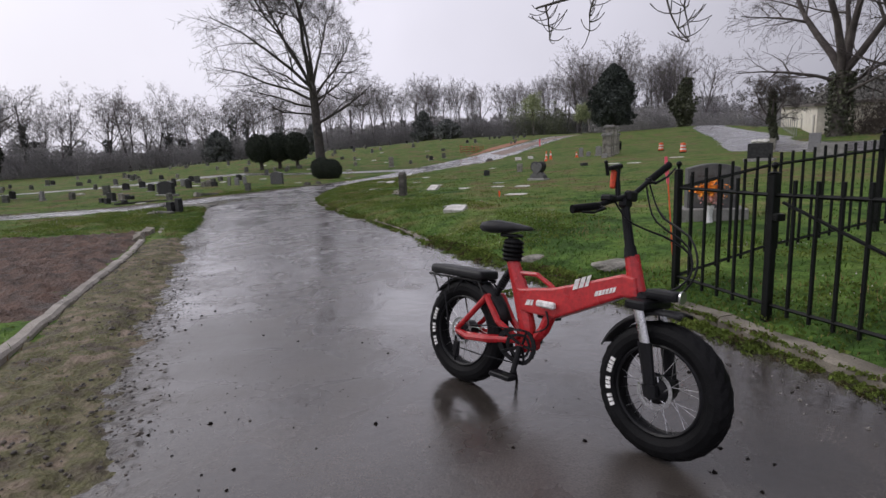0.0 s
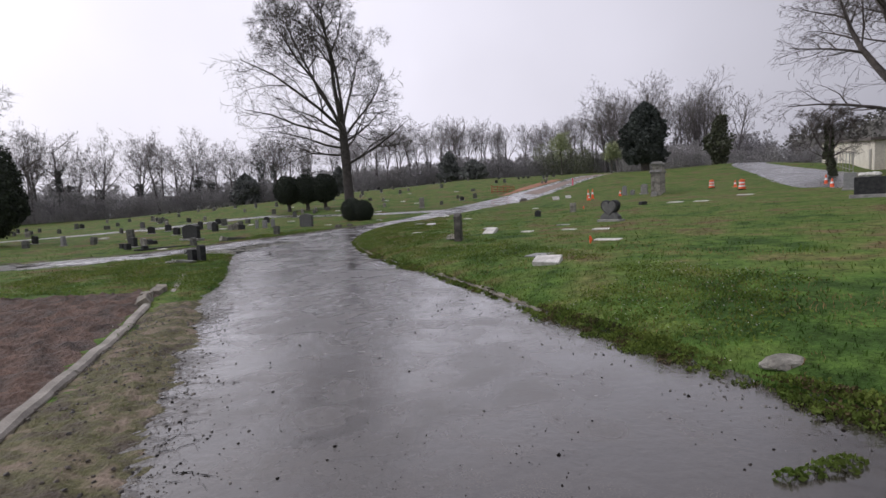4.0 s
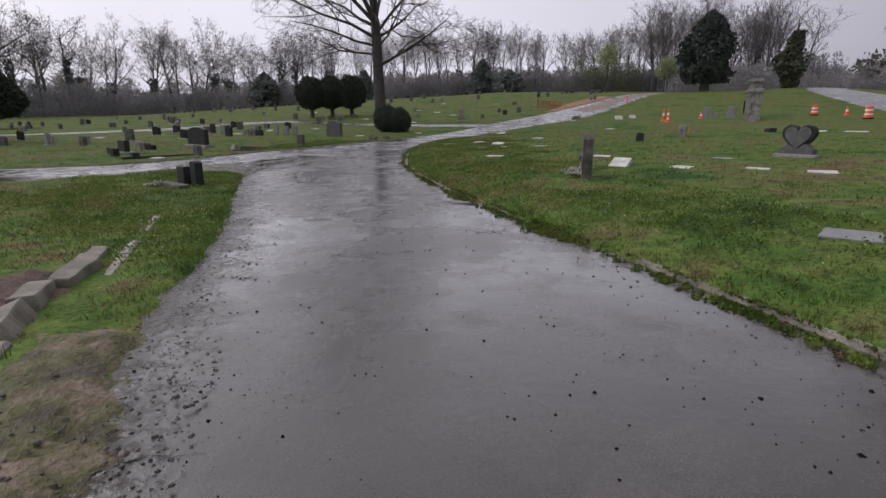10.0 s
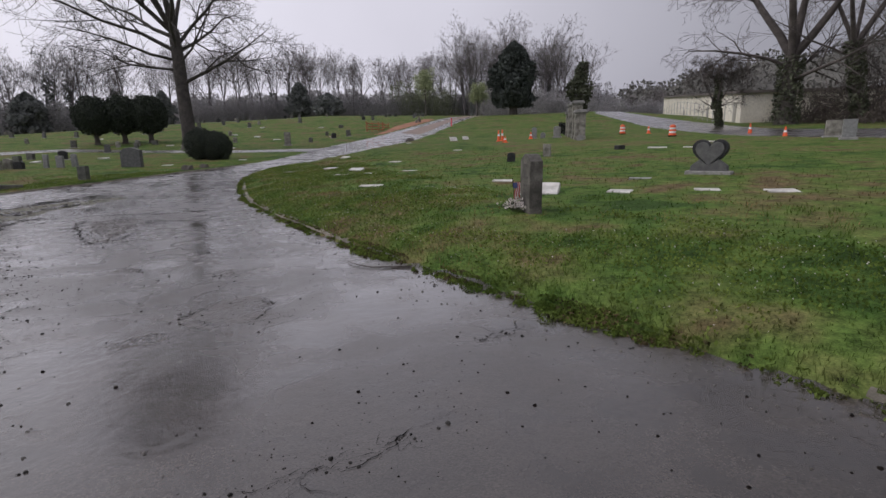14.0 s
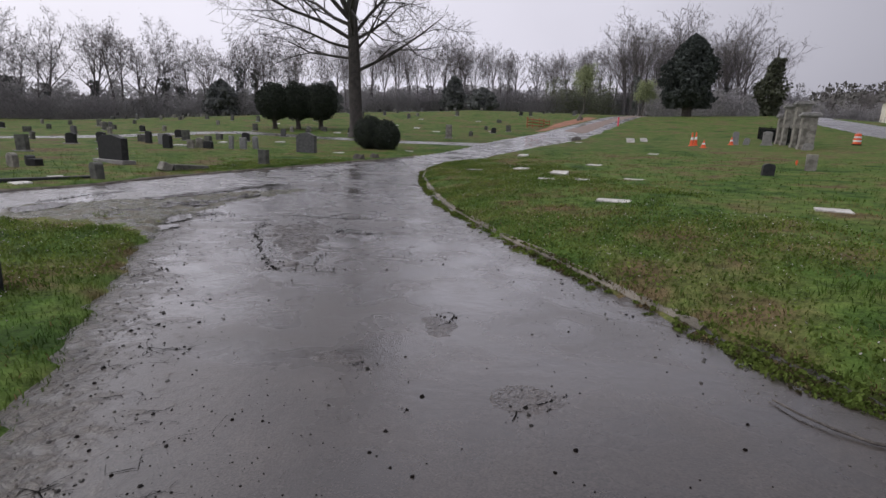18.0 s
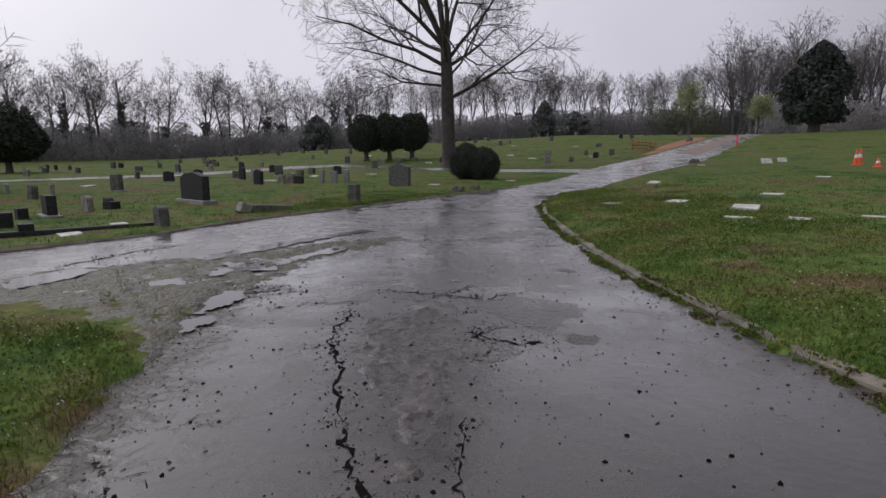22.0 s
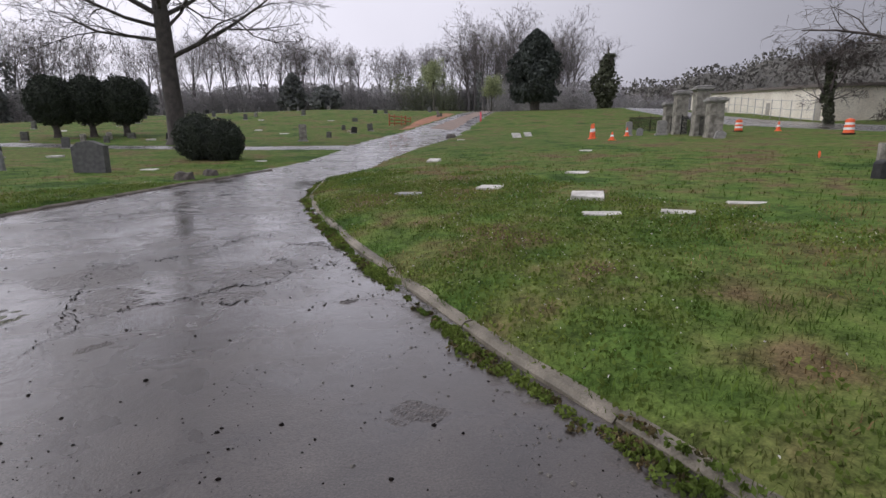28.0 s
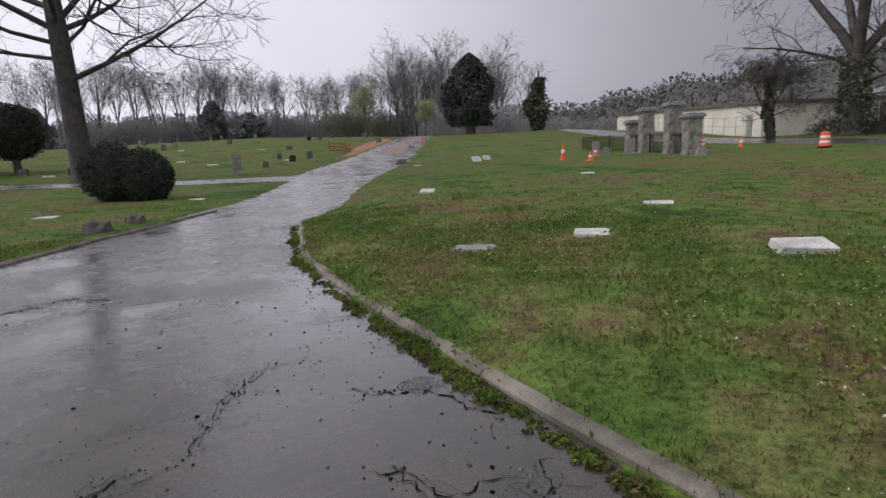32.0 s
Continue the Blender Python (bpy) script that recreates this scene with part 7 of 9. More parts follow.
# ---------------------------------------------------------------- long pale building
def warehouse():
    a, b = Vector((43.9, 57.5, 0)), Vector((69.5, 103.0, 0))
    d = (b - a).normalized()
    side = Vector((d.y, -d.x, 0))
    l, dep = (b - a).length, 22.0
    z0, z1 = H(a.x, a.y), H(b.x, b.y)
    wallm = mat("cream_painted_block", (0.66, 0.61, 0.52), (0.78, 0.74, 0.65), 0.6, 0.8, 0.15, 12)
    roofm = mat("brown_roof_edge", (0.10, 0.085, 0.075), (0.15, 0.13, 0.115), 1.0, 0.7, 0.1, 12)
    doorm = mat("faded_door", (0.27, 0.25, 0.22), (0.36, 0.34, 0.30), 2, 0.6, 0.1, 20)
    t = thing("warehouse", (a.x, a.y, 0), "long low cream warehouse with brown roof edge", "building")
    rot = math.atan2(d.y, d.x)
    top0, top1 = 5.75, 9.3

    def prism(name, s0, s1, w0, w1, lo, hi, m, parent=t):
        bm = bmesh.new()
        vs = []
        for s in (s0, s1):
            zl = lo[0] + (lo[1] - lo[0]) * s / l
            zh = hi[0] + (hi[1] - hi[0]) * s / l
            for w in (w0, w1):
                p = d * s + side * w
                vs += [bm.verts.new((p.x, p.y, zl)), bm.verts.new((p.x, p.y, zh))]
        for q in ((0, 4, 5, 1), (2, 3, 7, 6), (0, 1, 3, 2), (4, 6, 7, 5), (1, 5, 7, 3), (0, 2, 6, 4)):
            bm.faces.new([vs[k] for k in q])
        bmesh.ops.recalc_face_normals(bm, faces=bm.faces[:])
        return part(name, bm, m, parent)

    front = prism("front_wall", 0, l, 0, 0.3, (z0 - 0.5, z1 - 0.5), (top0, top1), wallm)
    prism("back_wall", 0, l, dep - 0.3, dep, (z0 - 0.5, z1 - 0.5), (top0, top1), wallm)
    prism("end_wall", 0, 0.3, 0.3, dep - 0.3, (z0 - 0.5, z1 - 0.5), (top0, top1), wallm)
    prism("end_wall", l - 0.3, l, 0.3, dep - 0.3, (z0 - 0.5, z1 - 0.5), (top0, top1), wallm)
    prism("roof", -0.3, l + 0.3, -0.35, dep + 0.3, (top0 + 0.003, top1 + 0.003), (top0 + 0.28, top1 + 0.28), roofm)
    for s in (1.6, 14.0, 30.0):
        dr = prism("door", s, s + 1.1, -0.05, 0.05, (z0 + 0.0, z1 + 0.0), (z0 + 2.1, z1 + 2.1), doorm)


warehouse()


def low_shed():
    t = thing("grey_shed", (60.0, 46.0, H(60, 46)), "grey metal shed glimpsed behind bare trees", "building", turn=60)
    wallm = mat("grey_sheet_metal", (0.34, 0.35, 0.36), (0.44, 0.45, 0.46), 0.5, 0.6, 0.2, 10)
    bm = bmesh.new()
    box(bm, (30, 12, 4.2), (0, 0, 2.0))
    part("wall", bm, wallm, t)
    bm = bmesh.new()
    slab(bm, [(-6.4, 4.11), (6.4, 4.11), (0, 5.6)], 30.6, Matrix.Rotation(radians(90), 4, "Z"))
    part("roof", bm, STEM_GREY, t)
    for k in range(5):
        bm = bmesh.new()
        box(bm, (1.6, 0.1, 1.0), (-11 + 5.5 * k, 6.04, 2.4), 0.02)
        part("window", bm, DARKSTONE, t)


low_shed()


def road_fence():
    """Thin dark paling along the far road, before the warehouse."""
    t = thing("paling_fence", (41.5, 57.0, H(41.5, 57.0)), "thin grey metal paling along the far road", "fence")
    a, b = Vector((41.5, 57.0, 0)), Vector((66.0, 101.0, 0))
    d, l = (b - a).normalized(), (b - a).length
    me = None
    for k in range(int(l / 2.4)):
        p = a + d * (2.4 * k)
        z = H(p.x, p.y) - H(a.x, a.y)
        if me is None:
            bm = bmesh.new()
            rod(bm, (0, 0, -0.1), (0, 0, 1.9), 0.032, n=5)
            me = part("post", bm, FARSTEEL, t).data
        else:
            o = new("post", me)
            o.parent = t
            o.location = (p.x - a.x, p.y - a.y, z)
    for h in (0.25, 1.0, 1.8):
        bm = bmesh.new()
        tube(bm, [(d * (2.4 * k)).to_tuple()[:2] + (H(a.x + d.x * 2.4 * k, a.y + d.y * 2.4 * k) - H(a.x, a.y) + h,) for k in range(int(l / 2.4))], 0.020, 4)
        part("rail", bm, FARSTEEL, t)


road_fence()


# ---------------------------------------------------------------- limb overhead, from a tree beside the fence
def overhead_tree():
    rng = random.Random(91)
    x, y = 12.4, 4.2
    t = thing("bare_tree", (x, y, H(x, y) - 0.1), "bare tree with a limb hanging over the lane", "tree")
    w = Wood()
    w.limb([Vector((0, 0, 0)), Vector((0, 0, 1)), Vector((-0.1, 0.1, 3.4)), Vector((-0.2, 0.2, 6.5))], [0.48, 0.34, 0.30, 0.2], 9)
    under("trunk", w.mesh("trunk", BARK), t)
    c = Wood()
    limb = [Vector(p) for p in ((-0.1, 0.1, 2.9), (-2.0, 1.3, 3.4), (-4.2, 2.6, 3.3), (-5.8, 3.4, 2.70), (-7.0, 3.8, 2.50))]
    c.limb(limb, [0.15, 0.11, 0.07, 0.035, 0.010], 6)
    for q, way, l in (((-5.75, 3.38, 2.72), (0.0, 0.0, -1), 0.85), ((-5.5, 3.25, 2.78), (0.05, 0.1, -1), 0.8), ((-6.4, 3.6, 2.62), (-0.05, 0.1, -1), 0.42), ((-6.9, 3.77, 2.52), (-0.1, 0.0, -1), 0.36)):
        p, e = Vector(q), Vector(way).normalized()
        pts = [p.copy()]
        for _ in range(5):
            e = (e + Vector((rng.uniform(-0.35, 0.35), rng.uniform(-0.35, 0.35), 0.02))).normalized()
            p = p + e * l / 5
            pts.append(p.copy())
        c.limb(pts, [0.014, 0.012, 0.010, 0.009, 0.007, 0.005], 5)
        for k in range(1, 6):
            for _ in range(3):
                b, g = pts[k].copy(), Vector((rng.uniform(-1, 1), rng.uniform(-1, 1), rng.uniform(-0.5, 0.3))).normalized()
                tw = [b.copy()]
                for s in range(4):
                    g = (g + Vector((0, 0, 0.28))).normalized()
                    b = b + g * rng.uniform(0.04, 0.075)
                    tw.append(b.copy())
                c.limb(tw, [0.006, 0.0055, 0.005, 0.0045, 0.006], 4)
    spec = [(6, 42, 0.5, 5, 0.03, 0.12), (5, 42, 0.5, 4, 0.02, 0.18), (4, 40, 0.5, 3, 0, 0.2), (0, 0, 0, 3, 0, 0.3)]
    for k in range(4):
        a = 0.4 + k * 1.1 - 1.6
        c.grow(Vector((-0.2, 0.2, 6.3)), Vector((math.cos(a) * 0.6, math.sin(a) * 0.6, 1)).normalized(), 5.5, 0.12, 0, rng, spec)
    under("crown", c.mesh("crown", BARK), t)


overhead_tree()

# ---------------------------------------------------------------- bare soil bed, broken edging and mud
def patch_sheet(name, poly, lift, amp, material, label, step=0.12, fade=0.4, freq=5.0, kind="structure", grit=0.0):
    xs = np.arange(min(p[0] for p in poly) - 0.3, max(p[0] for p in poly) + 0.3, step)
    ys = np.arange(min(p[1] for p in poly) - 0.3, max(p[1] for p in poly) + 0.3, step)
    gx, gy = np.meshgrid(xs, ys)
    d = -signed(gx, gy, poly) + 0.10 * wave(gx, gy, 4.0, 2.0) + 0.05 * wave(gx, gy, 13.0, 1.0) + 0.025 * wave(gx, gy, 37.0, 3.0)
    under_z = np.maximum(ground_height(gx, gy), base_height(gx, gy) - 0.004 + 0.006 * wave(gx, gy, 1.3, 7.0))
    rise = np.clip(d / fade, 0, 1)
    rough = np.random.RandomState(7).normal(0, 1, gx.shape) * grit
    z = under_z - 0.03 + (0.03 + lift) * rise + (amp * wave(gx, gy, freq, 3.0) + 0.5 * amp * wave(gx, gy, freq * 3.3, 5.0) + rough) * rise
    ob = sheet(name, xs, ys, z, d > -0.1, material, label)
    ob["kind"] = kind
    return ob


patch_sheet("soil_bed", [(-2.0, 13.4), (-1.35, 11.8), (-0.55, 10.0), (0.55, 7.1), (0.9, 6.3), (-3.5, 6.0), (-7, 9.5), (-6.5, 13.2)], 0.045, 0.045, SOIL, "bare brown soil bed with clods", 0.07, 0.3, 9.0, grit=0.016)
VERGE = mat("trodden_verge", (0.082, 0.064, 0.049), (0.225, 0.176, 0.136), 4.5, 0.75, 0.9, 34, c3=(0.112, 0.108, 0.050), bdist=0.03, spec=0.25)
patch_sheet("verge_soil", [(-1.46, 12.10), (-1.40, 11.5), (-0.70, 10.0), (0.38, 7.1), (1.12, 5.4), (2.24, 2.2), (2.8, -3), (3.88, -3), (3.58, 1), (3.17, 3.5), (2.02, 6.15), (0.52, 9.85), (-0.45, 11.95), (-0.72, 12.38), (-1.1, 12.30)], 0.020, 0.012, VERGE, "trodden muddy verge with moss and gravel", 0.04, 0.30, 9.0, grit=0.008)
patch_sheet("broken_road", [(-3.40, 22.5), (-3.27, 21.7), (-3.02, 21.15), (-2.76, 20.5), (-2.5, 20.05), (-2.25, 20.2), (-2.12, 20.9), (-2.25, 21.6), (-2.3, 22.4), (-2.8, 22.85)], 0.004, 0.012, BROKEN, "crumbled rutted asphalt with loose gravel", 0.026, 0.22, 16.0, grit=0.007)
MUD_AREA = [(-4.22, 20.9), (-4.8, 21.4), (-5.7, 21.65), (-7.3, 21.9), (-7.6, 23.3), (-6.3, 24.6), (-5.2, 26.0), (-4.0, 27.2), (-3.5, 26.4), (-4.3, 24.4), (-4.3, 22.9), (-4.0, 21.2)]
patch_sheet("mud_patch", MUD_AREA, 0.010, 0.012, MUD, "wet mud and gravel where lanes meet", 0.05, 0.40, 9.0, grit=0.008)
patch_sheet("dirt_path", [(9.9, 69.0), (12.6, 66.5), (14.6, 70.3), (19.0, 79.3), (26.5, 93), (33, 105), (31, 107), (24.6, 95.5), (15.7, 79.3)], 0.055, 0.015, mat("pale_dirt", (0.17, 0.12, 0.095), (0.27, 0.205, 0.17), 1.2, 0.7, 0.5, 18), "pale bare earth track on the rise", 0.5, 0.8, 2.0)
patch_sheet("mulch_bank", [(7.4, 67.5), (8.6, 67.6), (15.2, 79.6), (20.0, 88.5), (17.8, 89), (12.6, 80)], 0.06, 0.05, mat("orange_mulch", (0.22, 0.095, 0.055), (0.36, 0.17, 0.10), 0.8, 0.9, 0.5, 12), "orange-brown mulch bank beside the lane", 0.4, 0.8, 2.0)


def puddle(poly, seed):
    """Standing rain water: a still film with a wavering edge."""
    xs = np.arange(min(p[0] for p in poly) - 0.2, max(p[0] for p in poly) + 0.2, 0.03)
    ys = np.arange(min(p[1] for p in poly) - 0.2, max(p[1] for p in poly) + 0.2, 0.03)
    gx, gy = np.meshgrid(xs, ys)
    d = -signed(gx, gy, poly) + 0.08 * wave(gx, gy, 5.0, seed) + 0.04 * wave(gx, gy, 15.0, seed)
    cx, cy = sum(p[0] for p in poly) / len(poly), sum(p[1] for p in poly) / len(poly)
    level = float(base_height(np.array([cx]), np.array([cy]))[0]) + 0.010
    sheet("puddle", xs, ys, np.maximum(level - 0.025, base_height(gx, gy) + 0.013), d > 0, WATER, "shallow rain puddle on broken road")


WATER = mat("puddle_water", (0.035, 0.032, 0.030), (0.06, 0.055, 0.05), 2, 0.03, 0.06, 25, rvar=0.02, spec=0.8, bdist=0.004)
for k, poly in enumerate((
        [(-5.17, 21.96), (-5.1, 22.44), (-4.88, 22.62), (-4.63, 22.76), (-4.45, 22.37), (-4.51, 22.04), (-4.73, 21.93)],
        [(-5.75, 22.9), (-5.52, 23.15), (-5.3, 22.9), (-5.45, 22.7)],
        [(-7.15, 22.74), (-7.06, 23.56), (-6.63, 23.34), (-6.68, 22.89), (-6.74, 22.42)],
        [(-5.49, 23.97), (-4.92, 24.2), (-4.77, 23.75), (-5.15, 23.6)],
        [(-6.15, 24.25), (-5.78, 25.1), (-5.45, 26.1), (-4.82, 27.3), (-4.66, 27.2), (-5.2, 26.0), (-5.52, 25.0), (-5.85, 24.2)],
        [(-5.45, 23.35), (-5.28, 23.9), (-4.98, 24.5), (-4.6, 25.4), (-4.45, 25.3), (-4.75, 24.4), (-5.0, 23.8), (-5.2, 23.3)],
        [(-4.75, 21.25), (-4.72, 21.75), (-4.4, 22.1), (-4.28, 21.9), (-4.42, 21.4)])):
    puddle(poly, k + 1.0)


def kerb_block(x, y, w, l, h, turn, tilt, sink, seed):
    """An old kerb stone with chipped arrises, pushed out of line."""
    bm = bmesh.new()
    box(bm, (w, l, h), (0, 0, 0), 0.02, seg=2)
    bmesh.ops.subdivide_edges(bm, edges=[e for e in bm.edges if e.calc_length() > 0.3], cuts=5, use_grid_fill=True)
    for v in bm.verts:
        q = v.co * 6 + Vector((seed * 3.1, 0, 0))
        v.co += Vector((noise.noise(q), noise.noise(q + Vector((0, 7, 0))), noise.noise(q + Vector((0, 0, 7))))) * 0.022
    whole("kerb_block", bm, KERB, (x, y, H(x, y) + h * 0.5 - sink), "weathered concrete kerb block leaning on the verge", "kerb block", "old kerb blocks", turn, tilt)


for k, (x, y, l, tn, tl, sink) in enumerate(((-2.03, 13.22, 0.72, 21, (2, 3), 0.12), (-1.83, 12.58, 0.52, 30, (-5, -6), 0.13), (-1.58, 12.12, 0.40, 24, (6, -26), 0.12), (-2.42, 13.95, 0.44, 28, (-4, 2), 0.17))):
    kerb_block(x, y, 0.17, l, 0.22, tn, tl, sink, k)


def boulder(x, y, w, l, h, seed):
    """A broken lump of pale concrete in the grass."""
    bm = bmesh.new()
    bmesh.ops.create_icosphere(bm, subdivisions=3, radius=0.5)
    for v in bm.verts:
        k = 1 + 0.34 * noise.noise(v.co * 2.2 + Vector((seed, 0, 0))) + 0.10 * noise.noise(v.co * 7 + Vector((0, seed, 0)))
        v.co = Vector((v.co.x * w * k, v.co.y * l * k, max(-0.3, min(0.36, v.co.z)) * h * 1.4 * k))
    whole("concrete_lump", bm, WORNSTONE, (x, y, H(x, y) + h * 0.15), "broken pale concrete lump in the grass", "rubble", turn=25)


boulder(6.06, 7.30, 0.50, 0.32, 0.085, 3)
boulder(5.34, 8.12, 0.30, 0.20, 0.07, 8)
kerb_corner = tagged(new("kerb_corner"), "curved concrete edging sunk in turf at corner", "kerb", kind="structure")
kerb_run("kerb", [(-1.33, 12.0), (-1.72, 12.9), (-2.05, 13.6), (-2.42, 14.4), (-2.80, 15.2), (-3.12, 15.9)], 0.13, 0.035, kerb_corner, random.Random(3), seg=1.1, material=PALEKERB)
kerb_run("kerb", [(-5.2, 20.2), (-5.55, 20.75), (-6.0, 20.9), (-6.6, 20.6)], 0.09, 0.04, kerb_corner, random.Random(6), seg=1.1, material=OLDSTONE)
kerb_far = tagged(new("kerb_far"), "low concrete edging along cemetery lane", "kerb", kind="structure")
kerb_run("kerb", [(-2.5, 39.6), (-4.4, 36.0), (-6.2, 31.9), (-7.6, 28.5), (-8.15, 25.9), (-9.2, 23.5), (-14, 20.5)][::-1], 0.08, 0.035, kerb_far, random.Random(4), seg=1.5, material=KERB)


# ---------------------------------------------------------------- broken asphalt, stones and twigs on the road
def road_z(x, y):
    return base_height(x, y) - 0.004 + 0.006 * wave(np.asarray(x), np.asarray(y), 1.3, 7.0)


# Near-black stands for the shade down in the cracks; nothing is cut.
CRACK = mat("crack_painted_shade", (0.006, 0.006, 0.006), (0.014, 0.013, 0.012), 20, 0.95, 0, 120, rvar=0.04, spec=0.03)


def crack(points, width, rng, v, f):
    """A jagged crack as a thin ribbon on the road, its inner shade put into the colour."""
    pts = [Vector((*p, 0)) for p in points]
    fine, drift = [], Vector((0, 0, 0))
    for a, b in zip(pts, pts[1:]):
        n = max(2, int((b - a).length / 0.03))
        for i in range(n):
            drift = drift * 0.66 + Vector((rng.gauss(0, 0.016), rng.gauss(0, 0.016), 0))
            fine.append(a.lerp(b, i / n) + drift)
    fine.append(pts[-1])
    k0 = len(v)
    for i, p in enumerate(fine):
        d = (fine[min(i + 1, len(fine) - 1)] - fine[max(i - 1, 0)])
        s = Vector((-d.y, d.x, 0)).normalized() if d.length else Vector((1, 0, 0))
        w = 0.44 * width * max(0.08, abs(rng.gauss(0.42, 0.42))) * (0.3 + min(1, i / 4, (len(fine) - 1 - i) / 4))
        z = float(road_z(p.x, p.y)) + 0.004
        for sg in (-1, 1):
            q = p + s * sg * w * 0.5
            v.append((q.x, q.y, z))
    for i in range(len(fine) - 1):
        a = k0 + 2 * i
        f.append((a, a + 1, a + 3, a + 2))


def cracks():
    """Main cracks, fine side cracks that leave them, and the crumbs broken off along them."""
    rng = random.Random(15)
    v, f, crumbs = [], [], []
    for pts, w in CRACKS:
        crack(pts, w, rng, v, f)
        for (ax, ay), (bx, by) in zip(pts, pts[1:]):
            l = math.hypot(bx - ax, by - ay)
            for _ in range(int(l / 0.16) + 1):
                u, a = rng.random(), rng.uniform(0, 6.283)
                x, y, side = ax + (bx - ax) * u, ay + (by - ay) * u, [(ax + (bx - ax) * u, ay + (by - ay) * u)]
                for _ in range(rng.randint(2, 4)):
                    a += rng.gauss(0, 0.7)
                    x, y = x + 0.07 * math.cos(a), y + 0.07 * math.sin(a)
                    side.append((x, y))
                crack(side, 0.008, rng, v, f)
            for _ in range(int(l * 80 * min(2.0, w / 0.03))):
                u, s = rng.random(), 0.02 + w
                crumbs.append((ax + (bx - ax) * u + rng.gauss(0, s), ay + (by - ay) * u + rng.gauss(0, s), rng.uniform(0.0015, 0.005) + 0.012 * rng.random() ** 6))
    tagged(mesh_ob("road_cracks", v, f, CRACK), "dark jagged cracks in worn asphalt", "cracks", kind="stuff")
    v, f = [], []
    for x, y, s in crumbs:
        lump(x, y, float(road_z(x, y)), s, rng, v, f)
    tagged(mesh_ob("asphalt_crumbs", v, f, CRUMB), "dark asphalt crumbs along the cracks", "crumbs", kind="stuff")


def lump(x, y, z, s, rng, v, f, flat=0.6):
    """A squat irregular stone."""
    b, a0 = len(v), rng.uniform(0, 6.28)
    for j in range(5):
        a, rr = a0 + j * 1.2566, s * rng.uniform(0.7, 1.2)
        v.append((x + rr * math.cos(a), y + rr * math.sin(a), z - 0.002))
    for j in range(3):
        a = a0 + 0.5 + j * 2.09
        v.append((x + s * 0.55 * math.cos(a), y + s * 0.55 * math.sin(a), z + s * flat * rng.uniform(0.7, 1.3)))
    f.extend([(b + 5, b + 6, b + 7), (b, b + 1, b + 5), (b + 1, b + 2, b + 6), (b + 1, b + 6, b + 5), (b + 2, b + 3, b + 6), (b + 3, b + 7, b + 6), (b + 3, b + 4, b + 7), (b + 4, b, b + 5), (b + 4, b + 5, b + 7)])


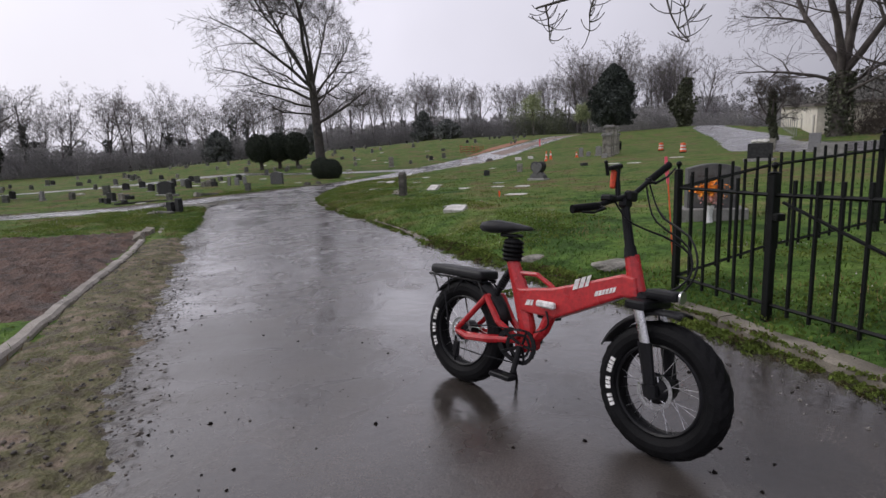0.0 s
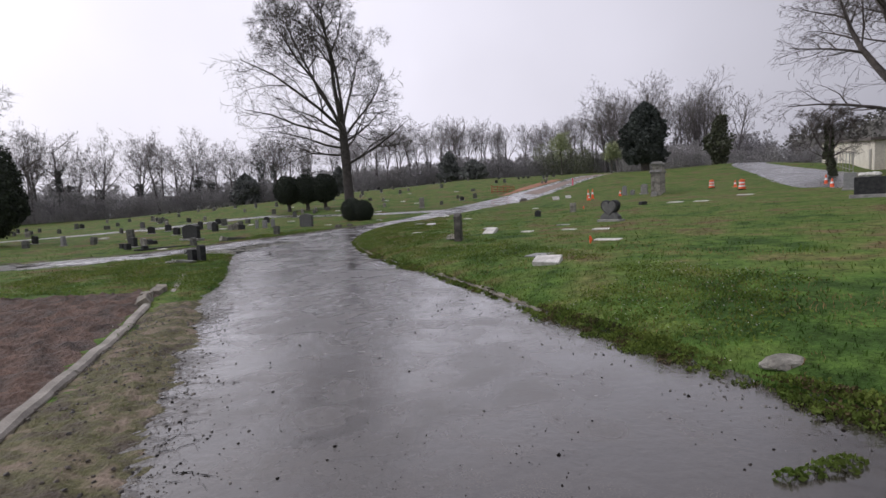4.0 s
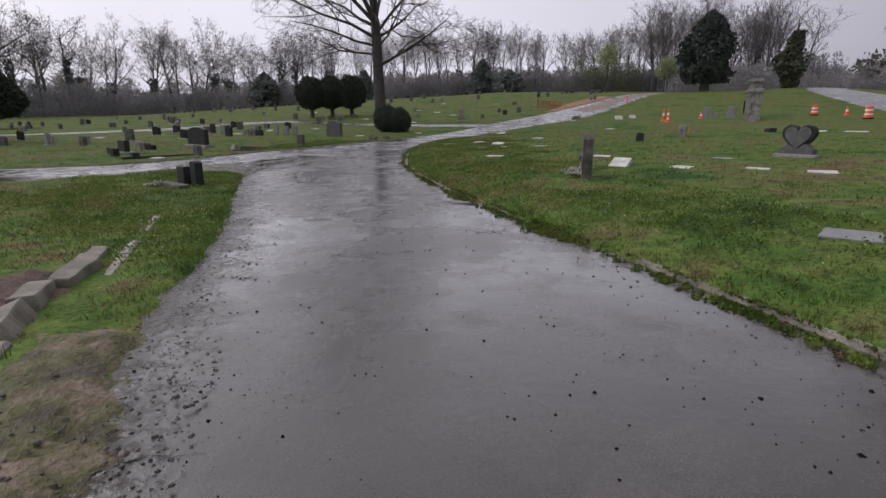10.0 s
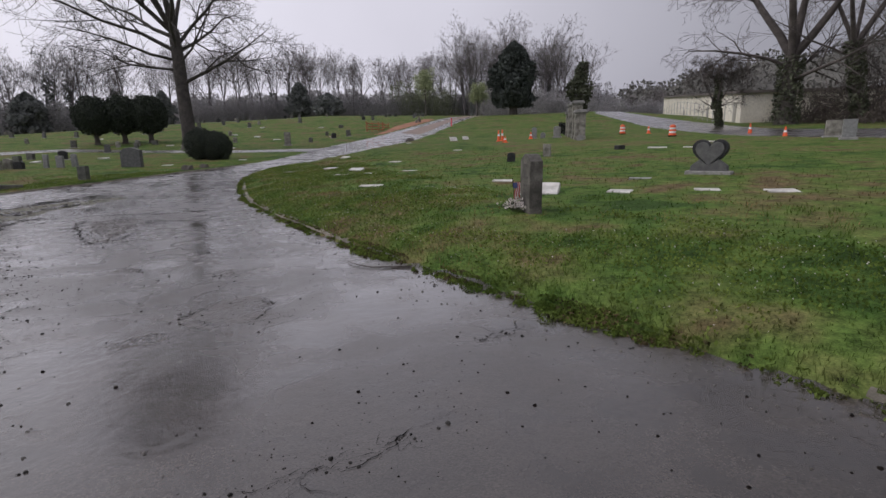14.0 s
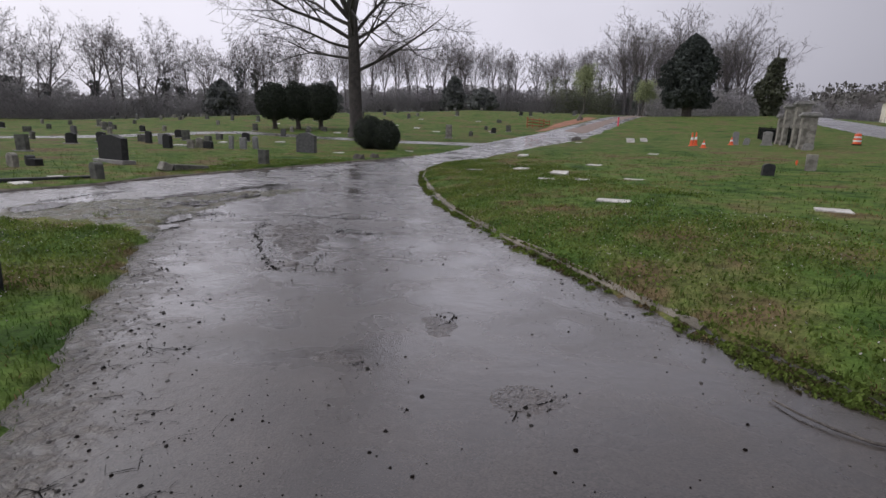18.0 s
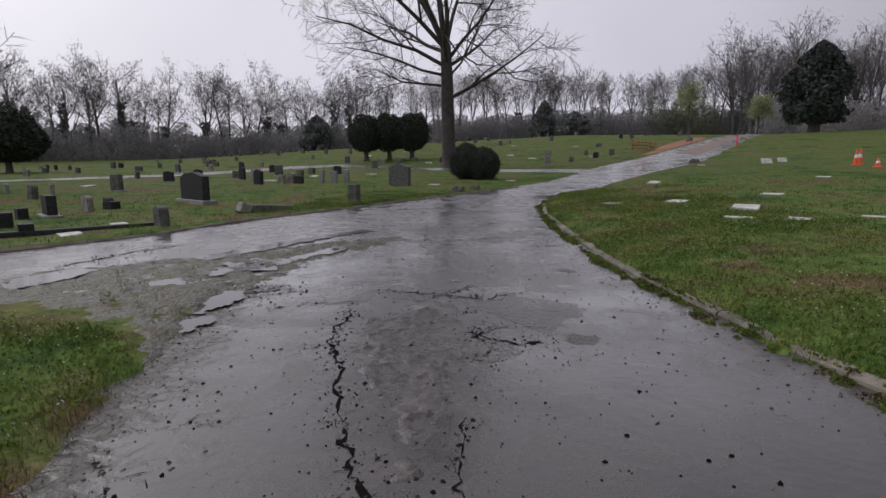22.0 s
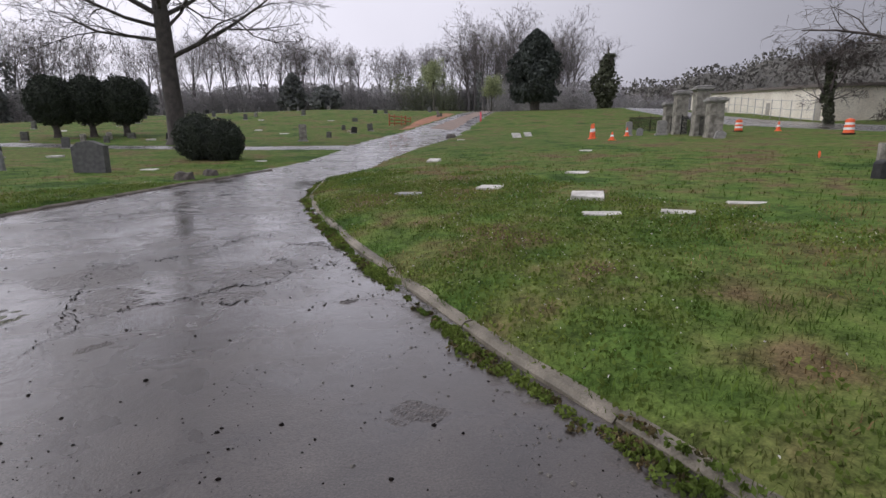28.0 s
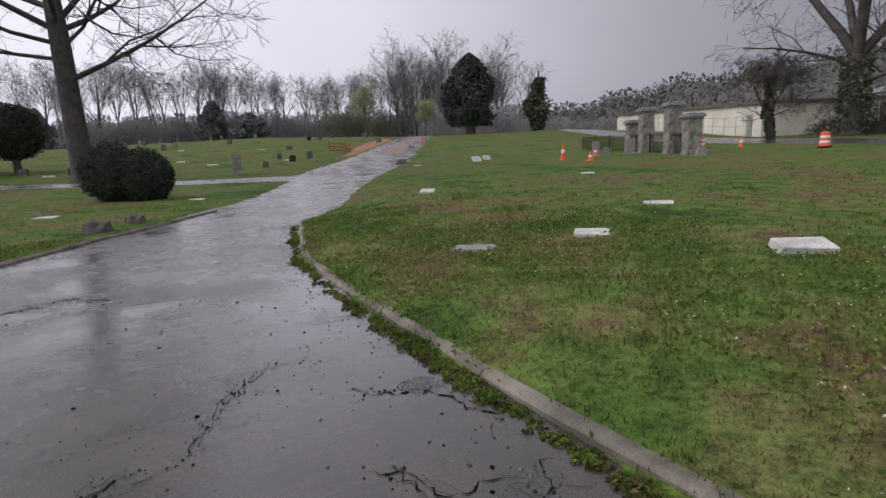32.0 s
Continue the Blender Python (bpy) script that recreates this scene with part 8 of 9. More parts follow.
CRUMB = mat("asphalt_crumb", (0.014, 0.013, 0.012), (0.055, 0.052, 0.048), 12, 0.8, 0.2, 60, island=0.45, spec=0.12)
CRACKS = [
    ([(-3.41, 22.44), (-3.29, 21.7), (-3.03, 21.19), (-2.92, 20.85), (-2.76, 20.5), (-2.62, 20.23), (-2.48, 20.04)], 0.055),
    ([(-2.48, 20.03), (-2.41, 20.09), (-2.31, 20.02)], 0.04),
    ([(-2.25, 20.76), (-2.27, 20.52), (-2.22, 20.27), (-2.1, 20.08), (-1.91, 20.17)], 0.03),
    ([(-2.24, 22.17), (-2.3, 21.94), (-2.17, 21.68), (-2.3, 21.55), (-2.15, 21.5)], 0.045),
    ([(-4.72, 22.66), (-4.60, 22.90), (-4.32, 23.18)], 0.07),
    ([(-4.66, 22.60), (-4.50, 22.84), (-4.25, 23.10)], 0.05),
    ([(-4.58, 22.62), (-4.42, 22.82), (-4.22, 23.02)], 0.06),
    ([(-4.50, 22.52), (-4.36, 22.70), (-4.14, 22.92), (-3.9, 22.95)], 0.03),
    ([(-4.1, 22.3), (-3.8, 22.55), (-3.5, 22.62), (-3.3, 22.75)], 0.025),
    ([(-3.57, 21.44), (-3.26, 21.63)], 0.018),
    ([(-7.3, 23.4), (-7.22, 24.38), (-6.93, 25.25)], 0.08),
    ([(-3.17, 22.84), (-2.89, 22.82), (-2.48, 23.43)], 0.03),
    ([(-3.55, 19.69), (-3.43, 19.85), (-3.51, 20.03), (-3.40, 20.12)], 0.03),
    ([(-0.73, 16.39), (-0.65, 16.54), (-0.52, 16.73), (-0.3, 16.68)], 0.035),
    ([(-0.3, 16.68), (-0.12, 16.74), (-0.09, 16.49), (-0.16, 16.27), (-0.28, 16.19)], 0.018),
    ([(-0.7, 17.64), (-0.63, 17.77), (-0.39, 17.91)], 0.035),
    ([(-1.52, 18.07), (-1.43, 18.21)], 0.03),
    ([(-0.22, 16.15), (-0.12, 16.21), (0.1, 16.27)], 0.016),
    ([(-0.55, 16.12), (-0.53, 16.27), (-0.61, 16.39)], 0.03),
    ([(-3.55, 25.59), (-3.41, 25.98), (-3.61, 26.5), (-3.7, 27.12), (-3.87, 27.97)], 0.018),
    ([(-3.38, 26.19), (-3.11, 26.34), (-2.76, 26.51), (-2.41, 26.8)], 0.025),
    ([(-1.83, 26.04), (-1.53, 26.12)], 0.03),
    ([(-3.45, 27.84), (-3.09, 28.1)], 0.018),
    ([(-2.43, 26.4), (-2.48, 26.21), (-2.66, 26.33)], 0.03),
    ([(-2.14, 27.66), (-2.04, 27.39), (-1.73, 27.33)], 0.02),
    ([(-2.82, 28.32), (-2.75, 28.43), (-2.56, 28.98), (-2.25, 29.0)], 0.014),
    ([(-0.14, 14.23), (0.26, 14.31), (0.59, 14.44)], 0.016),
    ([(1.24, 15.42), (1.58, 15.51)], 0.02),
    ([(-1.07, 19.01), (-0.98, 19.07), (-0.94, 18.93), (-1.06, 18.76)], 0.03),
    ([(-2.43, 22.03), (-2.18, 21.88)], 0.03),
    ([(-4.6, 31.2), (-4.0, 31.6), (-3.6, 31.4)], 0.05),
    ([(-3.40, 23.10), (-3.09, 23.06), (-2.67, 23.0), (-2.30, 22.96)], 0.05),
    ([(-2.29, 22.93), (-2.22, 23.16), (-2.02, 23.29)], 0.035),
    ([(-2.34, 22.20), (-2.32, 22.02), (-2.25, 21.89), (-2.02, 21.86), (-1.85, 21.92)], 0.05),
    ([(-2.29, 22.15), (-2.05, 22.25), (-1.85, 22.22)], 0.03),
    ([(-2.67, 22.35), (-2.45, 22.55), (-2.30, 22.60)], 0.02),
    ([(-3.69, 27.60), (-3.46, 27.91), (-2.93, 28.09), (-2.81, 28.49), (-2.47, 29.04)], 0.012),
    ([(-2.60, 26.66), (-2.50, 26.78), (-2.34, 26.70), (-2.20, 26.76)], 0.05),
    ([(-2.20, 26.76), (-2.03, 27.19), (-2.12, 27.51), (-2.28, 27.66)], 0.022),
    ([(-2.03, 27.19), (-1.73, 27.21), (-1.55, 27.40)], 0.022),
    ([(-2.13, 28.45), (-1.90, 28.28), (-1.71, 28.2), (-1.48, 27.75), (-1.42, 27.3)], 0.028),
    ([(0.10, 14.28), (0.39, 14.34), (0.72, 14.52)], 0.014),
    ([(1.20, 15.38), (1.38, 15.45), (1.62, 15.62)], 0.022),
]
# short cracks in from the crumbling western edge, standing for its low dark ridges
rng = random.Random(63)
WEST_EDGE = [(1.75, 6.0), (0.25, 9.7), (-0.75, 12.2), (-1.6, 14.8), (-2.9, 18.0), (-4.1, 20.8)]
for (ax, ay), (bx, by) in zip(WEST_EDGE, WEST_EDGE[1:]):
    for k in range(int(math.hypot(bx - ax, by - ay) / 0.16)):
        u, off, l = rng.random(), rng.uniform(0.02, 0.42), rng.uniform(0.08, 0.34)
        x, y = ax + (bx - ax) * u + off, ay + (by - ay) * u + off * 0.3
        a = rng.gauss(0.05, 0.30)
        CRACKS.append(([(x, y), (x + l * 0.5 * math.cos(a), y + l * 0.5 * math.sin(a)), (x + l * math.cos(a + 0.2), y + l * math.sin(a + 0.2))], rng.uniform(0.010, 0.024)))
cracks()


def broken_patch(x, y, r, seed, depth=0.02, long=1.0, turn=0.0):
    """A shallow broken area: rough crumbled relief with a ragged rim."""
    n = 40
    c, s = math.cos(turn), math.sin(turn)
    u = np.linspace(-1.25, 1.25, n)
    gu, gv = np.meshgrid(u, u)
    gx, gy = x + r * (gu * c - gv * s * long), y + r * (gu * s + gv * c * long)
    rim = np.hypot(gu, gv) + 0.36 * wave(gx, gy, 5.0 / r * 0.6, seed) + 0.22 * wave(gx, gy, 17, seed)
    inside = np.clip((1.0 - rim) / 0.25, 0, 1)
    rough = 0.35 * wave(gx, gy, 31, seed + 1) + 0.35 * wave(gx, gy, 71, seed + 2) + 0.35 * np.random.RandomState(int(seed)).normal(0, 1, gx.shape)
    z = road_z(gx, gy) - 0.004 + 0.007 * np.sqrt(inside) + 0.0038 * rough * inside
    i = np.arange(n * n).reshape(n, n)
    quads = np.stack([i[:-1, :-1], i[:-1, 1:], i[1:, 1:], i[1:, :-1]], -1).reshape(-1, 4)
    keep = (inside[:-1, :-1] > 0).ravel()
    ob = mesh_ob("broken_asphalt", np.stack([gx, gy, z], -1).reshape(-1, 3), quads[keep], BROKEN)
    tagged(ob, "rough crumbled patch in the asphalt", "road", kind="structure")


for k, a in enumerate(((-2.2, 21.75, 0.22, 1.2, 0.2), (-0.38, 16.5, 0.40, 1.0, 0.2), (-0.57, 17.85, 0.24, 0.8, 0.4), (-1.9, 22.35, 0.20, 1.3, 0.2), (-1.65, 21.98, 0.10, 1.0, 0.2), (-1.58, 24.38, 0.16, 0.7, 0.0), (-3.19, 25.62, 0.12, 0.6, 0.5),
                       (-1.75, 28.3, 0.16, 0.8, 0.0), (1.46, 10.8, 0.13, 1.0, 0.0), (-1.02, 18.8, 0.15, 1.4, 0.2), (-0.9, 16.05, 0.22, 0.8, 0.1), (-2.5, 26.4, 0.26, 0.8, 0.3), (-3.35, 26.6, 0.30, 1.4, 0.2), (-1.56, 18.25, 0.2, 0.5, 0.1), (-1.68, 26.05, 0.10, 0.5, 0.2), (-1.95, 22.75, 0.50, 1.1, 0.3), (-1.60, 22.02, 0.14, 1.0, 0.0), (-2.45, 27.1, 0.5, 0.8, 0.2), (-3.75, 27.4, 0.45, 1.2, 0.1))):
    broken_patch(a[0], a[1], a[2] * 0.85, k + 1.0, long=a[3], turn=a[4])


def path_gap(x, y):
    """Distance from the line walked."""
    best = np.full(x.shape, 1e9)
    line = [(4.4, 1.5), (2.6, 6.1), (0.3, 11.6), (-1.2, 16.4), (-2.1, 19.0), (-2.05, 22.3), (-2.7, 26.0), (-3.0, 31)]
    for (ax, ay), (bx, by) in zip(line, line[1:]):
        dx, dy = bx - ax, by - ay
        t = np.clip(((x - ax) * dx + (y - ay) * dy) / (dx * dx + dy * dy), 0, 1)
        best = np.minimum(best, np.hypot(x - ax - t * dx, y - ay - t * dy))
    return best


def scatter_road(name, n, lo, hi, seed, material, label, flat=0.55, bias=None, beyond=-0.03):
    """Loose bits on the road: squat irregular lumps, in one mesh."""
    rng = np.random.RandomState(seed)
    v, f = [], []
    cx, cy = rng.uniform(-9, 7, 160000), rng.uniform(2.0, 36, 160000)
    g = signed(cx, cy, MAIN)
    ok = g < beyond
    if bias:
        ok &= rng.rand(160000) < bias(cx, cy, g)
    cx, cy = cx[ok][:n], cy[ok][:n]
    cz = np.maximum(road_z(cx, cy), ground_height(cx, cy)) + (0.024 if beyond > 0.3 else 0.0)
    for x, y, z in zip(cx, cy, cz):
        s = lo + (hi - lo) * rng.rand() ** 2.2
        b = len(v)
        a0 = rng.uniform(0, 6.28)
        for j in range(5):
            a = a0 + j * 1.2566
            rr = s * rng.uniform(0.7, 1.2)
            v.append((x + rr * math.cos(a), y + rr * math.sin(a), z - 0.002))
        for j in range(3):
            a = a0 + 0.5 + j * 2.09
            v.append((x + s * 0.55 * math.cos(a), y + s * 0.55 * math.sin(a), z + s * flat * rng.uniform(0.7, 1.3)))
        f += [(b + 5, b + 6, b + 7), (b, b + 1, b + 5), (b + 1, b + 2, b + 6), (b + 1, b + 6, b + 5), (b + 2, b + 3, b + 6), (b + 3, b + 7, b + 6), (b + 3, b + 4, b + 7), (b + 4, b, b + 5), (b + 4, b + 5, b + 7)]
    return tagged(mesh_ob(name, v, f, material), label, name.replace("_", " "), kind="stuff")


DEBRIS = mat("dark_seed_husk", (0.006, 0.005, 0.005), (0.016, 0.013, 0.011), 30, 0.9, 0.2, 90, spec=0.05)
GRAVEL = mat("wet_gravel", (0.030, 0.028, 0.026), (0.13, 0.12, 0.105), 8, 0.45, 0.2, 60, island=0.4)
scatter_road("fallen_husks", 1500, 0.006, 0.016, 1, DEBRIS, "dark fallen seed husks strewn on asphalt", bias=lambda x, y, g: np.clip(0.15 + 0.9 * np.clip(wave(x, y, 1.6, 5.0), 0, 1), 0, 1))
scatter_road("road_grit", 6500, 0.0022, 0.006, 4, DEBRIS, "fine dark grit strewn on asphalt", bias=lambda x, y, g: np.clip(0.2 + wave(x, y, 2.3, 1.0), 0, 1) * np.exp(-path_gap(x, y) / 2.5))
CLOD = mat("muddy_clods", (0.022, 0.017, 0.013), (0.085, 0.068, 0.052), 9, 0.5, 0.3, 60, island=0.4)
scatter_road("muddy_clods", 9000, 0.003, 0.011, 11, CLOD, "mud clods and wet gravel along the verge", 0.38, lambda x, y, g: np.where((x < np.interp(y, [2, 6, 12, 18, 22], [4.4, 3.2, 0.7, -1.6, -2.8])) & (y < 24), np.exp(-np.abs(g + 0.10) / 0.13) * np.clip(0.45 + wave(x, y, 3.3, 2.0), 0.05, 1), 0), 0.12)
scatter_road("verge_gravel", 4200, 0.004, 0.020, 12, CLOD, "small stones and clods on the trodden verge", 0.45, lambda x, y, g: (signed(x, y, [(-1.2, 12.2), (-0.55, 10.1), (0.6, 7.1), (1.3, 5.4), (2.4, 2.2), (4.0, 1.0), (3.3, 3.5), (2.1, 6.1), (0.6, 9.8), (-0.3, 12.4)]) < 0) * np.clip(0.5 + wave(x, y, 2.6, 2.0), 0.1, 1), 0.9)
scatter_road("loose_gravel", 6000, 0.004, 0.015, 2, GRAVEL, "loose wet gravel along road edges", bias=lambda x, y, g: np.exp(g / 0.22))
scatter_road("loose_gravel", 7000, 0.0025, 0.0095, 3, CRUMB, "loose wet gravel on broken asphalt", bias=lambda x, y, g: 1.4 * np.exp(-((x + 2.75 + 0.22 * (y - 21.5)) ** 2 / 0.09 + (y - 21.6) ** 2 / 1.6)) + 1.2 * np.exp(-((x + 2.05) ** 2 / 0.10 + (y - 21.95) ** 2 / 0.2)) + 0.35 * np.exp(-((x + 2.4) ** 2 + (y - 22) ** 2 / 3) / 1.2) + 0.8 * np.exp(-((x + 5.0) ** 2 + (y - 23.8) ** 2) / 2.0))


def stick(points, r, label):
    p0 = points[0]
    z = float(road_z(*p0))
    bm = bmesh.new()
    tube(bm, [(x - p0[0], y - p0[1], r * 0.7 + 0.004 * math.sin(i * 2.1) ** 2) for i, (x, y) in enumerate(points)], [r * (1 - 0.6 * i / len(points)) for i in range(len(points))], 6)
    whole("fallen_twig", bm, BARK, (p0[0], p0[1], z), label, "twig", "fallen twigs")


stick([(1.22, 17.46), (1.08, 17.47), (0.95, 17.50), (0.83, 17.54), (0.73, 17.64), (0.66, 17.76), (0.62, 17.90)], 0.010, "dark bent twig on the road by the kerb")
stick([(1.24, 17.40), (1.12, 17.42), (1.0, 17.47)], 0.006, "dark bent twig on the road by the kerb")
stick([(-4.9, 20.5), (-5.2, 20.2), (-5.6, 20.1)], 0.012, "pale twig on the muddy turf")
stick([(-5.7, 21.7), (-5.6, 21.9), (-5.55, 22.2)], 0.012, "pale twig on the muddy turf")


# ---------------------------------------------------------------- grass, weeds and clover
def blades(name, n, area, seed, hmin, hmax, width, label, keep, material=BLADE, lean=0.5):
    """Grass blades: one bent blade a piece, in one mesh."""
    rng = np.random.RandomState(seed)
    x = rng.uniform(area[0], area[1], n)
    y = rng.uniform(area[2], area[3], n)
    ok = keep(x, y, rng)
    x, y = x[ok], y[ok]
    n = len(x)
    z = ground_height(x, y)
    tuft = 0.65 + 0.75 * np.clip(wave(x, y, 3.1, 9.0) * 0.5 + 0.5, 0, 1) ** 2
    h = rng.uniform(hmin, hmax, n) * tuft
    a, w = rng.uniform(0, 6.283, n), width * rng.uniform(0.6, 1.4, n)
    b, l = rng.uniform(0, 6.283, n), h * lean * rng.uniform(0.2, 1.3, n)
    dx, dy = np.cos(a) * w / 2, np.sin(a) * w / 2
    ex, ey = np.cos(b) * l, np.sin(b) * l
    v = np.stack([np.stack([x - dx, y - dy, z - 0.01], -1), np.stack([x + dx, y + dy, z - 0.01], -1),
                  np.stack([x + ex * 0.35 + dx * 0.7, y + ey * 0.35 + dy * 0.7, z + h * 0.6], -1), np.stack([x + ex * 0.35 - dx * 0.7, y + ey * 0.35 - dy * 0.7, z + h * 0.6], -1),
                  np.stack([x + ex, y + ey, z + h * 0.95], -1)], 1).reshape(-1, 3)
    base = np.arange(n)[:, None] * 5
    tri = np.concatenate([base + [0, 1, 2], base + [0, 2, 3], base + [3, 2, 4]], 1).reshape(-1, 3)
    me = bpy.data.meshes.new(name)
    me.vertices.add(len(v))
    me.vertices.foreach_set("co", v.ravel())
    me.loops.add(tri.size)
    me.loops.foreach_set("vertex_index", tri.ravel())
    me.polygons.add(len(tri))
    me.polygons.foreach_set("loop_start", np.arange(0, tri.size, 3))
    me.update(calc_edges=True)
    me.materials.append(material)
    return tagged(new(name, me), label, "grass", kind="stuff")


def bare(x, y):
    """Where nothing grows: the soil bed and mud."""
    soil = signed(x, y, [(-2.0, 13.4), (-1.35, 11.8), (-0.55, 10.0), (0.55, 7.1), (0.9, 6.3), (-3.5, 6.0), (-7, 9.5), (-6.5, 13.2)]) < 0.05 + 0.15 * wave(x, y, 3, 2)
    mud = (signed(x, y, MUD_AREA) < -0.05 + 0.12 * wave(x, y, 2.5, 4.0)) & (wave(x, y, 3.7, 1.0) + 0.6 * wave(x, y, 8.3, 3.0) < 0.75)
    slab = np.zeros(x.shape, bool)
    for sx, sy, r in SLABS:
        if sy < 36:
            slab |= (x - sx) ** 2 + (y - sy) ** 2 < r * r
    return soil | mud | slab


VERGE_AREA = [(-1.46, 12.15), (-1.2, 11.7), (-0.55, 10.1), (0.6, 7.1), (1.3, 5.4), (2.4, 2.2), (3.0, -3), (4.0, -3), (3.5, 1), (3.1, 3.5), (1.9, 6.1), (0.4, 9.8), (-0.4, 11.9), (-0.66, 12.38), (-1.1, 12.32)]
CORNER_LINE = [(-1.33, 12.0), (-1.72, 12.9), (-2.05, 13.6), (-2.42, 14.4), (-2.80, 15.2), (-3.12, 15.9)]
CORNER_KERB = CORNER_LINE + [(x + 0.17, y + 0.05) for x, y in CORNER_LINE[::-1]]
WEST_KERB = [(-1.35, 11.9), (-0.55, 10.1), (0.6, 7.1), (1.3, 5.4), (2.4, 2.2), (3.0, -4), (3.15, -4), (2.55, 2.2), (1.45, 5.4), (0.75, 7.1), (-0.4, 10.1), (-1.2, 11.9)]


def near_keep(x, y, rng):
    g = road_gap(x, y) + 0.07 * wave(x, y, 2.9, 1.0)
    p = path_gap(x, y)
    worn = signed(x, y, VERGE_AREA) < 0
    tufts = np.where(worn, (wave(x, y, 2.1, 4.0) + 0.5 * wave(x, y, 6.3, 2.0) > np.where(y > 8.5, 0.62, 0.02)) & (rng.rand(len(x)) < 0.55), True) & (signed(x, y, WEST_KERB) > 0.0) & (signed(x, y, CORNER_KERB) > 0.0)
    return tufts & (g > 0.02) & (rng.rand(len(x)) < np.clip((5.5 - p) / 3.0, 0.0, 1.0)) & (~bare(x, y) | (rng.rand(len(x)) < 0.03))


def mid_keep(x, y, rng):
    g = road_gap(x, y)
    p = path_gap(x, y)
    return (g > 0.05) & (signed(x, y, VERGE_AREA) > 0.05) & (p > 2.5) & (rng.rand(len(x)) < np.clip((18 - p) / 11.0, 0.0, 1.0)) & ~bare(x, y)


def edge_keep(x, y, rng):
    g = road_gap(x, y) + 0.05 * wave(x, y, 4.0, 3.0)
    return (g > -0.16) & (g < 0.35) & (wave(x, y, 1.7, 6.0) > -0.35) & (rng.rand(len(x)) < np.clip(1.1 - np.abs(g - 0.02) / 0.3, 0.1, 1)) & ~bare(x, y) & ((signed(x, y, VERGE_AREA) > 0.05) | (wave(x, y, 2.1, 4.0) + 0.5 * wave(x, y, 6.3, 2.0) > 0.75))


blades("turf_grass", 580000, (-8.5, 9.5, 1.5, 36), 1, 0.016, 0.044, 0.0058, "short wet spring grass", near_keep, BLADE, 0.9)
blades("rough_grass", 90000, (-17, 20, 2, 46), 2, 0.022, 0.062, 0.014, "rough tufted spring grass", mid_keep, BLADE, 0.9)
blades("verge_grass", 420000, (-6.5, 8.0, 1.5, 36), 3, 0.025, 0.070, 0.006, "ragged grass hanging over road and kerb edges", edge_keep, BLADE, 1.1)
WEED = mat("broad_weed_leaf", (0.082, 0.130, 0.026), (0.175, 0.222, 0.052), 1.5, 0.7, 0, 30, island=0.4, spec=0.12, thin=0.4)


def leafy(name, n, area, seed, size, label, keep, material, up=(0.01, 0.07)):
    rng = np.random.RandomState(seed)
    x, y = rng.uniform(area[0], area[1], n), rng.uniform(area[2], area[3], n)
    ok = keep(x, y, rng)
    x, y = x[ok], y[ok]
    g = road_gap(x, y)
    z = np.maximum(ground_height(x, y), np.where(g < 0.1, base_height(x, y) - 0.004, -9))
    r2 = random.Random(seed)
    pts = [(a, b, c + r2.uniform(*up)) for a, b, c in zip(x, y, z)]
    return tagged(new(name, leaf_cloud(name, pts, size, r2, material, 0.3)), label, "weeds", kind="stuff")


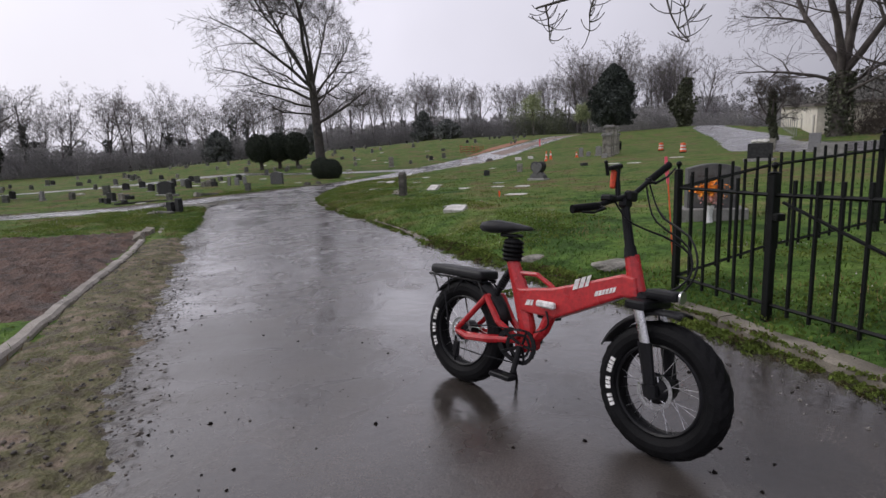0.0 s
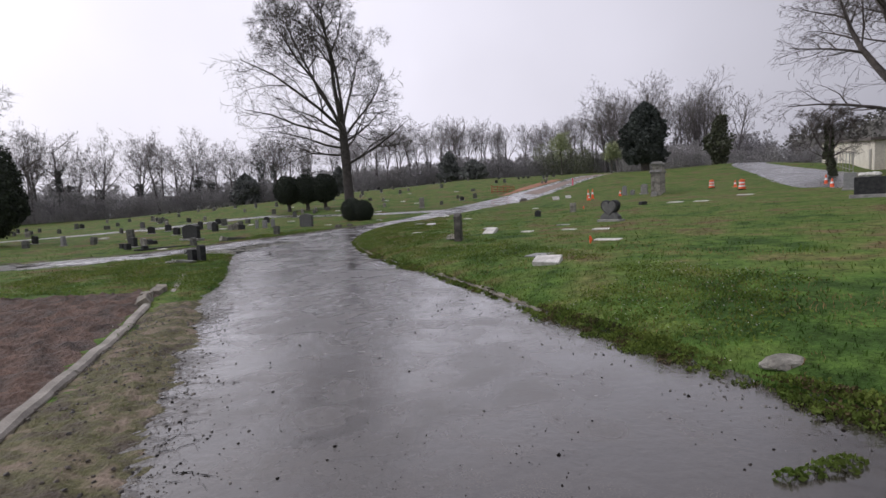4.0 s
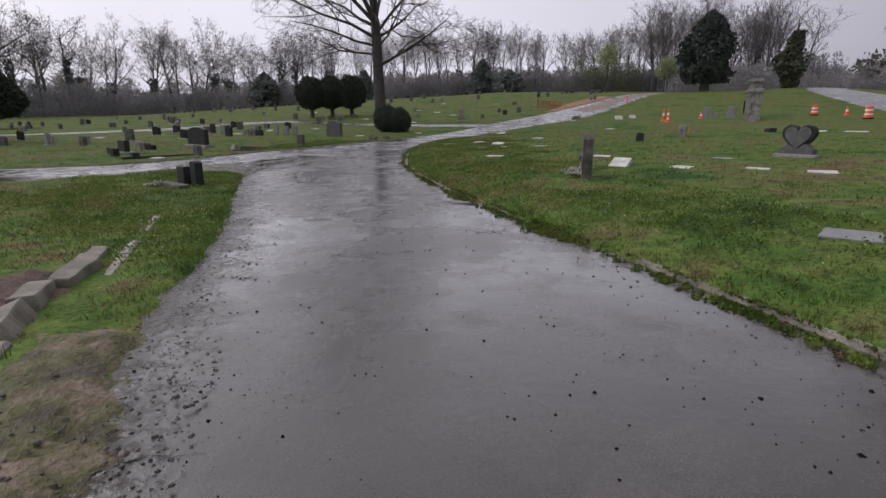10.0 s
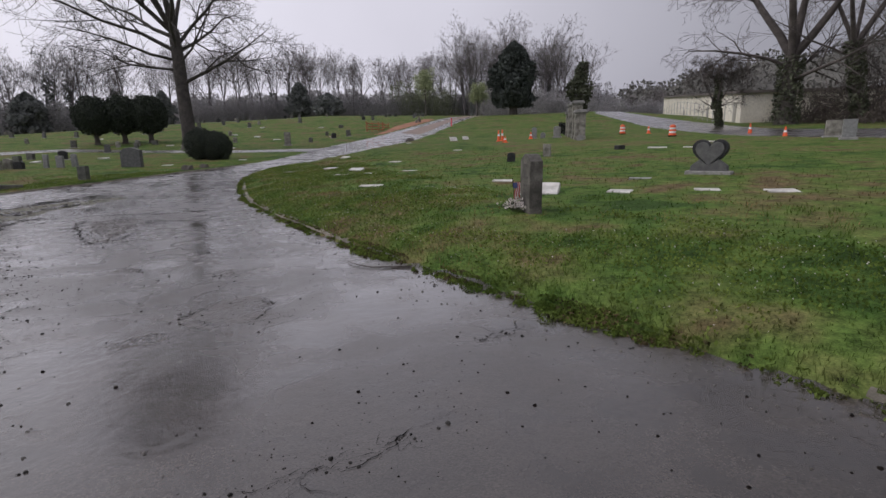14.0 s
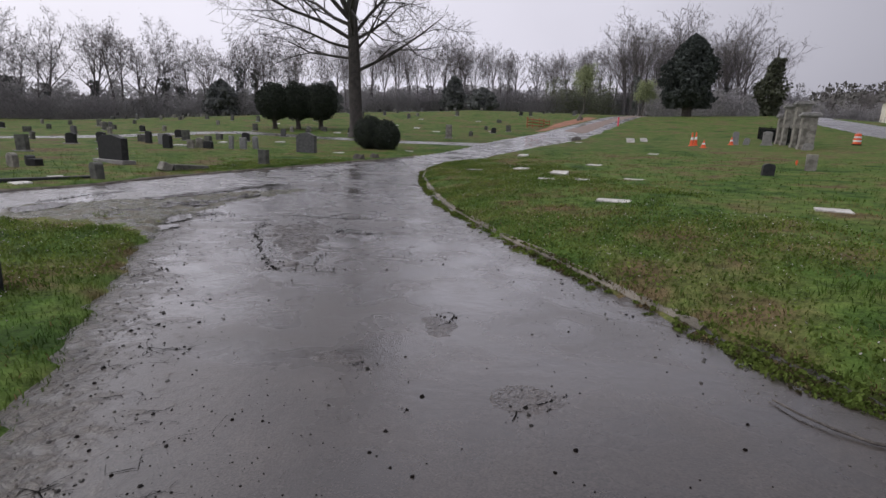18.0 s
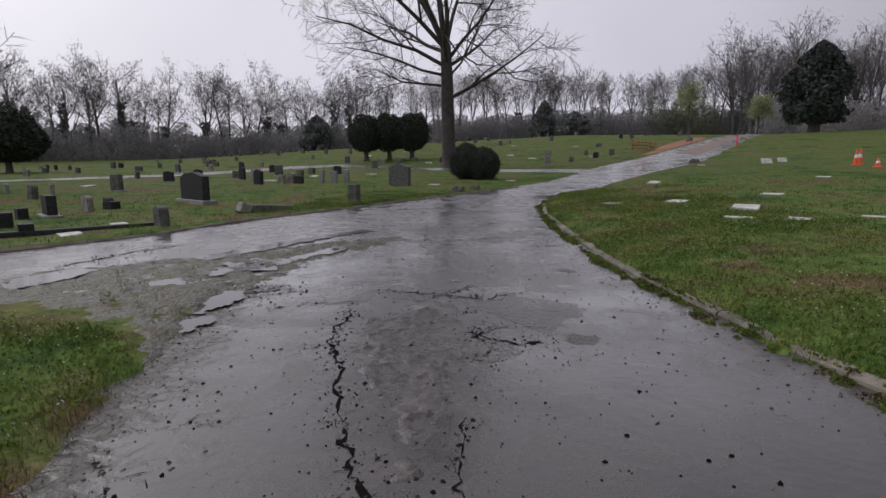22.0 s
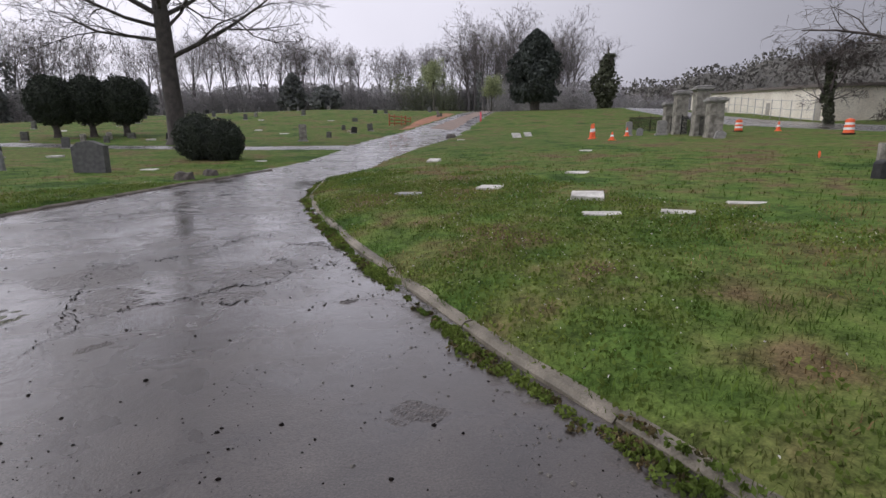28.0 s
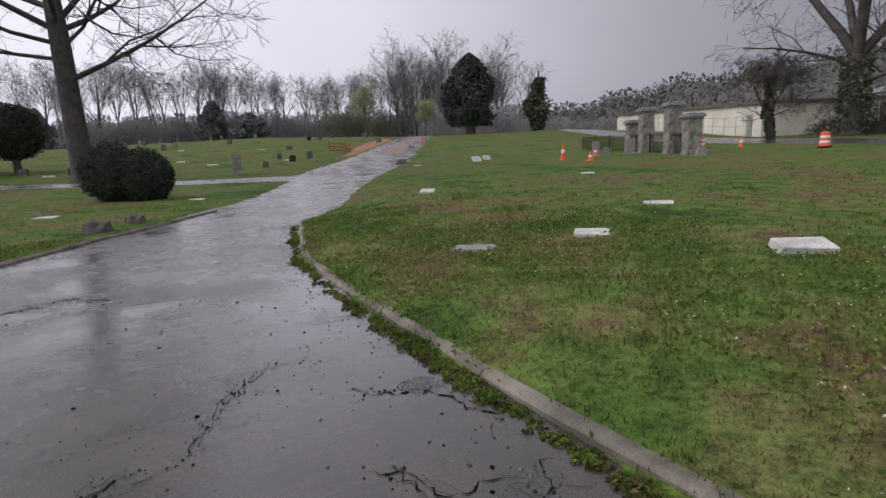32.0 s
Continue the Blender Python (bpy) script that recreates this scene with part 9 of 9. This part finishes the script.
def kerb_weeds(n, seed):
    """Leafy clumps rooted in the joint between road and kerb, thick in places and thin in others."""
    rng = np.random.RandomState(seed)
    line = np.array(KERB_LINE[1:-1], float)
    seg = np.hypot(*np.diff(line, axis=0).T)
    cum = np.r_[0, np.cumsum(seg)]
    u = np.sort(rng.uniform(0, cum[-1], n))
    drift = np.clip(0.5 + 0.8 * np.sin(u * 2.1 + np.sin(u * 0.7) * 2) * np.sin(u * 0.83 + 1), 0.10, 1.2)
    k = np.clip(np.searchsorted(cum, u) - 1, 0, len(seg) - 1)
    f = ((u - cum[k]) / seg[k])[:, None]
    p = line[k] * (1 - f) + line[k + 1] * f
    d = (line[k + 1] - line[k]) / seg[k][:, None]
    lush = np.where((p[:, 1] > 6.2) & (p[:, 1] < 10.6), 1.5, np.where(p[:, 1] > 24, 0.7, 1.0))
    fresh, dead = [], []
    for q, w, m, b in zip(p, d, drift, lush):
        if rng.rand() > 0.15 + m:
            continue
        off = 0.05 - abs(rng.normal(0.0, 0.05)) * b + (0.06 if b > 1.2 else 0.0) - (0.045 if q[1] > 24 else 0.0)
        cx, cy = q[0] + w[1] * off, q[1] - w[0] * off
        r, h = rng.uniform(0.03, 0.085) * b * (0.6 + 0.6 * m), rng.uniform(0.012, 0.045) * b * (0.5 + 0.7 * m)
        c = int(520 * r) + 4
        a, e = rng.uniform(0, 6.283, c), np.sqrt(rng.rand(c))
        x, y = cx + r * e * np.cos(a), cy + r * e * np.sin(a)
        z = h * (1 - e ** 2) * rng.uniform(0.5, 1.0, c) + 0.004
        (fresh if rng.rand() < 0.74 else dead).append(np.stack([x, y, z], -1))
    for cx, cy, r in ((4.62, 6.86, 0.05), (4.72, 6.88, 0.04), (4.86, 6.93, 0.07), (4.95, 6.97, 0.06), (-0.87, 26.2, 0.05)):
        c = int(r * 900)
        a, e = rng.uniform(0, 6.283, c), np.sqrt(rng.rand(c))
        fresh.append(np.stack([cx + r * e * np.cos(a) * 1.6, cy + r * e * np.sin(a), 0.035 * (1 - e ** 2) + 0.003], -1))
    r2 = random.Random(seed)
    for name, clumps, size, material, label in (("kerb_weeds", fresh, 0.0155, WEED, "leafy weed clumps spilling over the kerb"), ("kerb_moss", dead, 0.013, MUDLEAF, "dead leaves and moss along the kerb")):
        pts = np.concatenate(clumps)
        x, y = pts[:, 0], pts[:, 1]
        on_kerb = (signed(x, y, MAIN) > 0.05) & (signed(x, y, MAIN) < 0.17)
        pts[:, 2] += np.maximum(base_height(x, y) - 0.004 + np.where(on_kerb, 0.05, 0.0), ground_height(x, y))
        tagged(new(name, leaf_cloud(name, pts, size, r2, material, 0.35)), label, "weeds", kind="stuff")


MUDLEAF = mat("dead_leaf_moss", (0.045, 0.05, 0.02), (0.13, 0.095, 0.05), 3, 0.8, 0, 30, island=0.4, spec=0.1)
kerb_weeds(2600, 5)


def clover_keep(x, y, rng):
    g = road_gap(x, y)
    return (g > 0.1) & (signed(x, y, VERGE_AREA) > 0) & (path_gap(x, y) < 5.5) & (wave(x, y, 1.1, 8.0) + 0.5 * wave(x, y, 3.3, 2.0) + 0.4 * (rng.rand(len(x)) - 0.5) > np.where(y > 13, -0.12, 0.10)) & ~bare(x, y)


leafy("clover", 400000, (-8, 9, 2, 36), 6, 0.016, "patches of clover in the turf", clover_keep, WEED, (0.006, 0.045))
leafy("clover_flowers", 30000, (-8, 9, 2, 36), 7, 0.007, "tiny white clover flowers", clover_keep, PALESTONE, (0.05, 0.09))


def straw_keep(x, y, rng):
    g = road_gap(x, y)
    return (g > 0.1) & (path_gap(x, y) < 7) & (wave(x, y, 1.3, 12.0) > 0.15) & ~bare(x, y)


STRAW = mat("dead_straw", (0.16, 0.105, 0.05), (0.27, 0.19, 0.095), 2, 0.85, 0, 20, island=0.35, spec=0.08)
blades("dead_straw", 150000, (-8, 10, 2, 36), 8, 0.02, 0.05, 0.006, "flattened straw-brown dead grass", straw_keep, STRAW, 1.6)


def tuft_keep(x, y, rng):
    g = road_gap(x, y)
    return (g > 0.12) & (path_gap(x, y) < 7.5) & (wave(x, y, 2.3, 21.0) + 0.8 * wave(x, y, 5.1, 3.0) > 0.72) & ~bare(x, y) & (signed(x, y, VERGE_AREA) > 0)


TUFT = mat("coarse_tuft_grass", (0.066, 0.118, 0.022), (0.130, 0.192, 0.042), 1.2, 0.8, 0, 20, island=0.4, spec=0.08, thin=0.4)
blades("coarse_tufts", 330000, (-9, 11, 2, 36), 31, 0.045, 0.105, 0.007, "coarse darker grass tufts in the turf", tuft_keep, TUFT, 0.9)
